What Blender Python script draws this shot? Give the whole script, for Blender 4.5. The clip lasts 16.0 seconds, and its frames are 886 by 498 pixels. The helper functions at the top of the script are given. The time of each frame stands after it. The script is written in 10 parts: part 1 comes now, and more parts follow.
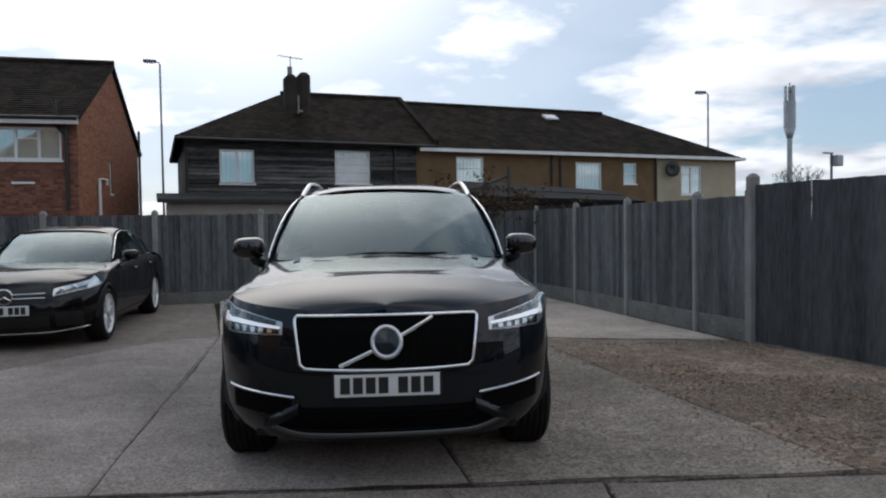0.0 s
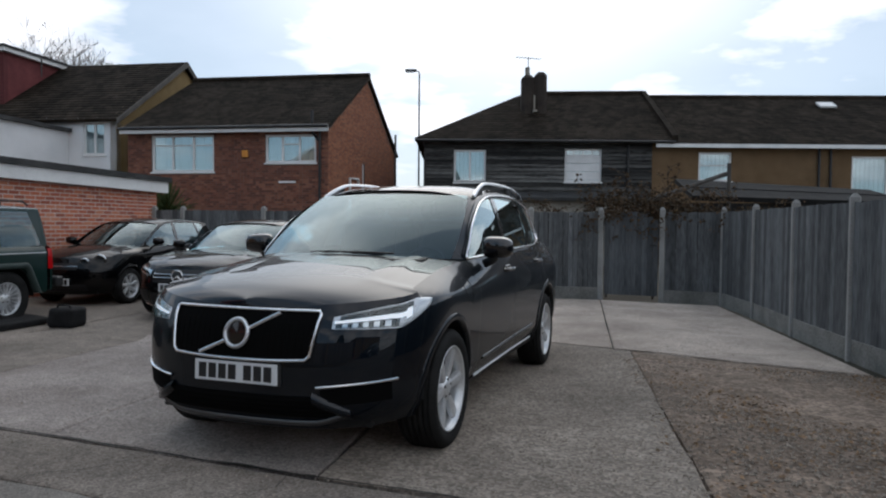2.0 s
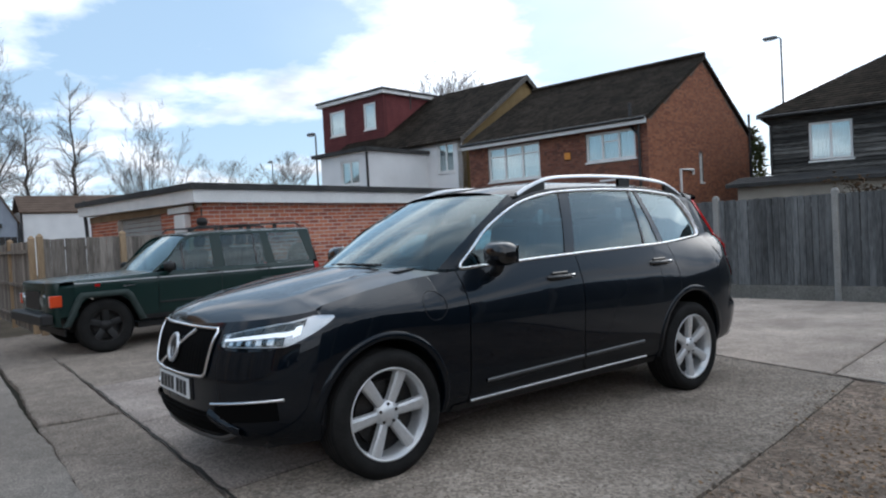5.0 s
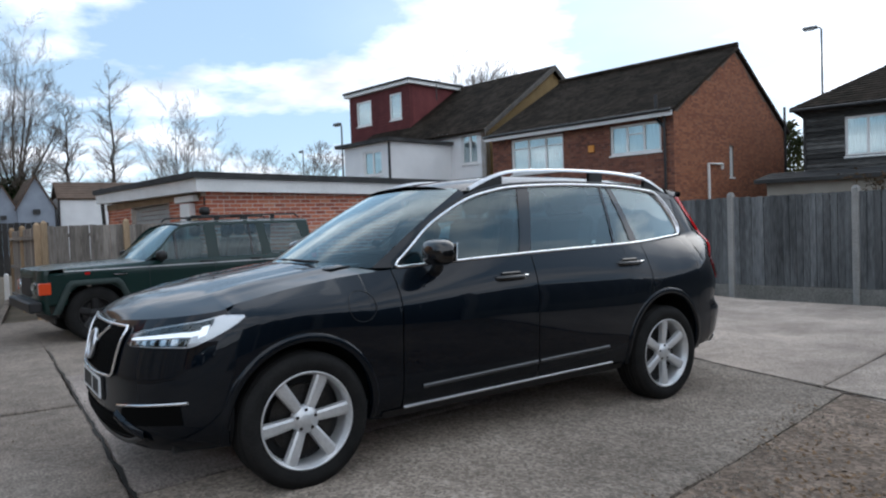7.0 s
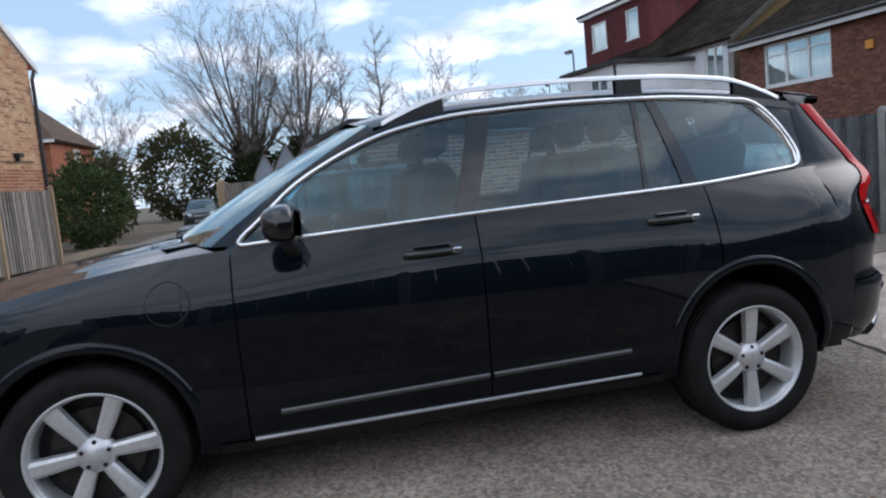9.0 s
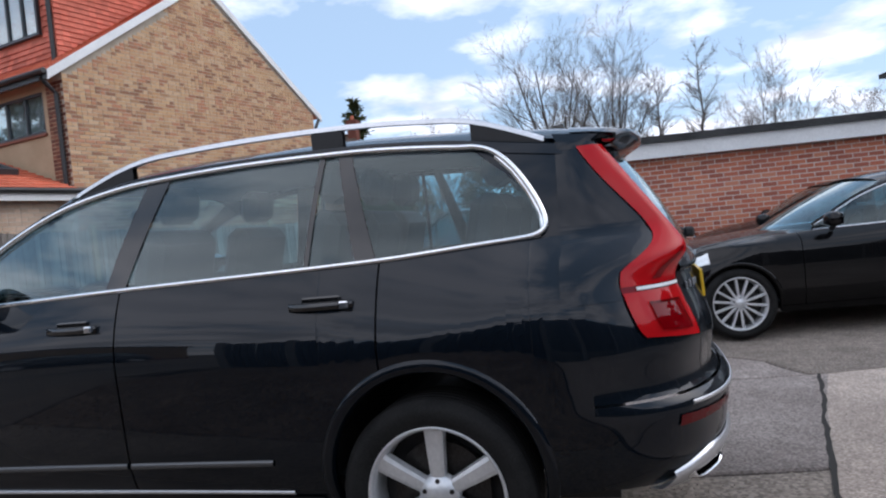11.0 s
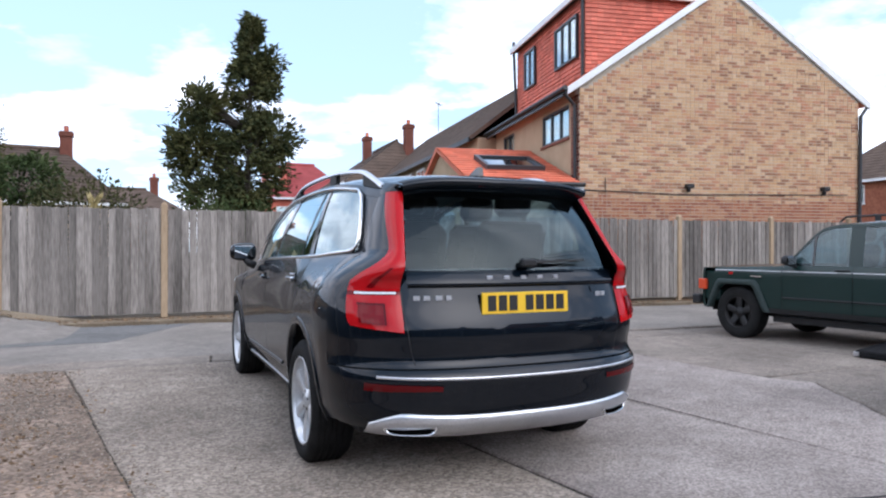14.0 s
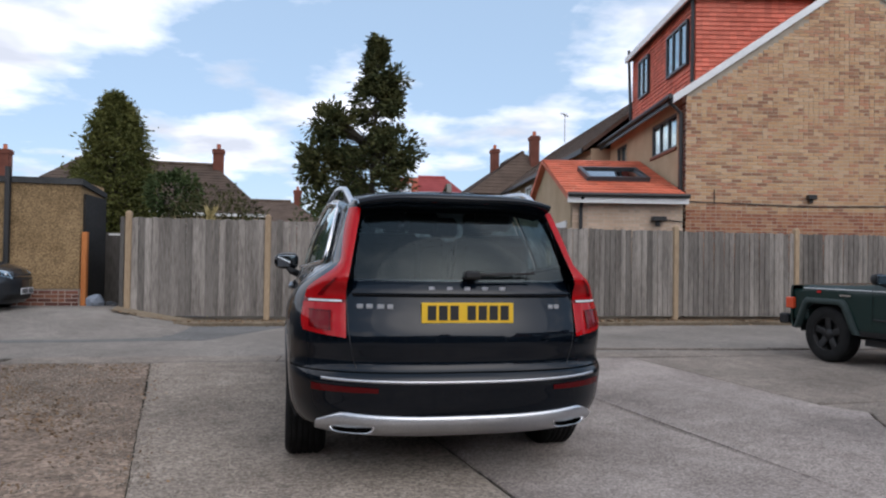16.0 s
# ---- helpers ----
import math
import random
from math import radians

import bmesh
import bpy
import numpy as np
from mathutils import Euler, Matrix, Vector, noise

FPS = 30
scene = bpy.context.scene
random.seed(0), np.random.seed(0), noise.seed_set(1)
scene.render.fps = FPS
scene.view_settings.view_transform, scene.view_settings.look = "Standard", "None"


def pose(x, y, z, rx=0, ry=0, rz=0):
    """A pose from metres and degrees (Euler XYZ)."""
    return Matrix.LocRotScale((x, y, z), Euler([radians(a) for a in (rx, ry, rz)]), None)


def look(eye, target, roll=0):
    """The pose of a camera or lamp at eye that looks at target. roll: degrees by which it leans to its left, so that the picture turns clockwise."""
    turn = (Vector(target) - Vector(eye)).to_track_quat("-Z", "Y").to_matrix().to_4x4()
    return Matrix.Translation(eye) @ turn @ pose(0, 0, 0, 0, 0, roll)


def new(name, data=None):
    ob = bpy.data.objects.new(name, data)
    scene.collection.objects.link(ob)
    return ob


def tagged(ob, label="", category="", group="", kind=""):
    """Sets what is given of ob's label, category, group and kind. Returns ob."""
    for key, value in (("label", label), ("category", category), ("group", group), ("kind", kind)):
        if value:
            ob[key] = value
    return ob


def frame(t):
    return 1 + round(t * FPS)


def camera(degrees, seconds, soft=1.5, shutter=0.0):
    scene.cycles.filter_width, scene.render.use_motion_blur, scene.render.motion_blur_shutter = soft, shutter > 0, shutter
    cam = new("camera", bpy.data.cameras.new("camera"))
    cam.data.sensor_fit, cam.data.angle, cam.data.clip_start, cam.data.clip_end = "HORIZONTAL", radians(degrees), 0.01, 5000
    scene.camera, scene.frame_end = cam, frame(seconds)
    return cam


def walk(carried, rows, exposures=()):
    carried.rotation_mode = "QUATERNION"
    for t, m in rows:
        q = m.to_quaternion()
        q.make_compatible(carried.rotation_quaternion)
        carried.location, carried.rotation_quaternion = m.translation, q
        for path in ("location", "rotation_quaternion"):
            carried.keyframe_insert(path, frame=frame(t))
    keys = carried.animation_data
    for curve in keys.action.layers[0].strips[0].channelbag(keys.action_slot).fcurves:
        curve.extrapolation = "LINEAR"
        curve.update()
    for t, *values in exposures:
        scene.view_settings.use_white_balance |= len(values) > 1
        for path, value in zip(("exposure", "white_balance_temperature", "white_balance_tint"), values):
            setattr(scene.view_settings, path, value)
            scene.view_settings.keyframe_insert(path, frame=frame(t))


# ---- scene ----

# ---- camera and its walk ----
cam = camera(65.3, 16.0, soft=2.15)
PATH = [
    (0, (0.261, -3.428, 1.336), (0.356, -1.431, 1.273), -0.9),
    (0.5, (0.833, -3.673, 1.399), (0.721, -1.678, 1.326), -2.5),
    (1, (1.375, -3.444, 1.371), (1.1, -1.465, 1.268), -2.3),
    (1.5, (1.957, -3.354, 1.363), (1.456, -1.419, 1.296), -2.6),
    (2, (2.492, -3.094, 1.358), (1.786, -1.224, 1.291), 0.5),
    (2.5, (3.096, -2.818, 1.35), (2.192, -1.036, 1.278), 0.2),
    (3, (3.485, -2.416, 1.344), (2.345, -0.774, 1.265), -1.6),
    (3.5, (3.86, -1.992, 1.333), (2.551, -0.481, 1.265), 0.2),
    (4, (4.158, -1.53, 1.355), (2.678, -0.185, 1.325), 0.5),
    (4.2, (4.194, -1.407, 1.35), (2.653, -0.132, 1.337), -1.9),
    (6.5, (4.571, -0.771, 1.375), (2.907, 0.335, 1.29), -1.8),
    (7, (4.488, -0.487, 1.362), (2.821, 0.617, 1.294), -2.1),
    (7.5, (4.402, -0.026, 1.336), (2.728, 1.066, 1.276), -4.0),
    (8, (4.322, 0.538, 1.326), (2.544, 1.454, 1.309), -3.2),
    (8.2, (4.235, 0.786, 1.343), (2.405, 1.588, 1.247), -3.8),
    (10.3, (3.56, 3.72, 1.29), (1.569, 3.544, 1.219), -5.5),
    (10.5, (3.49, 4.01, 1.305), (1.51, 3.744, 1.226), -6.2),
    (11, (3.303, 4.718, 1.261), (1.393, 4.125, 1.214), -5.9),
    (11.5, (3.027, 5.339, 1.259), (1.223, 4.476, 1.217), -6.1),
    (12, (2.848, 5.98, 1.263), (1.175, 4.885, 1.298), -5.8),
    (12.5, (2.645, 6.559, 1.248), (1.147, 5.234, 1.24), -3.0),
    (13, (2.46, 7.158, 1.234), (1.233, 5.579, 1.231), -2.3),
    (13.5, (2.133, 7.62, 1.226), (1.127, 5.892, 1.205), -0.0),
    (14, (1.795, 8.069, 1.216), (1.031, 6.221, 1.221), -0.0),
    (14.5, (1.406, 8.321, 1.223), (0.818, 6.41, 1.221), 1.6),
    (15, (1.129, 8.531, 1.235), (0.756, 6.567, 1.23), 2.7),
    (15.5, (0.953, 8.67, 1.242), (0.65, 6.693, 1.236), 3.2),
    (16, (0.851, 8.59, 1.23), (0.479, 6.625, 1.264), 0.9),
]
LIGHT = [(0, -0.52, 6200, 12), (1.5, -0.48, 6200, 12), (2.5, -0.33, 6080, 10), (4.2, -0.09, 6000, 10), (6.5, 0.01, 6000, 10), (8.2, 0.02, 5950, 12), (10.5, 0.03, 6000, 16), (12.5, 0.29, 5720, 16), (13, 0.46, 5780, 17), (14, 0.50, 5800, 16), (14.5, 0.34, 6000, 16), (15, 0.12, 6200, 15), (15.5, 0.06, 6150, 15), (16, -0.12, 6100, 15)]
walk(cam, [(t, look(eye, target, roll)) for t, eye, target, roll in PATH], LIGHT)

# ---- sky, sun ----
SUN_TURN, SUN_HEIGHT = 15.0, 36.0          # degrees left of +y, and above the horizon
world = bpy.data.worlds.new("sky")
scene.world = world
world.use_nodes = True


def build_sky():
    nt = world.node_tree
    nt.nodes.clear()
    N, L = nt.nodes.new, nt.links.new
    out, bg, sky = N("ShaderNodeOutputWorld"), N("ShaderNodeBackground"), N("ShaderNodeTexSky")
    sky.sky_type, sky.sun_disc = "NISHITA", False
    sky.sun_elevation, sky.sun_rotation = radians(SUN_HEIGHT), radians(-SUN_TURN)
    sky.air_density, sky.dust_density, sky.ozone_density = 1.0, 0.6, 0.9
    co = N("ShaderNodeTexCoord")
    sep = N("ShaderNodeSeparateXYZ")
    L(co.outputs["Generated"], sep.inputs[0])
    # flat cloud layer: the direction divided by its height
    lift = N("ShaderNodeMath"); lift.operation = "ADD"; lift.inputs[1].default_value = 0.16
    top = N("ShaderNodeMath"); top.operation = "MAXIMUM"; top.inputs[1].default_value = 0.0
    L(sep.outputs[2], top.inputs[0]); L(top.outputs[0], lift.inputs[0])
    dx, dy = N("ShaderNodeMath"), N("ShaderNodeMath")
    dx.operation = dy.operation = "DIVIDE"
    L(sep.outputs[0], dx.inputs[0]); L(lift.outputs[0], dx.inputs[1])
    L(sep.outputs[1], dy.inputs[0]); L(lift.outputs[0], dy.inputs[1])
    flat = N("ShaderNodeCombineXYZ")
    L(dx.outputs[0], flat.inputs[0]); L(dy.outputs[0], flat.inputs[1])
    big = N("ShaderNodeTexNoise")
    big.inputs["Scale"].default_value, big.inputs["Detail"].default_value, big.inputs["Roughness"].default_value = 1.25, 8, 0.55
    L(flat.outputs[0], big.inputs["Vector"])
    ramp = N("ShaderNodeValToRGB")
    ramp.color_ramp.elements[0].position, ramp.color_ramp.elements[1].position = 0.480, 0.600
    drift = N("ShaderNodeMath"); drift.operation, drift.inputs[1].default_value = "MULTIPLY_ADD", 0.11
    east = N("ShaderNodeMath"); east.operation, east.inputs[1].default_value = "MAXIMUM", 0.0
    L(sep.outputs[0], east.inputs[0]); L(east.outputs[0], drift.inputs[0]); L(big.outputs["Fac"], drift.inputs[2]); L(drift.outputs[0], ramp.inputs[0])
    # haze round the sun's side of the sky
    sunward = N("ShaderNodeVectorMath"); sunward.operation = "DOT_PRODUCT"
    e, a = radians(SUN_HEIGHT), radians(SUN_TURN)
    sunward.inputs[1].default_value = (-math.sin(a) * math.cos(e), math.cos(a) * math.cos(e), math.sin(e))
    L(co.outputs["Generated"], sunward.inputs[0])
    halo = N("ShaderNodeMapRange")
    halo.inputs["From Min"].default_value, halo.inputs["From Max"].default_value = 0.62, 0.99
    L(sunward.outputs["Value"], halo.inputs["Value"])
    pile = N("ShaderNodeMath"); pile.operation = "MAXIMUM"
    thin = N("ShaderNodeMath"); thin.operation = "MULTIPLY"; thin.inputs[1].default_value = 0.42
    L(halo.outputs[0], thin.inputs[0])
    L(ramp.outputs[0], pile.inputs[0]); L(thin.outputs[0], pile.inputs[1])
    bright = N("ShaderNodeMix"); bright.data_type = "RGBA"
    bright.inputs["B"].default_value = (17.5, 17.5, 17.7, 1)
    # white tops and greyer bellies
    belly, shade = N("ShaderNodeTexNoise"), N("ShaderNodeMix")
    belly.inputs["Scale"].default_value, belly.inputs["Detail"].default_value = 2.1, 4
    L(flat.outputs[0], belly.inputs["Vector"])
    shade.data_type = "RGBA"
    shade.inputs["A"].default_value, shade.inputs["B"].default_value = (7.6, 8.0, 8.5, 1), (13.2, 13.3, 13.5, 1)
    spread = N("ShaderNodeMapRange")
    spread.inputs["From Min"].default_value, spread.inputs["From Max"].default_value = 0.36, 0.56
    L(belly.outputs["Fac"], spread.inputs["Value"]); L(spread.outputs[0], shade.inputs["Factor"]); L(shade.outputs["Result"], bright.inputs["A"])
    L(halo.outputs[0], bright.inputs["Factor"])
    blend = N("ShaderNodeMix"); blend.data_type = "RGBA"
    veil = N("ShaderNodeMix"); veil.data_type = "RGBA"
    veil.inputs["Factor"].default_value, veil.inputs["B"].default_value = 0.56, (6.4, 8.6, 10.5, 1)
    L(sky.outputs[0], veil.inputs["A"])
    L(pile.outputs[0], blend.inputs["Factor"]); L(veil.outputs["Result"], blend.inputs["A"]); L(bright.outputs["Result"], blend.inputs["B"])
    # glare of the veiled sun
    core, hot, glare = N("ShaderNodeMapRange"), N("ShaderNodeMath"), N("ShaderNodeMix")
    core.inputs["From Min"].default_value, core.inputs["From Max"].default_value = 0.86, 1.0
    L(sunward.outputs["Value"], core.inputs["Value"])
    hot.operation, hot.inputs[1].default_value = "POWER", 2.5
    L(core.outputs[0], hot.inputs[0])
    glare.data_type = "RGBA"
    glare.inputs["B"].default_value = (33.0, 31.5, 29.0, 1)
    L(hot.outputs[0], glare.inputs["Factor"]); L(blend.outputs["Result"], glare.inputs["A"])
    L(glare.outputs["Result"], bg.inputs["Color"])
    bg.inputs["Strength"].default_value = 0.11
    L(bg.outputs[0], out.inputs[0])


build_sky()
sun = new("sun", bpy.data.lights.new("sun", "SUN"))
sun.data.energy, sun.data.angle, sun.data.color = 0.50, radians(64.0), (1.0, 0.93, 0.82)
sun.matrix_world = look((0, 0, 0), (math.sin(radians(SUN_TURN)) * math.cos(radians(SUN_HEIGHT)), -math.cos(radians(SUN_TURN)) * math.cos(radians(SUN_HEIGHT)), -math.sin(radians(SUN_HEIGHT))))
scene.view_settings.exposure = 0.0

# ---- materials ----
def base_mat(name, color, rough=0.5, metal=0.0, coat=0.0, spec=0.5):
    m = bpy.data.materials.new(name)
    m.use_nodes = True
    b = m.node_tree.nodes["Principled BSDF"]
    b.inputs["Base Color"].default_value = color if len(color) == 4 else (*color, 1)
    b.inputs["Roughness"].default_value, b.inputs["Metallic"].default_value = rough, metal
    b.inputs["Coat Weight"].default_value, b.inputs["Coat Roughness"].default_value = coat, 0.02
    b.inputs["Specular IOR Level"].default_value = spec
    return m


def worn(name, dark, light, scale=6.0, fine=60.0, rough=0.8, bump=0.3, dist=0.004, metal=0.0, tall=(1, 1, 1), vary=0.0):
    """Two scales of noise between two colours, with a fine relief; vary: difference from piece to piece."""
    m = base_mat(name, light, rough, metal, 0.0, 0.5 if rough < 0.6 else 0.22)
    nt = m.node_tree
    N, L, b = nt.nodes.new, nt.links.new, nt.nodes["Principled BSDF"]
    b.inputs["Diffuse Roughness"].default_value = 1.0 if rough >= 0.9 else 0.0
    mp = N("ShaderNodeMapping")
    mp.inputs["Scale"].default_value = tall
    geo = N("ShaderNodeNewGeometry")
    L(geo.outputs["Position"], mp.inputs[0])
    big, small = N("ShaderNodeTexNoise"), N("ShaderNodeTexNoise")
    big.inputs["Scale"].default_value, big.inputs["Detail"].default_value = scale, 5
    small.inputs["Scale"].default_value, small.inputs["Detail"].default_value = fine, 4
    L(mp.outputs[0], big.inputs["Vector"]); L(mp.outputs[0], small.inputs["Vector"])
    add = N("ShaderNodeMath"); add.operation = "ADD"
    L(big.outputs["Fac"], add.inputs[0]); L(small.outputs["Fac"], add.inputs[1])
    rng = N("ShaderNodeMapRange")
    rng.inputs["From Min"].default_value, rng.inputs["From Max"].default_value = 0.72, 1.28
    L(add.outputs[0], rng.inputs["Value"])
    mix = N("ShaderNodeMix"); mix.data_type = "RGBA"
    mix.inputs["A"].default_value = dark if len(dark) == 4 else (*dark, 1)
    mix.inputs["B"].default_value = light if len(light) == 4 else (*light, 1)
    L(rng.outputs[0], mix.inputs["Factor"])
    col = mix.outputs["Result"]
    if vary:
        info, isl = N("ShaderNodeObjectInfo"), N("ShaderNodeMath")
        both = N("ShaderNodeMath"); both.operation = "ADD"
        L(info.outputs["Random"], both.inputs[0]); L(geo.outputs["Random Per Island"], both.inputs[1])
        isl.operation = "FRACT"; L(both.outputs[0], isl.inputs[0])
        r2 = N("ShaderNodeMapRange")
        r2.inputs["To Min"].default_value, r2.inputs["To Max"].default_value = 1 - vary, 1 + vary
        L(isl.outputs[0], r2.inputs["Value"])
        hsv = N("ShaderNodeHueSaturation")
        L(r2.outputs[0], hsv.inputs["Value"]); L(col, hsv.inputs["Color"])
        col = hsv.outputs[0]
    L(col, b.inputs["Base Color"])
    bp = N("ShaderNodeBump")
    bp.inputs["Strength"].default_value, bp.inputs["Distance"].default_value = bump, dist
    L(small.outputs["Fac"], bp.inputs["Height"]); L(bp.outputs[0], b.inputs["Normal"])
    return m


def brick_mat(name, shades, patch, rough=0.85):
    """Bricks that differ one by one: shades to draw from, and a tone that gathers in broad patches."""
    m = worn(name, shades[0], shades[1], 9, 70, rough, 0.35)
    nt = m.node_tree
    N, L, b = nt.nodes.new, nt.links.new, nt.nodes["Principled BSDF"]
    old = b.inputs["Base Color"].links[0].from_socket
    geo, info, add, fr = N("ShaderNodeNewGeometry"), N("ShaderNodeObjectInfo"), N("ShaderNodeMath"), N("ShaderNodeMath")
    add.operation, fr.operation = "ADD", "FRACT"
    L(geo.outputs["Random Per Island"], add.inputs[0]); L(info.outputs["Random"], add.inputs[1]); L(add.outputs[0], fr.inputs[0])
    ramp = N("ShaderNodeValToRGB")
    ramp.color_ramp.interpolation = "CONSTANT"
    els = ramp.color_ramp.elements
    while len(els) < len(shades):
        els.new(0.5)
    for k, c in enumerate(shades):
        els[k].position, els[k].color = k / len(shades), (*c, 1)
    L(fr.outputs[0], ramp.inputs[0])
    pt, rng, tone = N("ShaderNodeTexNoise"), N("ShaderNodeMapRange"), N("ShaderNodeMix")
    pt.inputs["Scale"].default_value, pt.inputs["Detail"].default_value = 0.75, 4
    mp = N("ShaderNodeMapping"); mp.inputs["Scale"].default_value = (0.45, 0.45, 1.8)
    L(geo.outputs["Position"], mp.inputs[0]); L(mp.outputs[0], pt.inputs["Vector"])
    rng.inputs["From Min"].default_value, rng.inputs["From Max"].default_value, rng.inputs["To Max"].default_value = 0.44, 0.68, 0.42
    L(pt.outputs["Fac"], rng.inputs["Value"])
    tone.data_type, tone.inputs["B"].default_value = "RGBA", (*patch, 1)
    L(rng.outputs[0], tone.inputs["Factor"]); L(ramp.outputs[0], tone.inputs["A"])
    grain = N("ShaderNodeMix"); grain.data_type, grain.inputs["Factor"].default_value = "RGBA", 0.80
    L(old, grain.inputs["A"]); L(tone.outputs["Result"], grain.inputs["B"]); L(grain.outputs["Result"], b.inputs["Base Color"])
    return m


M = {}
M["earth"] = worn("earth", (0.09, 0.075, 0.055), (0.17, 0.145, 0.11), 1.2, 30, 0.95, 0.6, 0.02)
M["grey_wood"] = worn("grey_wood", (0.064, 0.067, 0.069), (0.165, 0.172, 0.176), 5, 50, 0.85, 0.5, 0.004, tall=(1, 1, 0.12), vary=0.34)
M["pale_wood"] = worn("pale_wood", (0.125, 0.110, 0.096), (0.315, 0.282, 0.250), 6, 55, 0.85, 0.5, 0.004, tall=(1, 1, 0.10), vary=0.36)
M["dark_wood"] = worn("dark_wood", (0.06, 0.055, 0.05), (0.12, 0.11, 0.10), 3, 40, 0.85, 0.4, 0.003, tall=(1, 1, 0.12), vary=0.2)
M["post_concrete"] = worn("post_concrete", (0.26, 0.255, 0.24), (0.40, 0.395, 0.38), 3, 60, 0.9, 0.3)
M["kick_concrete"] = worn("kick_concrete", (0.15, 0.15, 0.135), (0.30, 0.29, 0.27), 2.5, 40, 0.9, 0.4)
M["alarm_orange"] = base_mat("alarm_orange", (0.62, 0.25, 0.03), 0.4)
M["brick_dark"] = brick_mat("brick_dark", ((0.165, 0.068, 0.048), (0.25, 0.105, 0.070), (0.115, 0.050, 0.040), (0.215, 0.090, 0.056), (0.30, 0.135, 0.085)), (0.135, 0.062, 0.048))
M["brick_red"] = brick_mat("brick_red", ((0.46, 0.142, 0.084), (0.57, 0.205, 0.118), (0.28, 0.088, 0.060), (0.52, 0.170, 0.098), (0.60, 0.262, 0.165), (0.38, 0.128, 0.090)), (0.37, 0.122, 0.080))
M["brick_buff"] = brick_mat("brick_buff", ((0.53, 0.320, 0.170), (0.60, 0.395, 0.225), (0.38, 0.220, 0.125), (0.53, 0.335, 0.205), (0.61, 0.430, 0.275), (0.23, 0.110, 0.073), (0.52, 0.340, 0.200), (0.47, 0.215, 0.130), (0.56, 0.370, 0.215), (0.34, 0.156, 0.098)), (0.50, 0.270, 0.155))
M["mortar"] = worn("mortar", (0.56, 0.50, 0.45), (0.72, 0.66, 0.60), 4, 80, 0.95, 0.3)
M["roof_dark"] = worn("roof_dark", (0.010, 0.0080, 0.0064), (0.042, 0.033, 0.025), 1.1, 14, 0.85, 0.5, 0.01, vary=0.4)
M["roof_dark"].node_tree.nodes["Principled BSDF"].inputs["Specular IOR Level"].default_value = 0.06
M["roof_brown"] = worn("roof_brown", (0.070, 0.049, 0.037), (0.135, 0.095, 0.071), 1.5, 30, 0.85, 0.5, 0.01, vary=0.2)
M["roof_red"] = worn("roof_red", (0.54, 0.145, 0.080), (0.68, 0.220, 0.130), 1.5, 40, 0.7, 0.3, 0.005, vary=0.15)
M["roof_felt"] = worn("roof_felt", (0.03, 0.03, 0.03), (0.07, 0.07, 0.07), 2, 50, 0.85, 0.4)
M["white_paint"] = worn("white_paint", (0.66, 0.66, 0.65), (0.82, 0.82, 0.81), 2, 40, 0.5, 0.1)
M["render_brown"] = worn("render_brown", (0.170, 0.106, 0.055), (0.250, 0.163, 0.090), 1.5, 60, 0.9, 0.4)
M["render_cream"] = worn("render_cream", (0.44, 0.38, 0.27), (0.56, 0.49, 0.36), 1.5, 60, 0.9, 0.3)
M["render_white"] = worn("render_white", (0.66, 0.67, 0.68), (0.80, 0.81, 0.82), 1.0, 60, 0.8, 0.2)
M["black_board"] = worn("black_board", (0.018, 0.017, 0.0165), (0.05, 0.048, 0.046), 2, 40, 0.7, 0.4, tall=(0.2, 0.2, 1), vary=0.3)
M["black"] = base_mat("black", (0.012, 0.012, 0.013), 0.4)
M["tarred_board"] = worn("tarred_board", (0.004, 0.0038, 0.0038), (0.115, 0.112, 0.106), 1.6, 9, 0.75, 0.4, tall=(0.5, 0.5, 7), vary=0.75)
M["grey_wood_dark"] = worn("grey_wood_dark", (0.046, 0.050, 0.054), (0.112, 0.119, 0.125), 3, 40, 0.85, 0.4, 0.003, tall=(1, 1, 0.12), vary=0.2)
M["timber"] = worn("timber", (0.26, 0.185, 0.115), (0.42, 0.31, 0.20), 3, 40, 0.85, 0.4, 0.003, tall=(1, 1, 0.15), vary=0.15)

# ---- mesh helpers ----
def mesh_of(name, bm, material, smooth=False):
    me = bpy.data.meshes.new(name)
    bm.normal_update()
    bm.to_mesh(me)
    bm.free()
    for m in material if isinstance(material, (list, tuple)) else [material]:
        me.materials.append(m)
    if smooth:
        me.shade_smooth()
    return me


def thing(name, label, category, m=None, group="", kind=""):
    ob = new(name)
    ob.empty_display_size = 0.2
    if m is not None:
        ob.matrix_world = m
    return tagged(ob, label, category, group, kind)


def part(name, bm, material, parent, label="", smooth=False, kind=""):
    ob = new(name, mesh_of(name, bm, material, smooth))
    ob.parent = parent
    return tagged(ob, label, kind=kind)


def solid(name, bm, material, label, category="", kind="", smooth=False, m=None, group=""):
    ob = new(name, mesh_of(name, bm, material, smooth))
    if m is not None:
        ob.matrix_world = m
    return tagged(ob, label, category, group, kind)


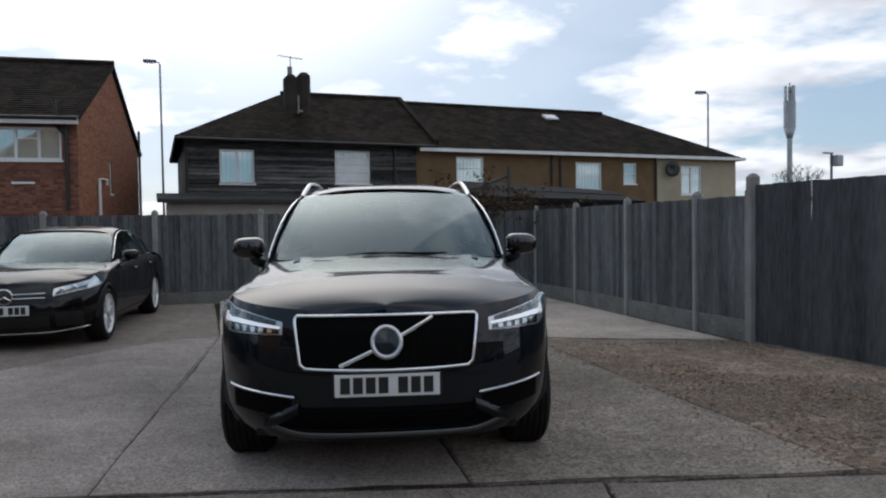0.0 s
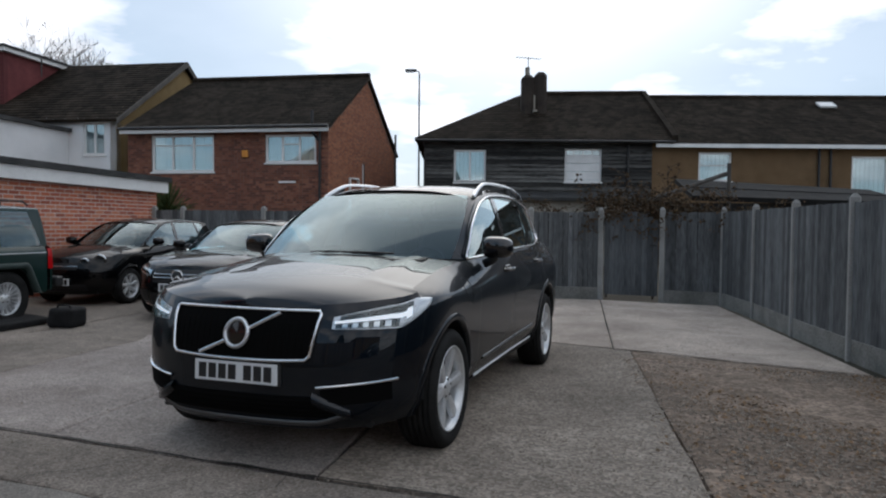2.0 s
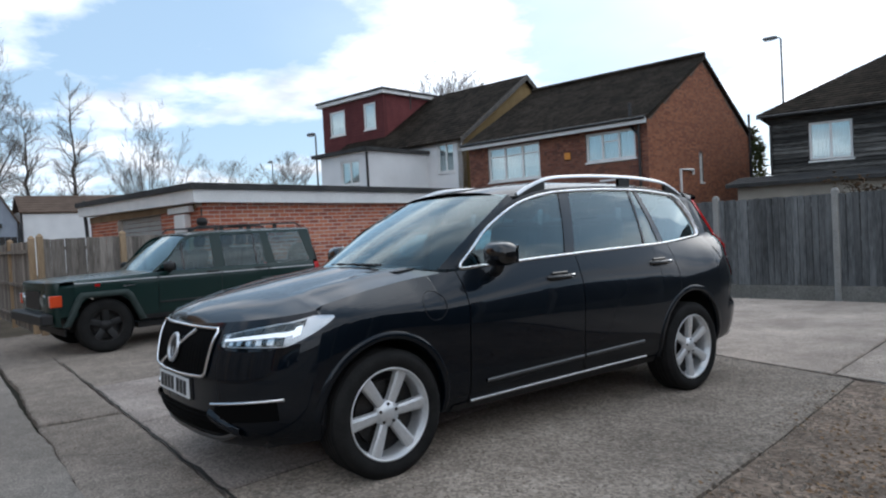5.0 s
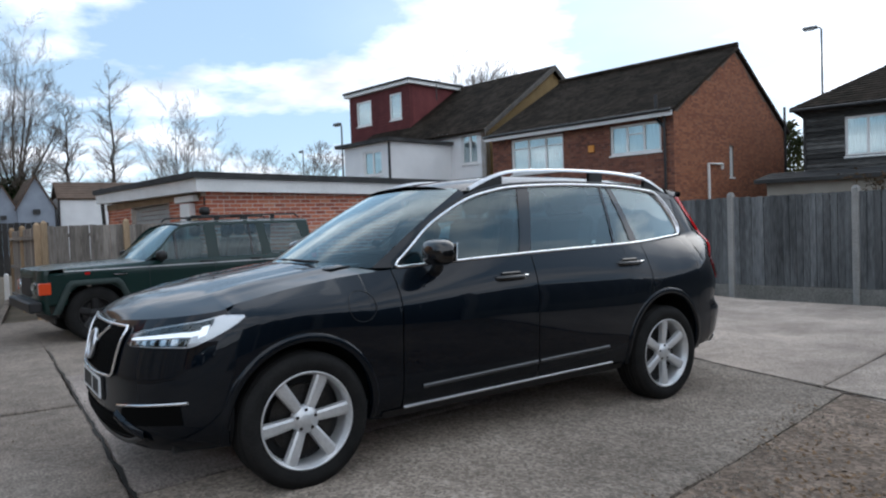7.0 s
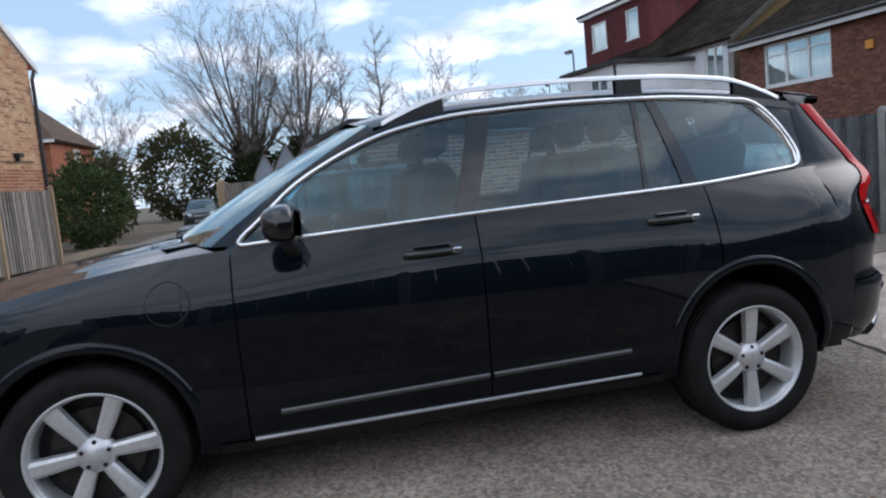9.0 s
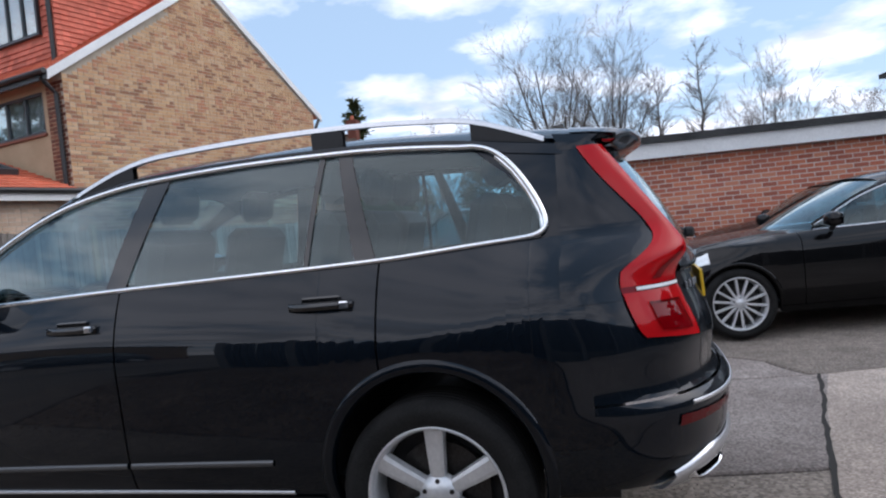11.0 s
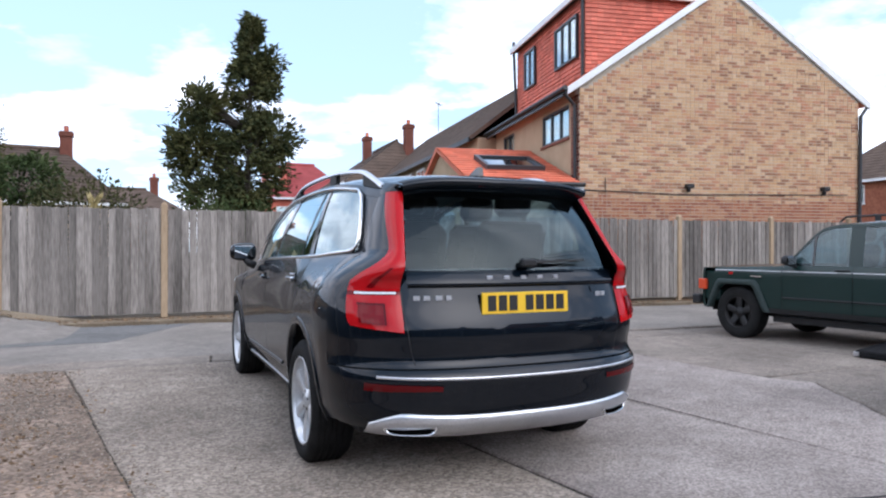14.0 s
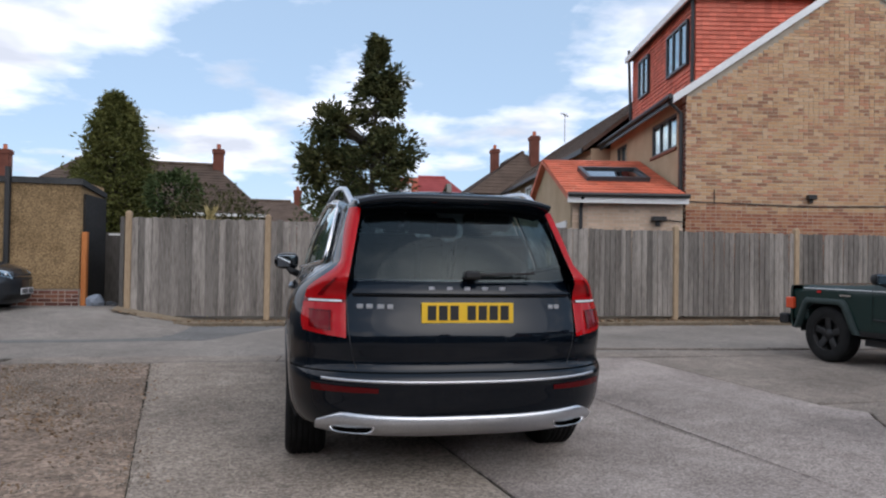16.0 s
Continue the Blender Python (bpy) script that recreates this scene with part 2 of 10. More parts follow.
def box(bm, x0, x1, y0, y1, z0, z1, bevel=0.0, m=None):
    a = Matrix.LocRotScale(((x0 + x1) / 2, (y0 + y1) / 2, (z0 + z1) / 2), None, (abs(x1 - x0), abs(y1 - y0), abs(z1 - z0)))
    vs = bmesh.ops.create_cube(bm, size=1, matrix=(m @ a) if m is not None else a)["verts"]
    if bevel:
        es = list({e for v in vs for e in v.link_edges})
        bmesh.ops.bevel(bm, geom=es, offset=bevel, segments=1, affect="EDGES")
    return bm


def boxes(*rows, bevel=0.0):
    bm = bmesh.new()
    for r in rows:
        box(bm, *r, bevel=bevel)
    return bm


def tube(bm, pts, r, n=8, cap=True, r1=None):
    """A round bar along a line of points; r1: radius at the far end."""
    pts = [Vector(p) for p in pts]
    rings = []
    for i, p in enumerate(pts):
        d = (pts[min(i + 1, len(pts) - 1)] - pts[max(i - 1, 0)]).normalized()
        u = d.orthogonal().normalized() if i == 0 else (rings_u - d * rings_u.dot(d)).normalized()
        rings_u = u
        v = d.cross(u)
        rr = r if r1 is None else r + (r1 - r) * i / (len(pts) - 1)
        rings.append([bm.verts.new(p + (u * math.cos(6.28318 * k / n) + v * math.sin(6.28318 * k / n)) * rr) for k in range(n)])
    for a, b in zip(rings, rings[1:]):
        for k in range(n):
            bm.faces.new((a[k], a[(k + 1) % n], b[(k + 1) % n], b[k]))
    if cap:
        bm.faces.new(rings[0][::-1]); bm.faces.new(rings[-1])
    return bm


def prism(bm, outline, depth, m=None):
    """An outline in local x, z pushed from y = 0 to y = depth."""
    m = m or Matrix()
    a = [bm.verts.new(m @ Vector((x, 0, z))) for x, z in outline]
    b = [bm.verts.new(m @ Vector((x, depth, z))) for x, z in outline]
    n = len(outline)
    bm.faces.new(a); bm.faces.new(b[::-1])
    for i in range(n):
        bm.faces.new((a[i], b[i], b[(i + 1) % n], a[(i + 1) % n]))
    bmesh.ops.recalc_face_normals(bm, faces=bm.faces[:])
    return bm


def curve(*pts):
    """A smooth line through (place, value) pairs."""
    xs, ys = [p[0] for p in pts], [p[1] for p in pts]
    n = len(xs)
    sl = [(ys[i + 1] - ys[i]) / (xs[i + 1] - xs[i]) for i in range(n - 1)]
    tg = [sl[0]] + [0.0 if sl[i - 1] * sl[i] <= 0 else 2 * sl[i - 1] * sl[i] / (sl[i - 1] + sl[i]) for i in range(1, n - 1)] + [sl[-1]]

    def f(x):
        x = min(max(x, xs[0]), xs[-1])
        i = 0
        while i < n - 2 and x > xs[i + 1]:
            i += 1
        h = xs[i + 1] - xs[i]
        t = (x - xs[i]) / h
        return ((2 * t ** 3 - 3 * t * t + 1) * ys[i] + (t ** 3 - 2 * t * t + t) * h * tg[i] + (3 * t * t - 2 * t ** 3) * ys[i + 1] + (t ** 3 - t * t) * h * tg[i + 1])
    return f


def sheet(bm, rows, flip=False, mirror=False):
    """Quads over rows of points; mirror: once more on the other side."""
    for side in ((1, -1) if mirror else (1,)):
        vs = [[bm.verts.new((p[0] * side, p[1], p[2])) for p in r] for r in rows]
        for a, b in zip(vs, vs[1:]):
            for i in range(len(a) - 1):
                q = (a[i], a[i + 1], b[i + 1], b[i])
                bm.faces.new(q if (side > 0) != flip else q[::-1])
    return bm


def lathe(bm, profile, n=48, m=None):
    """A profile of (radius, x) turned round the x axis."""
    m = m or Matrix()
    rings = [[bm.verts.new(m @ Vector((x, r * math.cos(6.28319 * k / n), r * math.sin(6.28319 * k / n)))) for k in range(n)] for r, x in profile]
    for a, b in zip(rings, rings[1:]):
        for k in range(n):
            bm.faces.new((a[k], b[k], b[(k + 1) % n], a[(k + 1) % n]))
    return bm


def lerp(a, b, t):
    return a + (b - a) * t


def steps(a, b, n):
    return [a + (b - a) * i / n for i in range(n + 1)]

# ---- vehicle materials ----
def paint(name, color, flake=0.35, coat=1.0, haze=0.06, ior=1.5):
    m = base_mat(name, color, 0.45, flake, coat, 0.05)
    m.node_tree.nodes["Principled BSDF"].inputs["Coat IOR"].default_value = ior
    nt = m.node_tree
    N, L, b = nt.nodes.new, nt.links.new, nt.nodes["Principled BSDF"]
    co, nz = N("ShaderNodeTexCoord"), N("ShaderNodeTexNoise")
    nz.inputs["Scale"].default_value, nz.inputs["Detail"].default_value = 2.2, 2
    L(co.outputs["Object"], nz.inputs["Vector"])
    bp = N("ShaderNodeBump")
    bp.inputs["Strength"].default_value, bp.inputs["Distance"].default_value = 0.02, 0.02
    L(nz.outputs["Fac"], bp.inputs["Height"])
    L(bp.outputs[0], b.inputs["Coat Normal"])
    dust, rng = N("ShaderNodeTexNoise"), N("ShaderNodeMapRange")
    dust.inputs["Scale"].default_value, dust.inputs["Detail"].default_value = 9, 6
    L(co.outputs["Object"], dust.inputs["Vector"])
    rng.inputs["To Min"].default_value, rng.inputs["To Max"].default_value = haze * 0.5 if haze > 0.1 else 0.0, haze
    L(dust.outputs["Fac"], rng.inputs["Value"]); L(rng.outputs[0], b.inputs["Coat Roughness"])
    return m


def glass(name, tint, least=0.13, rise=3.2):
    m = bpy.data.materials.new(name)
    m.use_nodes = True
    nt = m.node_tree
    nt.nodes.clear()
    N, L = nt.nodes.new, nt.links.new
    out, mix, tr, gl, fr = N("ShaderNodeOutputMaterial"), N("ShaderNodeMixShader"), N("ShaderNodeBsdfTransparent"), N("ShaderNodeBsdfGlossy"), N("ShaderNodeLayerWeight")
    tr.inputs[0].default_value, gl.inputs["Roughness"].default_value, fr.inputs[0].default_value = (*tint, 1), 0.02, 0.5
    gl.inputs["Color"].default_value = (0.85, 0.97, 0.98, 1)
    p5, sc = N("ShaderNodeMath"), N("ShaderNodeMath")
    p5.operation, p5.inputs[1].default_value = "POWER", rise
    sc.operation, sc.inputs[1].default_value, sc.inputs[2].default_value = "MULTIPLY_ADD", 0.99 - least, least
    L(fr.outputs["Facing"], p5.inputs[0]); L(p5.outputs[0], sc.inputs[0]); L(sc.outputs[0], mix.inputs[0]); L(tr.outputs[0], mix.inputs[1]); L(gl.outputs[0], mix.inputs[2]); L(mix.outputs[0], out.inputs[0])
    return m


def glow(name, color, strength):
    m = base_mat(name, color, 0.3)
    b = m.node_tree.nodes["Principled BSDF"]
    b.inputs["Emission Color"].default_value, b.inputs["Emission Strength"].default_value = (*color[:3], 1), strength
    return m


M["paint_grey"] = paint("paint_grey", (0.0016, 0.0045, 0.0090), 0.4, 0.74, 0.05, 1.5)
M["paint_black"] = paint("paint_black", (0.0012, 0.0013, 0.0018), 0.0, 0.66, 0.04, 1.5)
M["paint_green"] = paint("paint_green", (0.006, 0.022, 0.019), 0.0, 0.8, 0.30)
M["grille_black"] = base_mat("grille_black", (0.003, 0.003, 0.003), 0.8, 0.0, 0.0, 0.06)
M["satin_dull"] = base_mat("satin_dull", (0.13, 0.133, 0.137), 0.4, 0.8)
M["trim_black"] = worn("trim_black", (0.004, 0.004, 0.0045), (0.010, 0.010, 0.011), 8, 120, 0.55, 0.1, 0.001)
M["gloss_black"] = base_mat("gloss_black", (0.0025, 0.0025, 0.003), 0.15, 0, 0.6)
M["chrome"] = base_mat("chrome", (0.86, 0.87, 0.89), 0.16, 1.0)
M["mirror"] = base_mat("mirror", (0.42, 0.44, 0.46), 0.03, 1.0)
M["satin"] = worn("satin", (0.60, 0.61, 0.63), (0.74, 0.75, 0.77), 6, 90, 0.34, 0.05, 0.001, metal=0.9)
M["alloy"] = worn("alloy", (0.60, 0.61, 0.62), (0.74, 0.75, 0.76), 8, 60, 0.34, 0.05, 0.001, metal=0.55)
M["rubber"] = worn("rubber", (0.007, 0.007, 0.007), (0.018, 0.0175, 0.017), 10, 120, 0.8, 0.3, 0.001)
M["disc"] = worn("disc", (0.03, 0.028, 0.027), (0.065, 0.062, 0.06), 12, 90, 0.45, 0.1, 0.001, metal=0.8)
M["window"] = glass("window", (0.45, 0.68, 0.76), 0.07, 2.25)
M["screen"] = glass("screen", (0.42, 0.58, 0.65), 0.05)
M["window_dark"] = glass("window_dark", (0.50, 0.58, 0.62), 0.035)
M["lens_clear"] = glass("lens_clear", (0.92, 0.94, 0.95), 0.05)
M["lamp_red"] = base_mat("lamp_red", (0.40, 0.006, 0.008), 0.22, 0.0, 0.6, 0.0)
M["reflector_red"] = base_mat("reflector_red", (0.085, 0.001, 0.002), 0.3, 0.0, 0.6, 0.0)
M["hole"] = base_mat("hole", (0.002, 0.002, 0.002), 0.95, 0.0, 0.0, 0.0)
M["badge"] = base_mat("badge", (0.50, 0.51, 0.53), 0.3, 0.5)
M["lamp_red_dark"] = base_mat("lamp_red_dark", (0.15, 0.0, 0.002), 0.3, 0.0, 0.6, 0.0)
M["lamp_orange"] = base_mat("lamp_orange", (0.62, 0.07, 0.02), 0.15, 0.0, 1.0)
M["reflector"] = base_mat("reflector", (0.62, 0.64, 0.66), 0.18, 1.0)
M["lamp_inner"] = base_mat("lamp_inner", (0.62, 0.63, 0.66), 0.25, 0.7)
M["lamp_white"] = glow("lamp_white", (0.95, 0.97, 1.0), 0.6)
M["plate_white"] = base_mat("plate_white", (0.72, 0.73, 0.74), 0.45)
M["plate_yellow"] = base_mat("plate_yellow", (0.80, 0.50, 0.02), 0.45)
M["plate_ink"] = base_mat("plate_ink", (0.015, 0.015, 0.016), 0.5)
M["seat"] = worn("seat", (0.018, 0.018, 0.019), (0.035, 0.034, 0.033), 10, 80, 0.6, 0.2, 0.001)
M["lining"] = worn("lining", (0.26, 0.25, 0.235), (0.34, 0.33, 0.31), 10, 80, 0.8, 0.1, 0.001)

# ---- ground, yard, road ----
def turned(x, y, z, deg):
    return pose(x, y, z, 0, 0, deg)


def jag(a, b, rough, rng, n=None):
    """Points from a up to, but without, b along a broken line."""
    a, b = Vector(a), Vector(b)
    n = n or max(2, int((b - a).length / 0.12))
    side = Vector((-(b - a).y, (b - a).x)).normalized()
    out, w = [], 0.0
    for i in range(n):
        t = i / n
        w = 0.75 * w + rng.uniform(-rough, rough)
        out.append(a.lerp(b, t) + side * w * min(1, 6 * t * (1 - t) + (0 if i == 0 else 0.1)))
    return out


def slab(name, parent, outline, material, z=0.0, thick=0.10, lip=0.012, label="", kind=""):
    """A cast slab with a worn edge; outline runs counter-clockwise."""
    n = len(outline)
    bm = bmesh.new()
    top, rim, low = [], [], []
    for i, p in enumerate(outline):
        p, q, r = Vector(p), Vector(outline[i - 1]), Vector(outline[(i + 1) % n])
        d = (r - q).normalized()
        inward = Vector((-d.y, d.x))
        top.append(bm.verts.new((*(p + inward * lip * 1.3), z)))
        rim.append(bm.verts.new((*p, z - lip * 0.7)))
        low.append(bm.verts.new((*p, z - thick)))
    bm.faces.new(top)
    for i in range(n):
        j = (i + 1) % n
        bm.faces.new((rim[i], rim[j], top[j], top[i]))
        bm.faces.new((low[i], low[j], rim[j], rim[i]))
    bmesh.ops.recalc_face_normals(bm, faces=bm.faces[:])
    return part(name, bm, material, parent, label, kind=kind)


def build_ground():
    bm = bmesh.new()
    bmesh.ops.create_grid(bm, x_segments=60, y_segments=60, size=700)
    for v in bm.verts:
        v.co.z = -0.07 - 0.02 * noise.noise(v.co * 0.02)
    solid("ground", bm, M["earth"], "dark soil and rough ground between plots", kind="structure")
    road = thing("road", "worn grey asphalt lane beside the yard", "", kind="structure")
    rng = random.Random(4)
    slab("asphalt_strip", road, jag((-60, -4.75), (14, -4.55), 0.01, rng, 90) + jag((14, -4.4), (14, -0.9), 0.01, rng) + jag((14, -0.9), (4.0, -0.45), 0.015, rng) + jag((4.0, -0.45), (-4.2, -0.55), 0.015, rng) + jag((-4.2, -0.55), (-60, -0.6), 0.01, rng, 60), M["asphalt"], -0.012, 0.08)
    slab("asphalt_patch", road, jag((1.2, -4.4), (2.9, -4.4), 0.02, rng) + jag((2.9, -4.4), (12, -1.9), 0.02, rng) + jag((12, -1.5), (2.4, -2.2), 0.03, rng) + jag((2.4, -2.2), (1.2, -4.4), 0.03, rng), M["asphalt_dark"], -0.006, 0.03)
    bm = bmesh.new()
    def rise(x, y):
        e = min(1, max(0, (x - 2.9) / 1.4))
        return -0.010 + 0.26 * e * min(1, max(0, (-2.3 - y) / 1.9)) ** 1.2
    sheet(bm, [[(x, y, rise(x, y)) for x in steps(2.9, 16, 16)] for y in steps(-2.3, -6.6, 14)], True)
    part("lane_rise", bm, M["asphalt"], road)
    lift = bmesh.new()
    sheet(lift, [[(x, lerp(-5.05, -4.50 + 0.05 * math.sin(x * 7) + 0.03 * math.sin(x * 17), v), rise(x, -4.6) + 0.012 - 0.010 * v ** 4 + 0.05 * (1 - v)) for v in steps(0, 1, 8)] for x in steps(2.9, 4.35, 20)], True)
    verge = thing("verge", "narrow earth verge with leaf litter along the fence", "", kind="structure")
    part("verge_bank", lift, M["verge"], verge)
    slab("verge_edge", verge, jag((-22, -5.6), (14, -5.6), 0.0, rng, 4) + jag((14, -5.6), (14, -4.45), 0.0, rng, 2) + jag((14, -4.28), (-22, -4.45), 0.05, rng), M["verge"], 0.055, 0.16)
    yard = thing("pavement", "cracked pale concrete yard in large slabs", "", kind="structure")
    # lines of the joints: along (nearly y) and across
    def J(k, y):
        x0 = (-5.35, -3.30, -1.40, 0.56, 2.66, 4.9)[k]
        return x0 - (0.11, 0.118, 0.152, 0.168, 0.188, 0.20)[k] * (y - 0.1)
    g = 0.008
    def quad(a, b, c, d, mat, z=0.0, rough=0.002, rr=None):
        r4 = rr or (rough,) * 4
        o = jag(a, b, r4[0], rng) + jag(b, c, r4[1], rng) + jag(c, d, r4[2], rng) + jag(d, a, r4[3], rng)
        slab("concrete_slab", yard, o, M[mat], z)
    yT = lambda k: 5.38 - 0.205 * J(k, 5.2)
    for k, mat, z in ((2, "concrete", 0.004), (3, "aggregate", 0.0)):
        quad((J(k, 0.1) + g, 0.115), (J(k + 1, 0.1) - g, 0.115), (J(k + 1, yT(k + 1)) - g, yT(k + 1) - 0.012), (J(k, yT(k)) + g, yT(k) - 0.012), mat, z, rr=(0.012, 0.007, 0.006, 0.007))
    # strip broken by a long crack
    a, b = (J(1, 0.1) + g, 0.115), (J(2, 0.1) - g, 0.115)
    ck = [(-3.62, 3.10), (-3.84, 3.48), (-3.35, 4.35), (-3.10, 4.75), (-2.67, 5.45), (-2.25, 5.70)]
    crack = [p for i in range(len(ck) - 1) for p in jag(ck[i], ck[i + 1], 0.014, rng)] + [Vector(ck[-1])]
    low = jag(a, b, 0.007, rng) + jag(b, (J(2, 5.70) - g, 5.70), 0.002, rng)
    slab("concrete_slab", yard, low + [p + Vector((0.012, -0.012)) for p in crack[::-1]] + jag(ck[0], a, 0.002, rng), M["concrete"], 0.0)
    slab("concrete_slab", yard, [p + Vector((-0.012, 0.012)) for p in crack] + jag((J(2, 5.72) - g, 5.75), (-3.4, 9.6), 0.004, rng) + jag((-3.4, 9.6), (-5.9, 9.2), 0.003, rng) + jag((-5.9, 9.2), (-5.3, 3.0), 0.004, rng) + jag((-5.3, 3.0), ck[0], 0.006, rng), M["concrete_dirty"], -0.008)
    quad((-9.3, 0.05), (J(1, 0.1) - g, 0.115), (-3.64, 3.06), (-9.3, 2.96), "concrete_dirty", -0.004, 0.005)
    quad((-9.3, 3.0), (-5.34, 3.0), (-5.95, 9.2), (-9.3, 8.9), "concrete_dirty", -0.006, 0.004)
    # behind the cross joint, up to the fences
    quad((J(2, 5.75) + g, 5.74), (1.52, 5.10), (0.62, 10.5), (-3.36, 9.85), "concrete_sunlit", 0.002, rr=(0.006, 0.003, 0.002, 0.004))
    quad((1.54, 5.08), (4.05, 4.56), (2.75, 10.4), (0.64, 10.5), "concrete_sunlit", 0.0, rr=(0.006, 0.002, 0.002, 0.003))
    # strewn strip under the fence side
    slab("gravel_bed", yard, jag((J(4, 0.1) + g, 0.12), (5.6, 0.0), 0.02, rng) + jag((5.6, 0.0), (4.15, 4.5), 0.004, rng) + jag((4.05, 4.53), (J(4, yT(4)) + g, yT(4) - 0.012), 0.006, rng) + jag((J(4, yT(4)) + g, yT(4) - 0.02), (J(4, 0.1) + g, 0.12), 0.003, rng), M["gravel"], -0.006)
    # front apron
    for xa, xb, z in ((-9.2, -4.6, -0.006), (-4.58, -1.95, 0.0), (-1.93, 1.20, -0.003), (1.206, 4.3, -0.008)):
        quad((xa + g, -0.50 + rng.uniform(-0.02, 0.02)), (xb - g, -0.50), (xb - g + 0.05, 0.09), (xa + g + 0.05, 0.09), "concrete_dirty", z, rr=(0.012, 0.006, 0.008, 0.006))
    # hairline cracks in the apron
    for pts in (((-1.99, -0.37), (-1.7, -0.15), (-1.35, 0.08)), ((-2.5, -0.5), (-2.1, -0.2), (-1.95, 0.05)), ((0.25, -0.45), (0.45, -0.1), (0.40, 0.09)), ((-0.9, -0.5), (-0.62, -0.2), (-0.5, 0.05))):
        bm = bmesh.new()
        ln = [p for i in range(len(pts) - 1) for p in jag(pts[i], pts[i + 1], 0.02, rng)] + [Vector(pts[-1])]
        sheet_pts = [[(p.x - 0.004 * rng.uniform(0.3, 1), p.y, 0.0055), (p.x + 0.004 * rng.uniform(0.3, 1), p.y, 0.0055)] for p in ln]
        vs = [[bm.verts.new(q) for q in r] for r in sheet_pts]
        for p, q in zip(vs, vs[1:]):
            bm.faces.new((p[0], p[1], q[1], q[0]))
        part("crack", bm, M["crack"], yard)
    # wide broken crack along the cross joint
    pts = ((J(2, 5.75), 5.745), (1.53, 5.09), (4.05, 4.545))
    ln = [p for i in range(2) for p in jag(pts[i], pts[i + 1], 0.018, rng)] + [Vector(pts[-1])]
    bm = bmesh.new()
    vs = [[bm.verts.new((p.x, p.y - rng.uniform(0.006, 0.020), 0.0065)), bm.verts.new((p.x, p.y + rng.uniform(0.006, 0.020), 0.0065))] for p in ln]
    for p, q in zip(vs, vs[1:]):
        bm.faces.new((p[0], q[0], q[1], p[1]))
    part("crack", bm, M["crack"], yard)
    # the same along the front of the slabs
    for xa, xb, wide in ((-5.2, -1.4, 0.013), (-1.4, 0.56, 0.018), (0.56, 4.25, 0.012)):
        ln = jag((xa, 0.103), (xb, 0.103), 0.012, rng) + [Vector((xb, 0.103))]
        bm = bmesh.new()
        vs = [[bm.verts.new((p.x, p.y - wide * rng.uniform(0.3, 1.0), 0.0065)), bm.verts.new((p.x, p.y + wide * rng.uniform(0.3, 1.0), 0.0065))] for p in ln]
        for p, q in zip(vs, vs[1:]):
            bm.faces.new((p[0], q[0], q[1], p[1]))
        part("crack", bm, M["crack"], yard)
    # dirt and moss in the open joints
    bm = bmesh.new()
    edge = [(-9.2, -0.55), (5.5, -0.55), (5.6, 0.0), (4.2, 4.5), (2.75, 10.4), (0.6, 10.6), (-3.4, 9.95), (-9.0, 9.05)]
    prism(bm, edge, 0.05, Matrix.Translation((0, 0, -0.066)) @ Matrix.Rotation(radians(-90), 4, "X"))
    part("joint_dirt", bm, M["joint"], yard)
    # kerb between the yard and the lane
    kerb = thing("kerb", "low worn concrete kerb along the lane", "", kind="structure")
    x = -15.6
    while x < -2.6:
        n = x + rng.uniform(0.86, 0.94)
        ya, yb = (lerp(-0.02, -0.52, (q + 15.6) / 9.1) if q < -6.5 else lerp(-0.52, -0.87, (q + 6.5) / 3.9) for q in (x, n - 0.02))
        bm = bmesh.new()
        box(bm, 0, math.hypot(n - x - 0.02, yb - ya), -0.06, 0.06, -0.08, 0.016 + rng.uniform(-0.006, 0.006), 0.012)
        part("kerb_stone", bm, M["concrete_dirty"], kerb).matrix_local = turned(x, ya, 0, math.degrees(math.atan2(yb - ya, n - x)))
        x = n
    # the yard falls a little towards the back
    def sink(me):
        for v in me.vertices:
            a = min(1, max(0, (v.co.y - 0.6) / 3.0))
            b = min(1, max(0, (v.co.x + 3.2) / 1.2))
            v.co.z -= 0.05 * a * a * (3 - 2 * a) * b * b * (3 - 2 * b)
    for ob in yard.children:
        if ob.name.split(".")[0] != "joint_dirt":
            sink(ob.data)
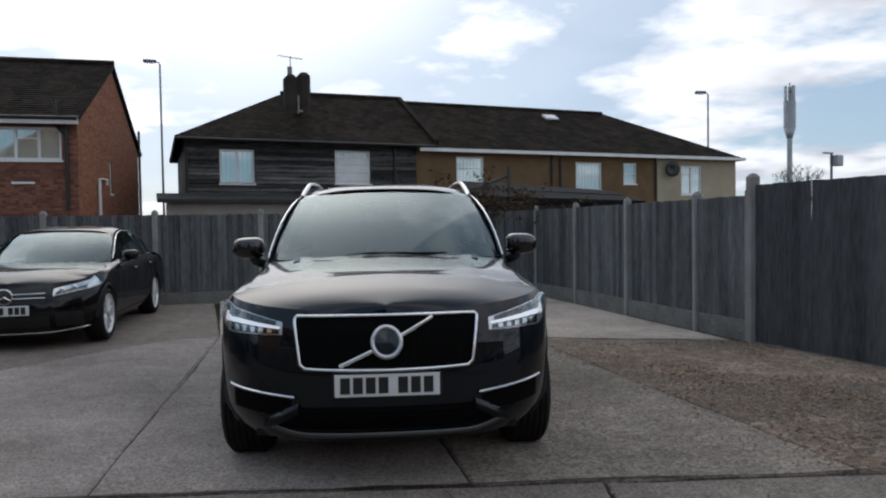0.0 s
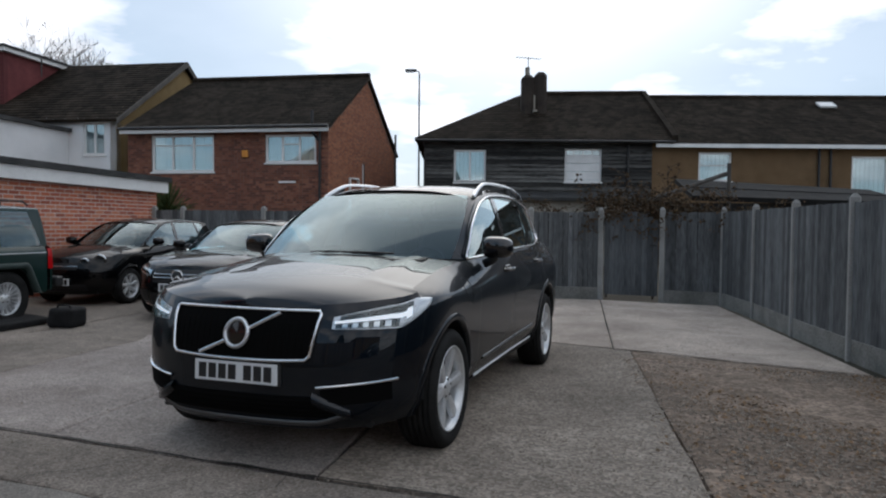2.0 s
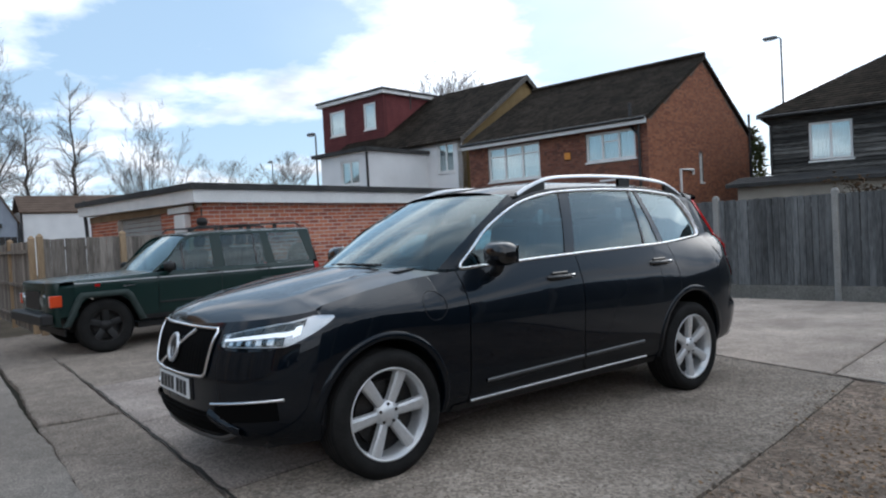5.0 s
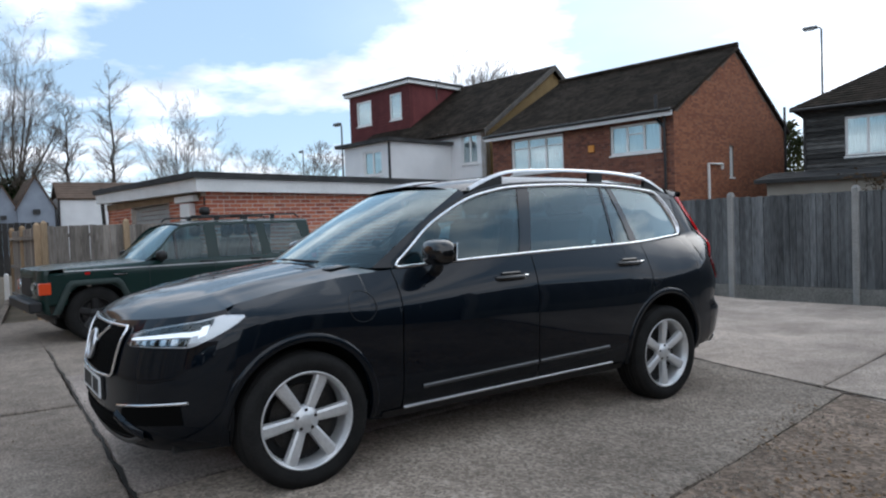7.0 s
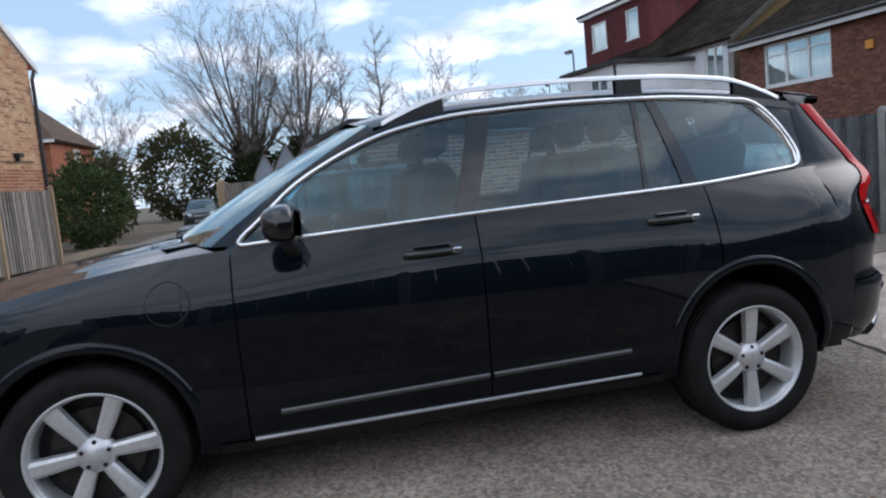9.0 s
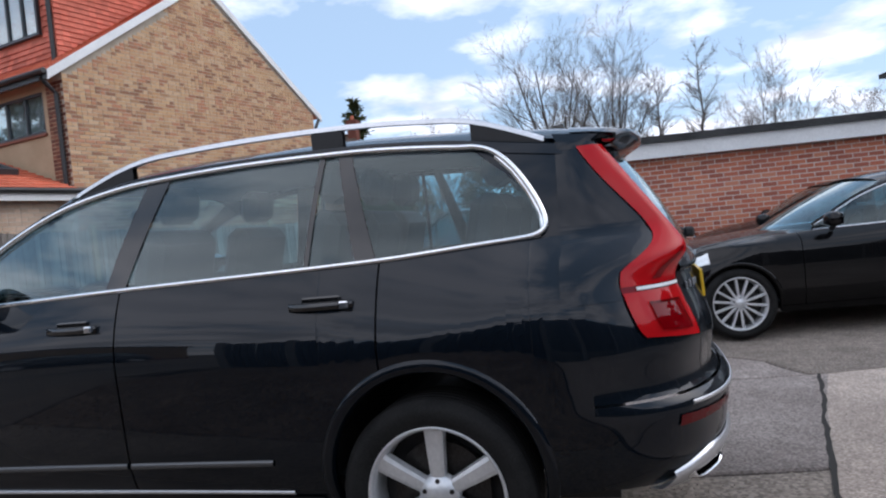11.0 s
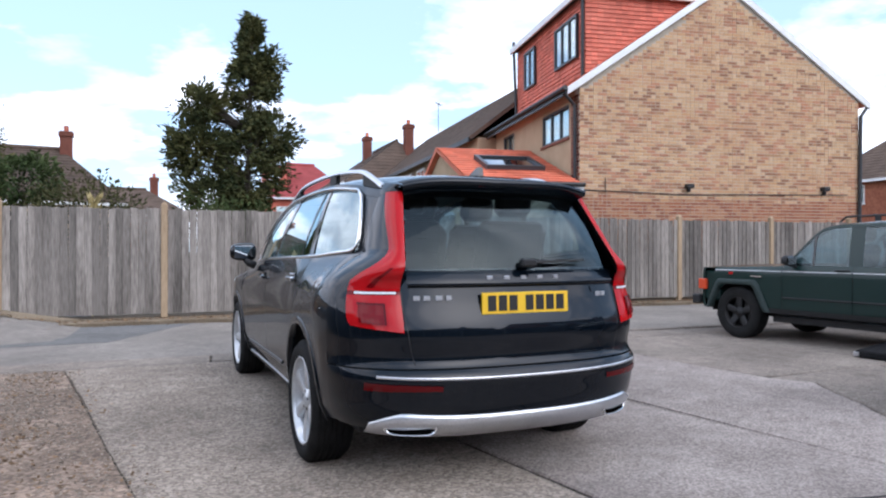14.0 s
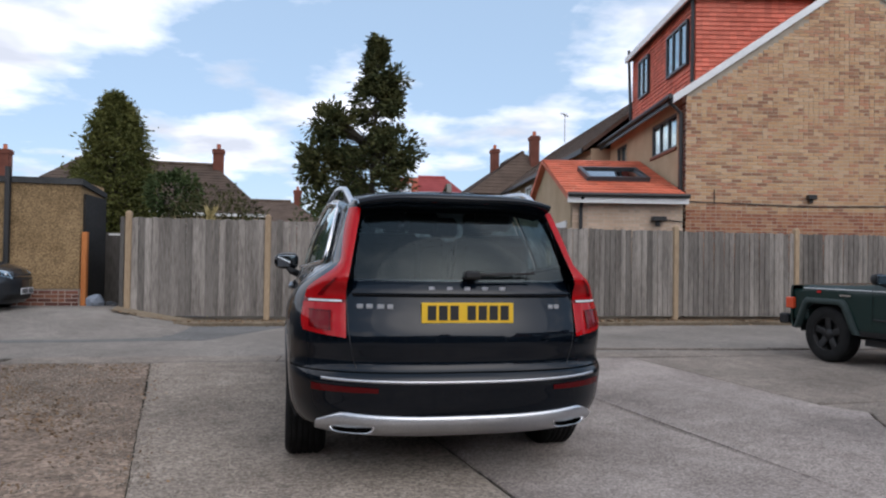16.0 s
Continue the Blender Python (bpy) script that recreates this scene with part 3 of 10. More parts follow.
    # loose stones and dead leaves
    for name, mat, count, place, size in (("loose_stones", "stones", 9500, "bed", 0.0115), ("leaf_litter", "leaves", 3600, "bed", 0.016), ("leaf_litter", "leaves", 3600, "verge", 0.030), ("loose_stones", "stones", 1600, "yard", 0.009), ("loose_stones", "stones", 5200, "slab", 0.0062)):
        vs, fs = [], []
        k = 0
        while k < count:
            if place == "bed":
                y = rng.uniform(0.15, 4.5)
                x = rng.uniform(J(4, y) - 0.30, 5.45 - 0.3 * y)
                if x < J(4, y) and rng.random() > 0.5 * (1 - (J(4, y) - x) / 0.30) ** 2:
                    continue
                if x > J(4, y) and rng.random() > 0.35 + 0.65 * min(1, (x - J(4, y)) / 0.7):
                    continue
                if "leaf" in name and noise.noise(Vector((x * 1.6, y * 1.6, 2.0))) < rng.uniform(-0.25, 0.25):
                    continue
                z = 0.0 if x > J(4, y) else 0.004
            elif place == "verge":
                x, y, z = rng.uniform(-16, 4.3), -4.9 + abs(rng.gauss(0, 0.30)), 0.056
                if y > -4.34:
                    z = -0.008
                z = max(z, rise(x, y) + 0.006)
            elif place == "slab":
                y = rng.uniform(0.2, 5.0)
                x, z = rng.uniform(J(3, y) + 0.1, J(4, y) - 0.02), 0.003
            else:
                y = rng.uniform(-0.4, 9.8)
                x = rng.uniform(-3.0, 3.6 - 0.1 * y)
                z = 0.003
            s = size * rng.uniform(0.4, 1.4)
            a = rng.uniform(0, 6.28)
            b = len(vs)
            if "leaf" in name:
                t1, t2 = rng.uniform(-0.5, 0.5) * s, rng.uniform(0.1, 0.7) * s
                vs += [(x + s * math.cos(a), y + s * math.sin(a), z + 0.003), (x + s * 0.5 * math.cos(a + 1.57), y + s * 0.5 * math.sin(a + 1.57), z + 0.004 + abs(t1)), (x - s * math.cos(a), y - s * math.sin(a), z + 0.003 + t2), (x - s * 0.5 * math.cos(a + 1.57), y - s * 0.5 * math.sin(a + 1.57), z + 0.003)]
                fs.append((b, b + 1, b + 2, b + 3))
            else:
                for q in range(5):
                    rr = s * rng.uniform(0.7, 1.2)
                    vs.append((x + rr * math.cos(a + q * 1.2566), y + rr * math.sin(a + q * 1.2566), z - 0.004))
                vs.append((x + rng.uniform(-0.3, 0.3) * s, y + rng.uniform(-0.3, 0.3) * s, z + s * rng.uniform(0.3, 0.6)))
                fs += [(b + q, b + (q + 1) % 5, b + 5) for q in range(5)]
            k += 1
        me = bpy.data.meshes.new(name)
        me.from_pydata(vs, [], fs)
        me.materials.append(M[mat])
        sink(me)
        tagged(new(name, me), "small loose stones lying on the ground" if "stone" in name else "dead brown leaves and twigs lying on the ground", name.replace("_", " "), kind="stuff")


def speckle(name, dark, light, scale, fine, dots, rough=0.92, low=0.76, high=1.26, blotch=0.16):
    """A worn surface with small stones showing."""
    m = worn(name, dark, light, scale, fine, rough, 0.45, 0.004)
    nt = m.node_tree
    N, L, b = nt.nodes.new, nt.links.new, nt.nodes["Principled BSDF"]
    geo, vo = N("ShaderNodeNewGeometry"), N("ShaderNodeTexVoronoi")
    vo.inputs["Scale"].default_value = dots
    L(geo.outputs["Position"], vo.inputs["Vector"])
    old = b.inputs["Base Color"].links[0].from_socket
    hs = N("ShaderNodeSeparateColor")
    L(vo.outputs["Color"], hs.inputs[0])
    rng = N("ShaderNodeMapRange")
    rng.inputs["To Min"].default_value, rng.inputs["To Max"].default_value = low, high
    L(hs.outputs[0], rng.inputs["Value"])
    hsv = N("ShaderNodeHueSaturation")
    L(old, hsv.inputs["Color"]); L(rng.outputs[0], hsv.inputs["Value"])
    # broad damp stains
    st = N("ShaderNodeTexNoise")
    st.inputs["Scale"].default_value, st.inputs["Detail"].default_value = 0.55, 6
    L(geo.outputs["Position"], st.inputs["Vector"])
    r2 = N("ShaderNodeMapRange")
    r2.inputs["From Min"].default_value, r2.inputs["From Max"].default_value = 0.34, 0.60
    r2.inputs["To Min"].default_value, r2.inputs["To Max"].default_value = 0.83, 1.08
    L(st.outputs["Fac"], r2.inputs["Value"])
    # blotches and scuffs a hand wide
    md, r3, both = N("ShaderNodeTexNoise"), N("ShaderNodeMapRange"), N("ShaderNodeMath")
    md.inputs["Scale"].default_value, md.inputs["Detail"].default_value, md.inputs["Roughness"].default_value = 5.5, 9, 0.68
    L(geo.outputs["Position"], md.inputs["Vector"])
    r3.inputs["From Min"].default_value, r3.inputs["From Max"].default_value = 0.30, 0.70
    r3.inputs["To Min"].default_value, r3.inputs["To Max"].default_value = 1 - blotch, 1 + blotch
    L(md.outputs["Fac"], r3.inputs["Value"])
    both.operation = "MULTIPLY"
    L(r2.outputs[0], both.inputs[0]); L(r3.outputs[0], both.inputs[1])
    h2 = N("ShaderNodeHueSaturation")
    L(hsv.outputs[0], h2.inputs["Color"]); L(both.outputs[0], h2.inputs["Value"])
    L(h2.outputs[0], b.inputs["Base Color"])
    return m


M["concrete"] = speckle("concrete", (0.222, 0.188, 0.168), (0.356, 0.310, 0.280), 1.1, 60, 85, 0.92, 0.66, 1.34)
# rear slabs: brighter, warmer sunlight on the concrete is put into this colour
M["concrete_sunlit"] = speckle("concrete_sunlit", (0.352, 0.290, 0.245), (0.520, 0.442, 0.376), 1.1, 60, 95, 0.92, 0.70, 1.30)
M["concrete_dirty"] = speckle("concrete_dirty", (0.150, 0.126, 0.106), (0.276, 0.236, 0.200), 0.8, 60, 90, 0.92, 0.66, 1.34, 0.24)
M["aggregate"] = speckle("aggregate", (0.208, 0.174, 0.143), (0.322, 0.274, 0.229), 1.4, 40, 55, 0.92, 0.62, 1.40, 0.16)
M["gravel"] = speckle("gravel", (0.162, 0.121, 0.092), (0.284, 0.217, 0.168), 2.2, 30, 40, 0.96, 0.58, 1.42, 0.36)
M["asphalt"] = speckle("asphalt", (0.160, 0.142, 0.124), (0.250, 0.225, 0.199), 0.7, 80, 120, 0.92, 0.68, 1.32)
M["asphalt_dark"] = speckle("asphalt_dark", (0.105, 0.103, 0.099), (0.165, 0.161, 0.155), 0.7, 80, 120, 0.92, 0.68, 1.32)
M["verge"] = worn("verge", (0.14, 0.105, 0.07), (0.27, 0.215, 0.15), 2.5, 40, 0.95, 0.6, 0.02)
M["crack"] = base_mat("crack", (0.02, 0.018, 0.015), 0.95)
M["joint"] = worn("joint", (0.02, 0.020, 0.014), (0.055, 0.05, 0.035), 5, 60, 0.95, 0.5)
M["stones"] = worn("stones", (0.21, 0.172, 0.138), (0.36, 0.31, 0.258), 20, 90, 0.9, 0.2, 0.002, vary=0.3)
M["leaves"] = worn("leaves", (0.12, 0.072, 0.04), (0.26, 0.168, 0.095), 20, 90, 0.85, 0.2, 0.002, vary=0.5)
build_ground()


# ---- fences ----
def board_mesh(name, wide, tall, thick, mat, ragged=0.0, seed=0):
    rng = random.Random(seed)
    bm = bmesh.new()
    c = rng.uniform(-ragged, ragged)
    vs = [bm.verts.new(p) for p in ((-wide / 2, -thick, 0), (wide / 2, -thick * 0.35, 0), (wide / 2, 0, 0), (-wide / 2, 0, 0),
                                    (-wide / 2, -thick, tall + c), (wide / 2, -thick * 0.35, tall + rng.uniform(-ragged, ragged)), (wide / 2, 0, tall), (-wide / 2, 0, tall + c))]
    for q in ((0, 1, 5, 4), (1, 2, 6, 5), (2, 3, 7, 6), (3, 0, 4, 7), (4, 5, 6, 7), (3, 2, 1, 0)):
        bm.faces.new([vs[i] for i in q])
    return mesh_of(name, bm, mat)


def concrete_post(parent, x, y, tall, wide=0.10, mat="post_concrete", name="post"):
    bm = bmesh.new()
    box(bm, x - wide / 2, x + wide / 2, y - wide / 2, y + wide / 2, -0.10, tall)
    t = [v for v in bm.verts if v.co.z > tall - 0.01]
    r = bmesh.ops.extrude_face_region(bm, geom=[f for f in bm.faces if all(v in t for v in f.verts)])
    for v in r["geom"]:
        if isinstance(v, bmesh.types.BMVert):
            v.co = Vector((x + (v.co.x - x) * 0.35, y + (v.co.y - y) * 0.35, tall + 0.045))
    bmesh.ops.bevel(bm, geom=[e for e in bm.edges if abs(e.verts[0].co.z - e.verts[1].co.z) > 0.5], offset=0.012, segments=1, affect="EDGES")
    part(name, bm, M[mat], parent)


def panel_fence(name, label, pts, tall, mat, board_w, base=0.0, gravel_board=0.0, post="post_concrete", ragged=0.004, skip=(), post_tall=None, post_w=0.10, rail_side=1, seed=1):
    """Posts at the points, upright boards between them."""
    f = thing(name, label, "fence")
    rng = random.Random(seed)
    kinds = [board_mesh("board", board_w * (0.93 if gravel_board else 1.0), tall - gravel_board - base - 0.03, 0.024, M[mat], ragged, seed * 10 + i) for i in range(5)]
    for i, p in enumerate(pts):
        concrete_post(f, p[0], p[1], (post_tall or tall) + 0.02, post_w, post, "post")
        if i == len(pts) - 1 or i in skip:
            continue
        a, b = Vector(p), Vector(pts[i + 1])
        d = (b - a)
        ln = d.length
        ang = math.atan2(d.y, d.x)
        n = max(1, round((ln - post_w) / board_w))
        step = (ln - post_w) / n
        if gravel_board:
            bm = boxes((post_w / 2, ln - post_w / 2, -0.025, 0.025, base - 0.08, base + gravel_board), bevel=0.006)
            o = part("gravel_board", bm, M["kick_concrete"], f)
            o.matrix_local = turned(p[0], p[1], 0, math.degrees(ang))
            # added black sheet behind the gaps, for the shadow lines between lapped boards
            bm = boxes((post_w / 2, ln - post_w / 2, 0.001, 0.007, base + gravel_board, tall - 0.05))
            o = part("overlap", bm, M["black_board"], f)
            o.matrix_local = turned(p[0], p[1], 0, math.degrees(ang))
        for k in range(3):
            z = base + gravel_board + (tall - gravel_board - base) * (0.12, 0.5, 0.88)[k]
            bm = boxes((post_w / 2, ln - post_w / 2, 0.0 if rail_side > 0 else -0.06, 0.06 if rail_side > 0 else 0.0, z - 0.03, z + 0.03))
            o = part("rail", bm, M[mat], f)
            o.matrix_local = turned(p[0], p[1], 0, math.degrees(ang))
        for k in range(n):
            o = new("board", kinds[rng.randrange(5)])
            o.parent = f
            at = a + d.normalized() * (post_w / 2 + step * (k + 0.5))
            o.matrix_local = pose(at.x, at.y, base + gravel_board + rng.uniform(-0.006, 0.006), rng.uniform(-0.25, 0.25), rng.uniform(-0.35, 0.35), math.degrees(ang) + (0 if rail_side > 0 else 180))
    return f


panel_fence("closeboard_fence", "weathered grey closeboard fence between concrete posts", [(-9.0, 9.10), (-8.3, 9.20), (-6.4, 9.51), (-4.52, 9.82), (-2.62, 10.13), (-0.74, 10.44), (0.60, 10.66)], 1.68, "grey_wood", 0.098, 0.0, 0.18, seed=2)
panel_fence("closeboard_fence", "weathered grey closeboard fence between concrete posts", [(1.75, 10.63), (2.82, 10.50), (3.25, 8.88), (3.62, 7.10), (4.00, 5.42), (4.25, 4.50)], 1.68, "grey_wood", 0.098, 0.0, 0.18, seed=3)
panel_fence("tall_fence", "dark weathered board fence with thick concrete posts", [(4.26, 4.46), (4.80, 2.79), (5.45, 0.9), (5.75, -0.2)], 1.80, "grey_wood_dark", 0.125, -0.05, 0.0, post_tall=1.84, post_w=0.12, seed=5)
panel_fence("board_fence", "sun-bleached upright board fence on timber posts", [(4.16, -4.95), (1.68, -4.93), (-1.05, -4.93), (-3.9, -4.94), (-6.75, -4.95), (-9.6, -4.9), (-12.3, -4.7), (-14.6, -4.35)], 1.97, "pale_wood", 0.118, 0.13, 0.0, post="timber", ragged=0.022, post_w=0.11, rail_side=1, seed=7, post_tall=2.0)
panel_fence("board_fence", "grey board fence on timber posts beside a garage", [(-8.85, 0.35), (-8.72, 1.6), (-8.6, 2.75)], 1.62, "pale_wood", 0.11, 0.0, 0.0, post="timber", ragged=0.012, rail_side=1, seed=9)
panel_fence("board_fence", "grey board fence on timber posts beside a lane", [(-9.25, 0.27), (-11.6, 0.15), (-14.0, 0.04)], 1.60, "pale_wood", 0.11, 0.0, 0.0, post="timber", ragged=0.012, rail_side=1, seed=11)


def build_gate():
    a, b = Vector((0.60, 10.66)), Vector((1.75, 10.63))
    g = thing("garden_gate", "weathered grey boarded garden gate with an arched top", "gate")
    d = b - a
    ang = math.degrees(math.atan2(d.y, d.x))
    n = 10
    w = (d.length - 0.14) / n
    for k in range(n):
        u = (k + 0.5) / n * 2 - 1
        bm = boxes((-w * 0.49, w * 0.49, -0.02, 0.0, 0.05, 1.46 + 0.20 * (1 - u * u)), bevel=0.003)
        o = part("board", bm, M["grey_wood_dark"], g)
        at = a + d * ((k + 0.5) * w + 0.07) / d.length
        o.matrix_local = turned(at.x, at.y, 0, ang)
    for z in (0.35, 1.25):
        bm = boxes((0.07, d.length - 0.07, 0.0, 0.04, z - 0.05, z + 0.05))
        part("ledge", bm, M["grey_wood_dark"], g).matrix_local = turned(a.x, a.y, 0, ang)
    bm = boxes((d.length - 0.22, d.length - 0.10, -0.035, -0.02, 1.0, 1.03), bevel=0.004)
    part("latch", bm, M["black"], g).matrix_local = turned(a.x, a.y, 0, ang)


build_gate()

# ---- houses ----
M["curtain"] = worn("curtain", (0.60, 0.62, 0.63), (0.80, 0.82, 0.83), 3, 30, 0.9, 0.2, tall=(6, 6, 0.3))
M["pane"] = glass("pane", (0.86, 0.90, 0.91), 0.22)
M["frame_grey"] = base_mat("frame_grey", (0.035, 0.04, 0.045), 0.4)
M["pipe_black"] = base_mat("pipe_black", (0.015, 0.015, 0.016), 0.45)
M["tile_hung"] = worn("tile_hung", (0.50, 0.130, 0.085), (0.66, 0.205, 0.140), 2, 40, 0.75, 0.3, 0.004, vary=0.18)
M["tile_dark_red"] = worn("tile_dark_red", (0.10, 0.028, 0.03), (0.17, 0.05, 0.05), 2, 40, 0.75, 0.3, 0.004, vary=0.18)
M["pebbledash"] = speckle("pebbledash", (0.225, 0.150, 0.075), (0.390, 0.275, 0.150), 1.3, 45, 55, 0.92, 0.55, 1.5)
M["blue_grey"] = worn("blue_grey", (0.22, 0.25, 0.30), (0.31, 0.35, 0.41), 1.5, 40, 0.8, 0.2)
M["shutter"] = worn("shutter", (0.34, 0.34, 0.33), (0.46, 0.46, 0.45), 3, 40, 0.6, 0.1)


def sub(name, parent, m=None, label=""):
    o = new(name)
    o.parent = parent
    if m is not None:
        o.matrix_local = m
    return tagged(o, label)


def add_window(house, m, w, h, lights=2, bars=(), mat="white_paint", inside="curtain", sill=True, deep=0.09):
    """A window in its opening: local x along the wall from its lower left corner, y inwards, z up."""
    win = sub("window", house, m)
    t = 0.075 if mat == "white_paint" else 0.055
    bm = boxes((0, w, deep - 0.05, deep + 0.02, 0, t), (0, w, deep - 0.05, deep + 0.02, h - t, h), (0, t, deep - 0.05, deep + 0.02, t, h - t), (w - t, w, deep - 0.05, deep + 0.02, t, h - t))
    for k in range(1, lights):
        x = w * k / lights
        box(bm, x - t / 2, x + t / 2, deep - 0.048, deep + 0.018, t, h - t)
    for x0, x1, z in bars:
        box(bm, x0 * w, x1 * w, deep - 0.046, deep + 0.016, z * h - 0.022, z * h + 0.022)
    part("window_frame", bm, M[mat], win)
    for k in range(lights):
        bm = boxes((w * k / lights + t / 2, w * (k + 1) / lights - t / 2, deep - 0.014, deep - 0.006, t, h - t))
        part("window_pane", bm, M["pane"], win)
    bm = bmesh.new()
    n = 24
    top = [bm.verts.new((w * i / n, deep + 0.09 + 0.015 * math.sin(i * 2.1), h)) for i in range(n + 1)]
    low = [bm.verts.new((w * i / n, deep + 0.09 + 0.015 * math.sin(i * 2.1), 0)) for i in range(n + 1)]
    for i in range(n):
        bm.faces.new((low[i], low[i + 1], top[i + 1], top[i]))
    part("curtain", bm, M[inside], win)
    if sill:
        part("window_sill", boxes((-0.04, w + 0.04, -0.05, deep, -0.06, 0.0), bevel=0.008), M[mat if mat == "white_paint" else "brick_dark"], win)
    return win


def pierced(x0, x1, z0, z1, holes, thick=0.28):
    """A wall in local x, z with openings (x0, x1, z0, z1); its face at y = 0."""
    xs = sorted({x0, x1} | {v for h in holes for v in h[:2]})
    zs = sorted({z0, z1} | {v for h in holes for v in h[2:]})
    bm = bmesh.new()
    for a, b in zip(xs, xs[1:]):
        run = None
        for c, d in zip(zs, zs[1:]):
            mx, mz = (a + b) / 2, (c + d) / 2
            if any(h[0] < mx < h[1] and h[2] < mz < h[3] for h in holes):
                if run:
                    box(bm, a, b, 0, thick, *run); run = None
            else:
                run = (run[0], d) if run else (c, d)
        if run:
            box(bm, a, b, 0, thick, *run)
    bmesh.ops.remove_doubles(bm, verts=bm.verts[:], dist=1e-4)
    return bm


def moved(bm, m):
    bm.transform(m)
    return bm


def lay_bricks(parent, m, x0, x1, z0, z1, mat, inside=None, holes=(), near=None, seed=3, proud=0.007, band=None):
    """Stretcher courses on a wall's face; near: which bricks (x, z) are pieces of their own."""
    L, H, g = 0.2115, 0.0615, 0.0145
    rng = random.Random(seed)
    vs, fs, single = [], [], []
    row = 0
    z = z0
    while z + H <= z1:
        x = x0 - (L + g) / 2 * (row % 2)
        while x < x1:
            a, b = max(x, x0), min(x + L, x1)
            ok = b - a > 0.05 and (inside is None or (inside(a, z + H) and inside(b, z + H)))
            for h in holes:
                if ok and b > h[0] and a < h[1] and z + H > h[2] and z < h[3]:
                    if a < h[0]: b = h[0]
                    elif b > h[1]: a = h[1]
                    else: ok = False
                    ok = ok and b - a > 0.04
            if ok:
                y = -proud - rng.uniform(0, 0.003)
                if near and b - a > L - 0.001 and near(a, z) and len(single) < 290:
                    single.append((a, z, y))
                else:                       # some stretchers are a pair of headers
                    c = (a + b) / 2
                    for a1, b1 in ((a, c - g / 2), (c + g / 2, b)) if b - a > 0.2 and rng.random() < 0.34 else ((a, b),):
                        k = len(vs)
                        vs += [(a1, y, z), (b1, y, z), (b1, y, z + H), (a1, y, z + H), (a1, 0, z), (b1, 0, z), (b1, 0, z + H), (a1, 0, z + H)]
                        fs += [(k, k + 1, k + 2, k + 3), (k + 4, k, k + 3, k + 7), (k + 1, k + 5, k + 6, k + 2), (k + 3, k + 2, k + 6, k + 7), (k + 4, k + 5, k + 1, k)]
            x += L + g
        z += H + g
        row += 1
    me = bpy.data.meshes.new("brickwork")
    me.from_pydata(vs, [], fs)
    me.materials.append(M[mat])
    if band:                                # courses of another brick below a height
        me.materials.append(M[band[1]])
        for q in me.polygons:
            if q.center.z < band[0] + 0.18 * noise.noise(Vector((q.center.x * 0.8, 0, 3.0))):
                q.material_index = 1
    o = new("brickwork", me)
    o.parent = parent
    o.matrix_local = m
    tagged(o, kind="stuff")
    if single:
        bm = boxes((0, L, 0, proud + 0.004, 0, H))
        bmesh.ops.bevel(bm, geom=[e for e in bm.edges if e.verts[0].co.y < 0.001 and e.verts[1].co.y < 0.001], offset=0.004, segments=1, affect="EDGES")
        one = mesh_of("brick", bm, M[mat])
        for a, zz, y in single:
            b = new("brick", one)
            b.parent = parent
            b.matrix_local = m @ Matrix.Translation((a, y, zz))
    return o


def roof_slope(house, a, b, c, d, mat, course=0.20, name="roof_slope", step=0.014, tile=0.0):
    """Courses of tiles from the eaves a-b up to c-d (c above b, d above a)."""
    a, b, c, d = (Vector(p) for p in (a, b, c, d))
    up = ((d - a) + (c - b)) / 2
    n = max(2, round(up.length / course))
    nrm = (b - a).cross(d - a).normalized()
    if nrm.z < 0:
        nrm = -nrm
    bm = bmesh.new()
    if not tile:
        # one stepped skin, closed underneath
        line = [(0, -0.10)]
        for i in range(n):
            line += [(i / n, step + 0.012), ((i + 1) / n, 0.006)]
        line.append((1, -0.10))
        rows = [(bm.verts.new(a.lerp(d, t) + nrm * h), bm.verts.new(b.lerp(c, t) + nrm * h)) for t, h in line]
        for (p, q), (s, r) in zip(rows, rows[1:] + rows[:1]):
            bm.faces.new((p, q, r, s))
        for k in (0, 1):
            bm.faces.new([r[k] for r in rows])
        bmesh.ops.recalc_face_normals(bm, faces=bm.faces[:])
        return part(name, bm, M[mat], house)
    for i in range(n):
        t0, t1 = i / n, (i + 1) / n
        p, q, r, s = a.lerp(d, t0), b.lerp(c, t0), b.lerp(c, t1), a.lerp(d, t1)
        run = (q - p).length
        k = max(1, round(run / tile)) if tile else 1
        gap = 0.004 / run if tile else 0
        for j in range(k):
            u0, u1 = j / k + gap, (j + 1) / k - gap
            if tile and i % 2:
                u0, u1 = max(0, u0 - 0.5 / k), min(1, u1 - 0.5 / k) if j < k - 1 else 1
            P, Q, R, S2 = p.lerp(q, u0), p.lerp(q, u1), s.lerp(r, u1), s.lerp(r, u0)
            vs = [bm.verts.new(v) for v in (P + nrm * (step + 0.012), Q + nrm * (step + 0.012), R + nrm * 0.006, S2 + nrm * 0.006, P - nrm * 0.01, Q - nrm * 0.01)]
            bm.faces.new(vs[:4]); bm.faces.new((vs[4], vs[5], vs[1], vs[0]))
    # underside
    vs = [bm.verts.new(v - nrm * 0.10) for v in (a, b, c, d)]
    bm.faces.new(vs[::-1])
    ws = [bm.verts.new(v + nrm * 0.004) for v in (a, b, c, d)]
    for i in range(4):
        bm.faces.new((vs[i], vs[(i + 1) % 4], ws[(i + 1) % 4], ws[i]))
    return part(name, bm, M[mat], house)


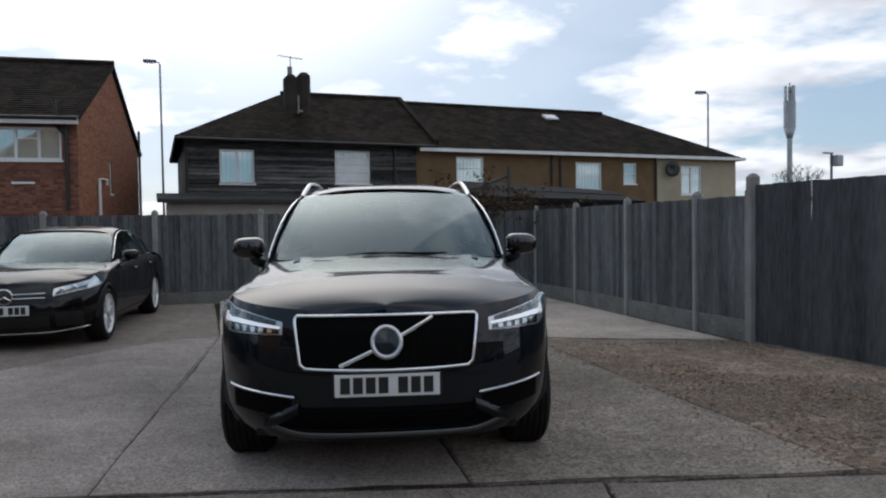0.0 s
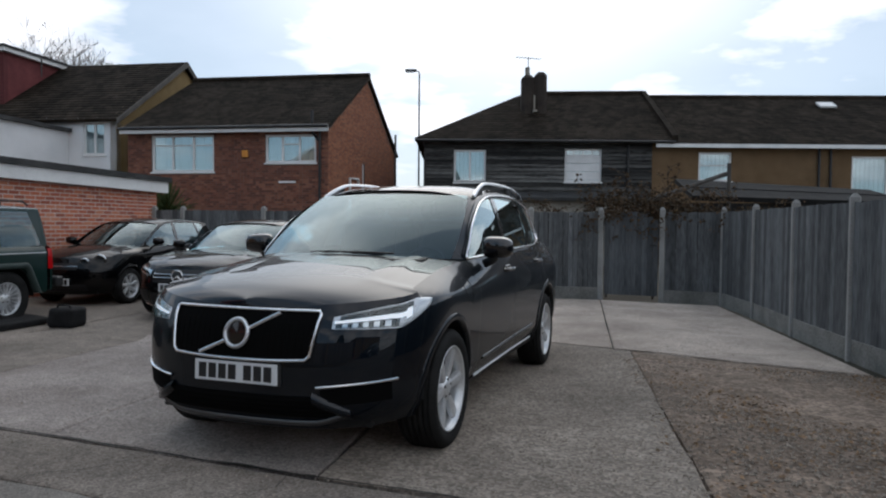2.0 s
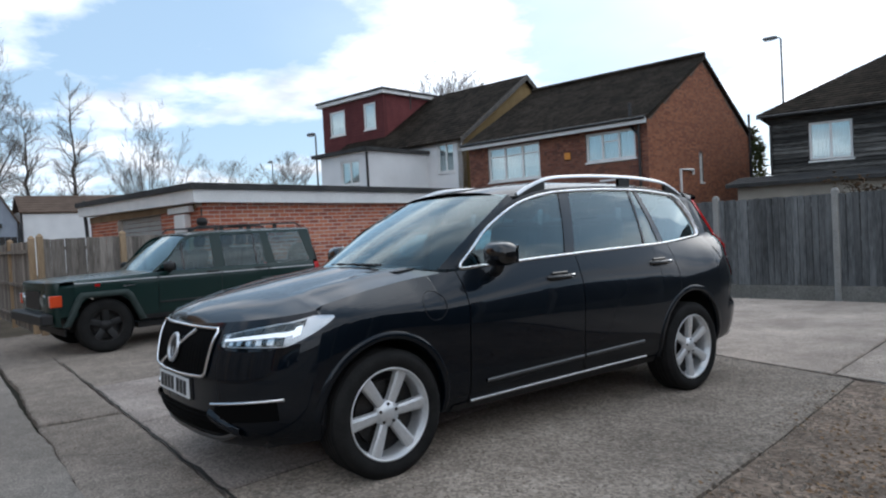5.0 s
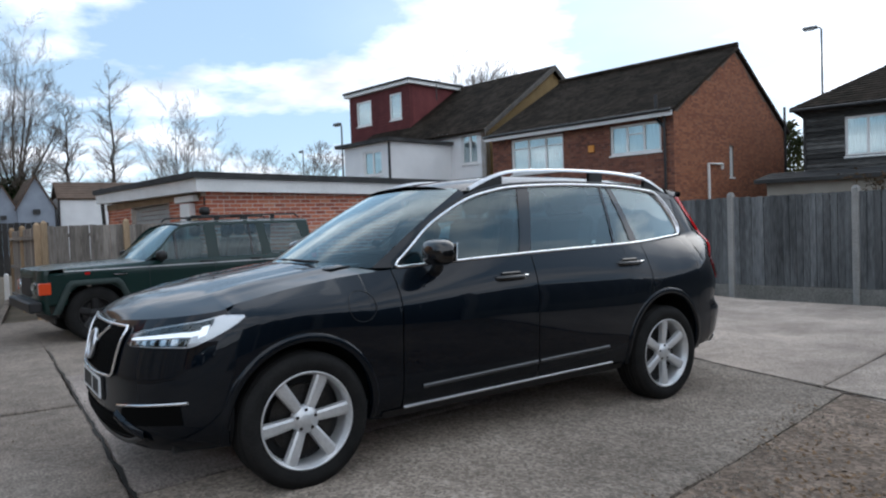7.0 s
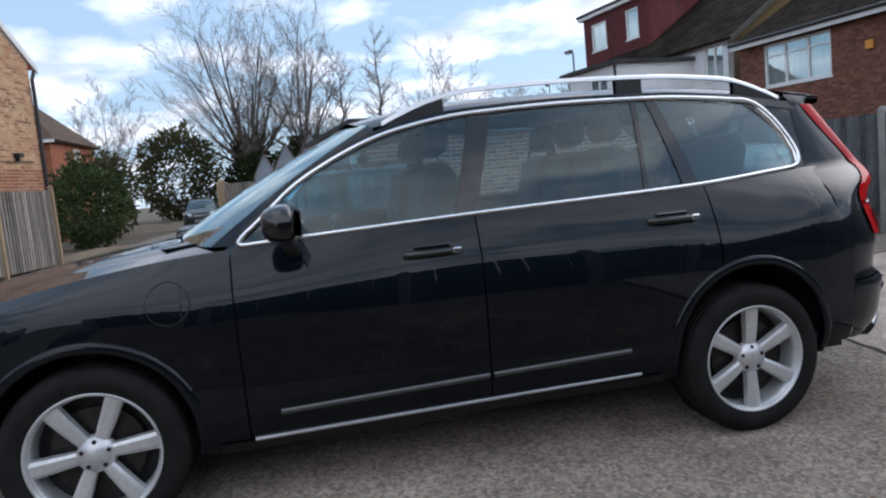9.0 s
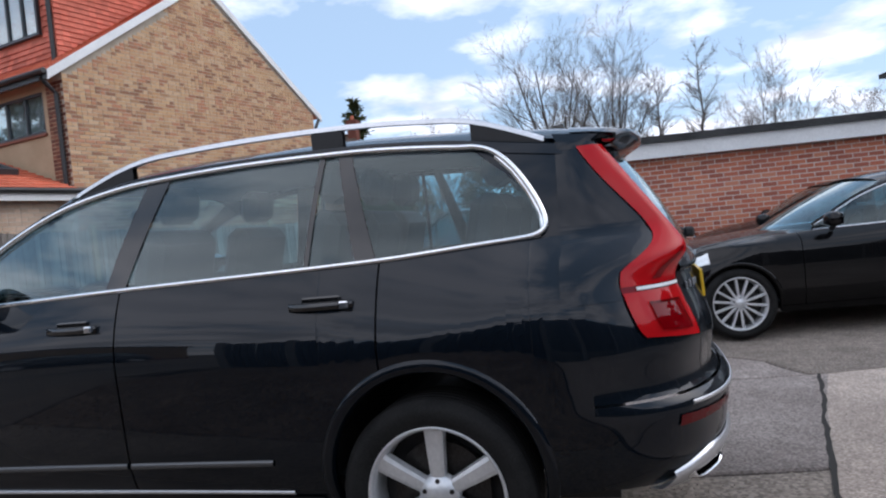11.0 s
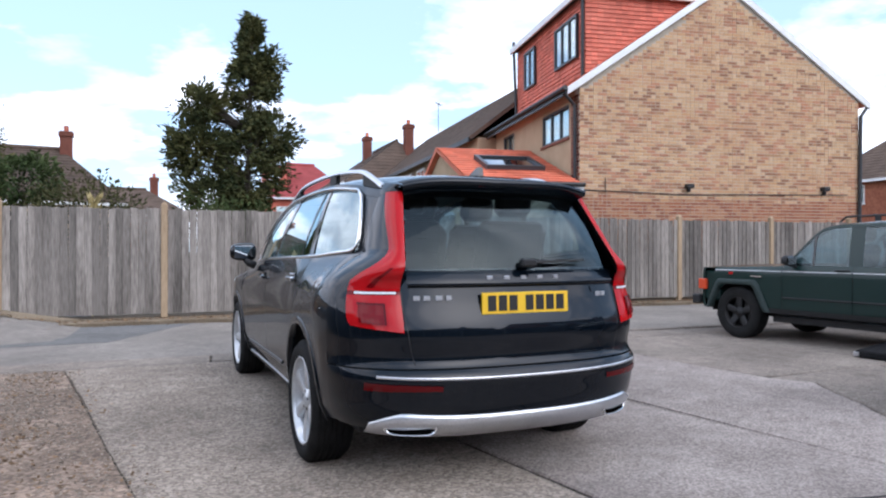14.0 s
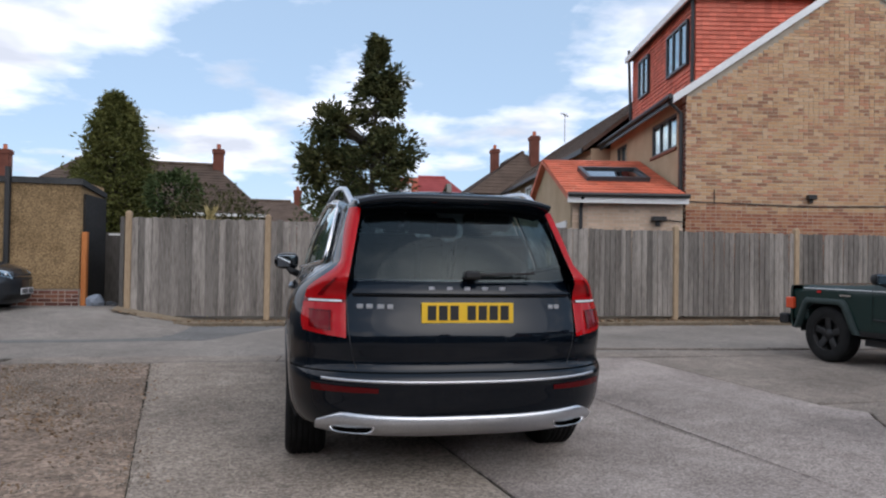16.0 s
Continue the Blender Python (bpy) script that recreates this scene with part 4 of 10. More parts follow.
def ridge_tiles(house, a, b, mat):
    a, b = Vector(a), Vector(b)
    bm = bmesh.new()
    tube(bm, [a + Vector((0, 0, 0.02)), b + Vector((0, 0, 0.02))], 0.11, 8)
    part("ridge", bm, M[mat], house)


def chimney(house, x, y, z0, z1, w, d, mat, pots=2):
    st = sub("chimney", house)
    bm = boxes((x - w / 2, x + w / 2, y - d / 2, y + d / 2, z0, z1 - 0.25), (x - w / 2 - 0.05, x + w / 2 + 0.05, y - d / 2 - 0.05, y + d / 2 + 0.05, z1 - 0.25, z1 - 0.05), (x - w / 2, x + w / 2, y - d / 2, y + d / 2, z1 - 0.05, z1))
    part("chimney_shaft", bm, M[mat], st)
    for k in range(pots):
        bm = bmesh.new()
        px = x - w / 2 + w * (k + 0.5) / pots
        tube(bm, [(px, y, z1 - 0.02), (px, y, z1 + 0.28)], 0.11, 10)
        part("chimney_pot", bm, M["brick_red"], st)


def aerial(house, p, tall, turn=0.0):
    a = sub("aerial", house)
    x, y, z = p
    bm = bmesh.new()
    tube(bm, [(x, y, z), (x, y, z + tall)], 0.018, 6)
    c, s = math.cos(turn), math.sin(turn)
    tube(bm, [(x - 0.55 * c, y - 0.55 * s, z + tall - 0.05), (x + 0.55 * c, y + 0.55 * s, z + tall - 0.05)], 0.012, 5)
    for k in range(7):
        u = -0.5 + k / 6
        tube(bm, [(x + u * c - 0.16 * s, y + u * s + 0.16 * c, z + tall - 0.05), (x + u * c + 0.16 * s, y + u * s - 0.16 * c, z + tall - 0.05)], 0.008, 4)
    part("aerial_rods", bm, M["pipe_black"], a)


def pipe(house, pts, r=0.045, mat="pipe_black", name="drainpipe"):
    bm = bmesh.new()
    tube(bm, pts, r, 8)
    part(name, bm, M[mat], house)


def house_a():
    """Red-brown brick house with a plain gable."""
    h = thing("house", "dark red brick house with a brown tiled gable roof", "house", turned(-9.47, 17.5, 0, 11))
    W, D, E, R = 7.45, 9.4, 4.68, 7.22
    win = [(-6.52, -4.15, 3.17, 4.46), (-2.25, -0.42, 3.47, 4.43)]
    part("front_wall", pierced(-W, 0, 0, E, win), M["mortar_dark"], h)
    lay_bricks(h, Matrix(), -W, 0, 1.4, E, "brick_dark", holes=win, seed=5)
    side = Matrix.Rotation(radians(90), 4, "Z")
    sw = [(4.08, 4.42, 2.70, 3.78)]
    part("side_wall", moved(pierced(0.28, D, 0, E, sw), side), M["mortar_dark"], h)
    bm = bmesh.new()
    prism(bm, [(0, E), (D, E), (D / 2, R)], -0.28, pose(0, 0, 0, 0, 0, 90) @ Matrix.Scale(-1, 4, (0, 1, 0)))
    part("gable", bm, M["mortar_dark"], h)
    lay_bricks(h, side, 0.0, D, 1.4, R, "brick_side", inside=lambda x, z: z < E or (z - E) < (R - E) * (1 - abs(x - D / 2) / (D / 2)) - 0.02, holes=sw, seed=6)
    bm = boxes((-W, -W + 0.28, 0.28, D, 0, E), (-W + 0.28, -0.28, D - 0.28, D, 0, E))
    part("back_wall", bm, M["mortar_dark"], h)
    o = 0.32
    roof_slope(h, (-W - 0.1, -o, E - 0.03), (0.12, -o, E - 0.03), (0.12, D / 2, R + 0.12), (-W - 0.1, D / 2, R + 0.12), "roof_dark", 0.2, tile=0.22)
    roof_slope(h, (0.12, D + o, E - 0.03), (-W - 0.1, D + o, E - 0.03), (-W - 0.1, D / 2, R + 0.12), (0.12, D / 2, R + 0.12), "roof_dark", 0.3)
    ridge_tiles(h, (-W - 0.1, D / 2, R + 0.15), (0.12, D / 2, R + 0.15), "roof_dark")
    part("fascia", boxes((-W - 0.1, 0.12, -o - 0.03, -o + 0.01, E - 0.19, E - 0.03)), M["white_paint"], h)
    pipe(h, [(-W - 0.1, -o - 0.07, E - 0.02), (0.12, -o - 0.07, E - 0.02)], 0.055, "pipe_black", "gutter")
    add_window(h, Matrix.Translation((-6.52, 0, 3.17)), 2.37, 1.29, 3, bars=((0.0, 1.0, 0.72),))
    add_window(h, Matrix.Translation((-2.25, 0, 3.47)), 1.83, 0.96, 3, bars=((0.333, 0.667, 0.66),))
    add_window(h, side @ Matrix.Translation((4.08, 0, 2.70)), 0.34, 1.08, 1, bars=((0, 1, 0.5),))
    part("alarm_box", boxes((-3.08, -2.86, -0.09, -0.012, 3.66, 3.90), bevel=0.015), M["alarm_orange"], h, "orange alarm box")
    part("vent_strip", boxes((-1.75, -1.15, -0.05, -0.012, 2.78, 2.84)), M["white_paint"], h)
    pipe(h, [(-0.27, -0.07, E - 0.1), (-0.27, -0.07, 2.0)])
    pipe(h, [(-0.55, -0.05, E + 0.55), (-0.55, -0.05, E - 0.2), (-0.27, -0.07, E - 0.5)], 0.05)
    pipe(h, [(0.06, 2.28, 0.3), (0.06, 2.28, 3.1), (0.06, 3.35, 3.12), (0.06, 3.35, 2.95)], 0.05, "white_paint", "waste_pipe")
    pipe(h, [(0.10, D - 0.2, 5.6), (0.10, D - 0.2, 2.0)], 0.05)
    return h


def house_b():
    """Long low terrace: black weatherboard end, then brown and cream render."""
    h = thing("terrace_house", "long house row, part black weatherboard, part brown render", "house", turned(-7.74, 21.6, 0, 20))
    L1, L2, L3, D, E, R = 8.83, 20.84, 25.85, 8.4, 4.62, 7.16
    wb = [(1.24, 2.47, 3.05, 4.29), (5.49, 6.91, 3.09, 4.37)]
    wr = [(10.61, 11.88, 3.16, 4.26), (16.44, 17.84, 2.52, 4.15), (19.04, 19.78, 3.2, 4.17)]
    wc = [(22.4, 23.68, 2.71, 4.11)]
    part("boarded_wall", pierced(0.1, L1, 0, E, wb), M["black_board"], h)
    part("brown_wall", pierced(L1 + 0.004, L2, 0, E, wr), M["render_brown"], h)
    part("cream_wall", pierced(L2 + 0.004, L3, 0, E, wc), M["render_cream"], h)
    part("end_wall", boxes((0.1, 0.38, 0.28, D, 0, E), (L3 - 0.28, L3, 0.28, D, 0, E), (0.38, L3 - 0.28, D - 0.28, D, 0, E)), M["black_board"], h)
    # weatherboards
    z = 2.62
    while z < E - 0.05:
        for a, b in ((0.1, wb[0][0]), (wb[0][1], wb[1][0]), (wb[1][1], L1)) if 2.96 < z < 4.32 else ((0.1, L1),):
            bm = bmesh.new()
            vs = [bm.verts.new(p) for p in ((a, -0.05, z), (b, -0.05, z), (b, -0.004, z + 0.165), (a, -0.004, z + 0.165), (a, -0.004, z), (b, -0.004, z))]
            bm.faces.new(vs[:4]); bm.faces.new((vs[4], vs[5], vs[1], vs[0]))
            part("weatherboard", bm, M["tarred_board"], h)
        z += 0.145
    o, y2 = 0.35, D / 2
    hip, fall, step = 4.2, 5.0, 9.6
    roof_slope(h, (-0.25, -o, E + 0.06), (step, -o, E + 0.06), (step, y2, R + 0.10), (hip, y2, R + 0.02), "roof_dark", 0.22, tile=0.24)
    roof_slope(h, (step, -o, E - 0.06), (L3 + 0.3, -o, E - 0.14), (L3 - fall, y2, R - 0.02), (step, y2, R - 0.06), "roof_dark", 0.22, tile=0.24)
    roof_slope(h, (-0.25, D + o, E), (-0.25, -o, E + 0.05), (hip, y2, R + 0.02), (hip, y2, R + 0.02), "roof_dark", 0.25)
    roof_slope(h, (L3 + 0.3, -o, E - 0.14), (L3 + 0.3, D + o, E), (L3 - fall, y2, R), (L3 - fall, y2, R), "roof_dark", 0.25)
    roof_slope(h, (L3 + 0.3, D + o, E), (-0.25, D + o, E), (hip, y2, R), (L3 - fall, y2, R), "roof_dark", 0.4)
    ridge_tiles(h, (hip, y2, R + 0.05), (step, y2, R + 0.12), "roof_dark")
    ridge_tiles(h, (step, y2, R - 0.06), (L3 - fall, y2, R - 0.02), "roof_dark")
    bm = bmesh.new()
    prism(bm, [(-o, E + 0.02), (y2, R + 0.05), (y2, R + 0.24), (-o, E + 0.24)], 0.22, Matrix(((0, 1, 0, step - 0.11), (1, 0, 0, 0), (0, 0, 1, 0), (0, 0, 0, 1))))
    bmesh.ops.recalc_face_normals(bm, faces=bm.faces[:])
    part("party_ridge", bm, M["roof_dark"], h)
    part("white_fascia", boxes((L1 + 0.05, L3 + 0.3, -o - 0.03, -o + 0.01, E - 0.22, E - 0.08)), M["white_paint"], h)
    pipe(h, [(-0.25, -o - 0.06, E - 0.02), (step, -o - 0.06, E - 0.02)], 0.055, "pipe_black", "gutter")
    stack = sub("chimney", h)
    for a, b, z in ((4.02, 4.53, 7.62), (4.55, 5.06, 7.74)):
        part("chimney_shaft", boxes((a, b, 1.95, 2.65, 5.0, z), bevel=0.14), M["brick_soot"], stack)
    part("chimney_shaft", boxes((4.10, 4.98, 2.05, 2.55, 5.0, 7.30)), M["brick_soot"], stack)
    bm = bmesh.new()
    tube(bm, [(4.27, 2.3, 7.55), (4.27, 2.3, 7.96)], 0.10, 12)
    part("chimney_pot", bm, M["render_grey"], stack, "pale clay chimney pot")
    part("flashing", boxes((4.46, 4.60, 1.50, 1.95, 6.02, 6.10), (4.50, 4.56, 1.92, 1.95, 6.0, 6.75)), M["render_grey"], stack, "pale mortar streak")
    aerial(h, (4.3, 2.3, 7.65), 0.75, 0.3)
    for (a, b, c, d), n, bars in ((wb[0], 2, ()), (wb[1], 1, ((0, 1, 0.8),)), (wr[0], 1, ((0, 1, 0.55),)), (wr[1], 1, ()), (wr[2], 1, ((0, 1, 0.5),)), (wc[0], 2, ((0, 1, 0.7),))):
        win = add_window(h, Matrix.Translation((a, 0, c)), b - a, d - c, n, bars=bars)
        if a == wb[1][0]:
            for k in range(3):
                part("board_panel", boxes((0.076, b - a - 0.076, 0.03, 0.066, 0.085 + 0.315 * k, 0.385 + 0.315 * k), bevel=0.01), M["white_paint"], win, "white board over the lower window")
            for k in range(1, 4):
                part("glazing_bar", boxes(((b - a) * k / 4 - 0.02, (b - a) * k / 4 + 0.02, 0.046, 0.10, (d - c) * 0.8, d - c - 0.075)), M["white_paint"], win)
    for x in (7.9, 15.16, 15.6, L2):
        pipe(h, [(x, -0.08, E - 0.1), (x, -0.08, 1.5)], 0.05)
    pipe(h, [(0.05, -o, E), (0.12, -0.1, E - 0.3), (0.12, -0.1, 2.7)], 0.04)
    bm = bmesh.new()
    lathe(bm, [(0.0, 0.10), (0.18, 0.06), (0.36, 0.0), (0.36, -0.02), (0.18, 0.04), (0.0, 0.08)], 24, Matrix.Translation((21.6, -0.32, 3.9)) @ Matrix.Rotation(radians(75), 4, "Z"))
    part("satellite_dish", bm, M["pipe_black"], h, "dark satellite dish", True)
    # lean-to of the weatherboard end
    part("lean_to_wall", boxes((-0.6, 8.2, -2.2, -0.05, 0, 2.35)), M["render_grey"], h)
    roof_slope(h, (-0.9, -2.5, 2.36), (8.4, -2.5, 2.36), (8.4, -0.02, 2.68), (-0.9, -0.02, 2.68), "roof_felt", 0.6)
    bm = boxes((-0.35, 0.35, -0.25, 0.25, 0.02, 0.12), bevel=0.02)
    bm.transform(Matrix.Translation((17.1, y2 - 1.0, lerp(E - 0.06, R, (y2 - 1.0 + o) / (y2 + o)))) @ Matrix.Rotation(math.atan2(R - E, y2 + o), 4, "X"))
    part("roof_light", bm, M["white_paint"], h)
    # ragged shed roofs in the gardens
    s = thing("garden_shed", "collapsed dark garden shed roof behind the fence", "shed", turned(2.2, 15.5, 0, 14))
    roof_slope(s, (0, 0, 2.15), (5.2, 0, 2.0), (5.2, 2.2, 2.45), (0, 2.2, 2.75), "felt_dark", 3.0)
    part("shed_wall", boxes((0.1, 5.1, 0.2, 2.1, 0, 2.0)), M["black_board"], s)
    pipe(s, [(0.9, 0.1, 0.0), (0.9, 0.1, 3.0)], 0.05, "dark_wood", "post")
    bm = bmesh.new()
    tube(bm, [(-1.2, 0.0, 2.0), (0.9, 0.2, 2.75)], 0.06, 6)
    part("barge_board", bm, M["dark_wood"], s)
    return h


def house_c():
    """Buff brick end house with an orange roof and a tile-hung dormer; the terrace goes on behind it."""
    h = thing("house", "buff brick end-of-terrace house, orange tiled roof and red tile-hung dormer", "house", GROWN @ turned(-7.18, -5.40, 0, 170))
    W, D, E, R = 7.55, 6.6, 5.00, 7.62
    bm = bmesh.new()
    prism(bm, [(0, 0), (W, 0), (W, E), (W / 2, R), (0, E)], 0.28)
    part("gable_wall", bm, M["mortar_buff"], h)
    lay_bricks(h, Matrix(), 0, W, 0.25, R, "brick_buff", inside=lambda x, z: z < E or (z - E) < (R - E) * (1 - abs(x - W / 2) / (W / 2)) - 0.03, near=lambda x, z: x < 3.2 and 2.50 < z < 3.9, seed=8, band=(2.42, "brick_low"))
    # flank with its windows
    fl = [(0.62, 2.42, 3.93, 4.72), (4.75, 5.8, 3.9, 4.72)]
    bm = pierced(0.28, D, 0, E, fl)
    bm.transform(Matrix(((0, 1, 0, 0), (1, 0, 0, 0), (0, 0, 1, 0), (0, 0, 0, 1))))
    bmesh.ops.recalc_face_normals(bm, faces=bm.faces[:])
    part("flank_wall", bm, M["render_buff"], h)
    bm = boxes((W - 0.28, W, 0.28, D, 0, E))
    part("far_wall", bm, M["mortar_buff"], h)
    def on_flank(y, z):
        return Matrix.Translation((0, y, z)) @ Matrix.Rotation(radians(-90), 4, "Z")
    for a, b, c, d in fl:
        add_window(h, on_flank(b, c), b - a, d - c, 3 if b - a > 1.5 else 2, mat="frame_grey", deep=0.06)
    # quoin of dark bricks at the corner
    lay_bricks(h, on_flank(0.5, 0), 0, 0.5, 1.2, E - 0.1, "brick_dark", seed=12)
    # roof
    o = 0.30
    roof_slope(h, (-o, D, E - 0.05), (-o, -0.06, E - 0.05), (W / 2, -0.06, R + 0.10), (W / 2, D, R + 0.10), "roof_red", 0.16, tile=0.20)
    roof_slope(h, (W + o, -0.06, E - 0.05), (W + o, D, E - 0.05), (W / 2, D, R + 0.10), (W / 2, -0.06, R + 0.10), "roof_red", 0.2)
    ridge_tiles(h, (W / 2, -0.05, R + 0.13), (W / 2, D, R + 0.13), "roof_red")
    for s in (0, 1):
        bm = bmesh.new()
        x0 = W + o + 0.02 if s else -o - 0.02
        prism(bm, [(x0, E - 0.22), (x0, E - 0.04), (W / 2, R + 0.13), (W / 2, R - 0.05)], -0.05, Matrix.Translation((0, -0.02, 0)))
        part("barge_board", bm, M["white_paint"], h, "white barge board")
    part("fascia", boxes((-o - 0.03, -o + 0.01, -0.06, D, E - 0.20, E - 0.05)), M["frame_grey"], h)
    pipe(h, [(-o - 0.07, -0.05, E - 0.06), (-o - 0.07, D, E - 0.06)], 0.055, "pipe_black", "gutter")
    pipe(h, [(-o - 0.05, 0.12, E - 0.15), (-0.08, 0.10, E - 0.42), (-0.08, 0.10, 0.2)], 0.045)
    pipe(h, [(W + o, 0.0, E - 0.1), (W + 0.02, -0.06, E - 0.4), (W - 0.05, -0.06, 0.2)], 0.045)
    # dormer
    d0, d1, x0, x1, z0, z1 = 0.62, 5.75, 0.42, 4.2, 5.18, 7.42
    dm = sub("dormer", h, label="red tile-hung flat-roofed dormer")
    part("dormer_body", boxes((x0 + 0.03, x1, d0 + 0.03, d1, z0, z1)), M["tile_hung"], dm)
    z = z0
    dw = [(1.05, 2.50, 5.98, 7.05), (4.05, 4.95, 6.02, 7.12)]
    vs, fs = [], []
    row = 0
    while z < z1 - 0.08:
        y = d0 - (0.08 if row % 2 else 0)
        while y < d1:
            a, b = max(y, d0), min(y + 0.155, d1)
            if not any(b > q[0] and a < q[1] and z + 0.1 > q[2] and z < q[3] for q in dw) and b > a:
                k = len(vs)
                vs += [(x0, a, z), (x0, b, z), (x0 + 0.028, b, z + 0.11), (x0 + 0.028, a, z + 0.11), (x0 + 0.03, a, z), (x0 + 0.03, b, z)]
                fs += [(k + 1, k, k + 3, k + 2), (k, k + 1, k + 5, k + 4)]
            y += 0.16
        # cheek towards the gable
        xx = x0
        while xx < x1 - 0.1:
            k = len(vs)
            vs += [(xx, d0, z), (xx + 0.155, d0, z), (xx + 0.155, d0 + 0.028, z + 0.11), (xx, d0 + 0.028, z + 0.11), (xx, d0 + 0.03, z), (xx + 0.155, d0 + 0.03, z)]
            fs += [(k, k + 1, k + 2, k + 3), (k + 4, k + 5, k + 1, k)]
            xx += 0.16
        z += 0.105
        row += 1
    me = bpy.data.meshes.new("hung_tiles")
    me.from_pydata(vs, [], fs)
    me.materials.append(M["tile_hung"])
    ob = new("hung_tiles", me)
    ob.parent = dm
    tagged(ob, kind="stuff")
    part("dormer_roof", boxes((x0 - 0.16, x1 + 0.1, d0 - 0.12, d1 + 0.12, z1, z1 + 0.12)), M["roof_felt"], dm)
    part("dormer_edge", boxes((x0 - 0.19, x0 - 0.14, d0 - 0.14, d1 + 0.14, z1 - 0.06, z1 + 0.10), (x0 - 0.14, x1, d0 - 0.16, d0 - 0.11, z1 - 0.06, z1 + 0.10)), M["white_paint"], dm)
    for a, b, c, d in dw:
        add_window(h, Matrix.Translation((x0 - 0.03, b, c)) @ Matrix.Rotation(radians(-90), 4, "Z"), b - a, d - c, 3 if b - a > 1.2 else 2, mat="frame_grey", sill=False, deep=0.02)
    pipe(dm, [(x0 - 0.05, d0 + 0.06, z1), (x0 - 0.05, d0 + 0.06, z0 + 0.05)], 0.045)
    pipe(dm, [(x0 - 0.10, d1 + 0.02, z1 + 0.30), (x0 - 0.10, d1, z1 - 0.05), (x0 - 0.02, d1 - 0.02, z0)], 0.045)
    # wires, lights and a vent on the gable
    bm = bmesh.new()
    tube(bm, [(0.05, -0.03, 2.62), (2.6, -0.03, 2.55), (7.2, -0.03, 2.62)], 0.012, 5)
    tube(bm, [(0.62, -0.03, 2.9), (0.62, -0.03, 2.58)], 0.012, 5)
    part("cable", bm, M["pipe_black"], h)
    for x in (2.75, 6.5):
        bm = boxes((x - 0.09, x + 0.09, -0.16, -0.012, 2.70, 2.80), (x - 0.03, x + 0.03, -0.10, -0.012, 2.62, 2.70), bevel=0.01)
        part("flood_light", bm, M["pipe_black"], h)
    # the terrace behind
    t = thing("terrace_house", "rendered terrace houses with brown tiled roofs and brick chimneys", "house", GROWN @ turned(-6.88, -5.47, 0, 174.5))
    E, R = 4.97, 7.93
    part("terrace_wall", boxes((0.25, W, D + 0.05, 25, 0, E - 0.1)), M["render_buff"], t)
    roof_slope(t, (-0.05, 25, E - 0.1), (-0.05, D + 0.05, E - 0.1), (W / 2, D + 0.05, R - 0.10), (W / 2, 25, R - 0.10), "roof_brown", 0.3)
    roof_slope(t, (W + 0.3, D + 0.05, E - 0.1), (W + 0.3, 25, E - 0.1), (W / 2, 25, R - 0.10), (W / 2, D + 0.05, R - 0.10), "roof_brown", 0.4)
    bm = bmesh.new()
    prism(bm, [(0.25, E - 0.1), (W, E - 0.1), (W / 2, R - 0.2)], 0.2, Matrix.Translation((0, 24.8, 0)))
    part("end_gable", bm, M["render_buff"], t)
    for y in (8.0, 10.2, 12.9, 15.0, 17.6, 19.8, 22.4):
        for z in (3.55, 1.1):
            add_window(t, Matrix.Translation((0.17, y + 1.2, z)) @ Matrix.Rotation(radians(-90), 4, "Z"), 1.25, 1.05, 2, deep=0.03)
    part("white_fascia", boxes((-0.09, -0.05, D + 0.05, 25, E - 0.25, E - 0.1)), M["pipe_black"], t)
    part("roof_hatch", boxes((W / 2 - 0.5, W / 2 + 0.5, 9.0, 10.2, R - 0.4, R + 0.55), bevel=0.03), M["mast_box"], t)
    aerial(t, (W / 2, 23.0, R), 1.6, 1.0)
    # single-storey extension
    e = thing("extension", "single-storey brick extension with an orange tiled roof and a roof window", "extension", GROWN @ turned(-4.2, -5.72, 0, 170))
    w, dd, ez, rz = 2.85, 6.9, 2.72, 3.97
    x0 = 0.45
    part("front_wall", boxes((x0, w, 0, 0.25, 0, ez)), M["mortar_buff"], e)
    lay_bricks(e, Matrix(), x0, w, 1.2, ez - 0.05, "brick_pale", seed=14)
    bm = bmesh.new()
    m90 = Matrix(((0, 1, 0, x0), (1, 0, 0, 0), (0, 0, 1, 0), (0, 0, 0, 1)))
    prism(bm, [(0.0, 0), (dd, 0), (dd, ez), (dd / 2, rz - 0.05), (0.0, ez)], 0.25, m90)
    part("gable_wall", bm, M["render_buff"], e)
    part("back_wall", boxes((x0 + 0.25, w, dd - 0.25, dd, 0, ez)), M["render_buff"], e)
    roof_slope(e, (w + 0.05, -0.22, ez - 0.04), (x0 - 0.15, -0.22, ez - 0.04), (x0 - 0.15, dd / 2, rz), (w + 0.05, dd / 2, rz), "roof_red", 0.24, tile=0.22, step=0.024)
    roof_slope(e, (x0 - 0.15, dd + 0.22, ez - 0.04), (w + 0.05, dd + 0.22, ez - 0.04), (w + 0.05, dd / 2, rz), (x0 - 0.15, dd / 2, rz), "roof_red", 0.2)
    part("white_fascia", boxes((x0 - 0.15, w + 0.05, -0.25, -0.21, ez - 0.20, ez - 0.06)), M["white_paint"], e)
    pipe(e, [(x0 - 0.15, -0.30, ez - 0.03), (w + 0.05, -0.30, ez - 0.03)], 0.05, "pipe_black", "gutter")
    pipe(e, [(0.62, -0.28, ez - 0.05), (0.62, -0.06, ez - 0.3), (0.62, -0.06, 0.2)], 0.04)
    sl = math.atan2(rz - ez, dd / 2 + 0.22)
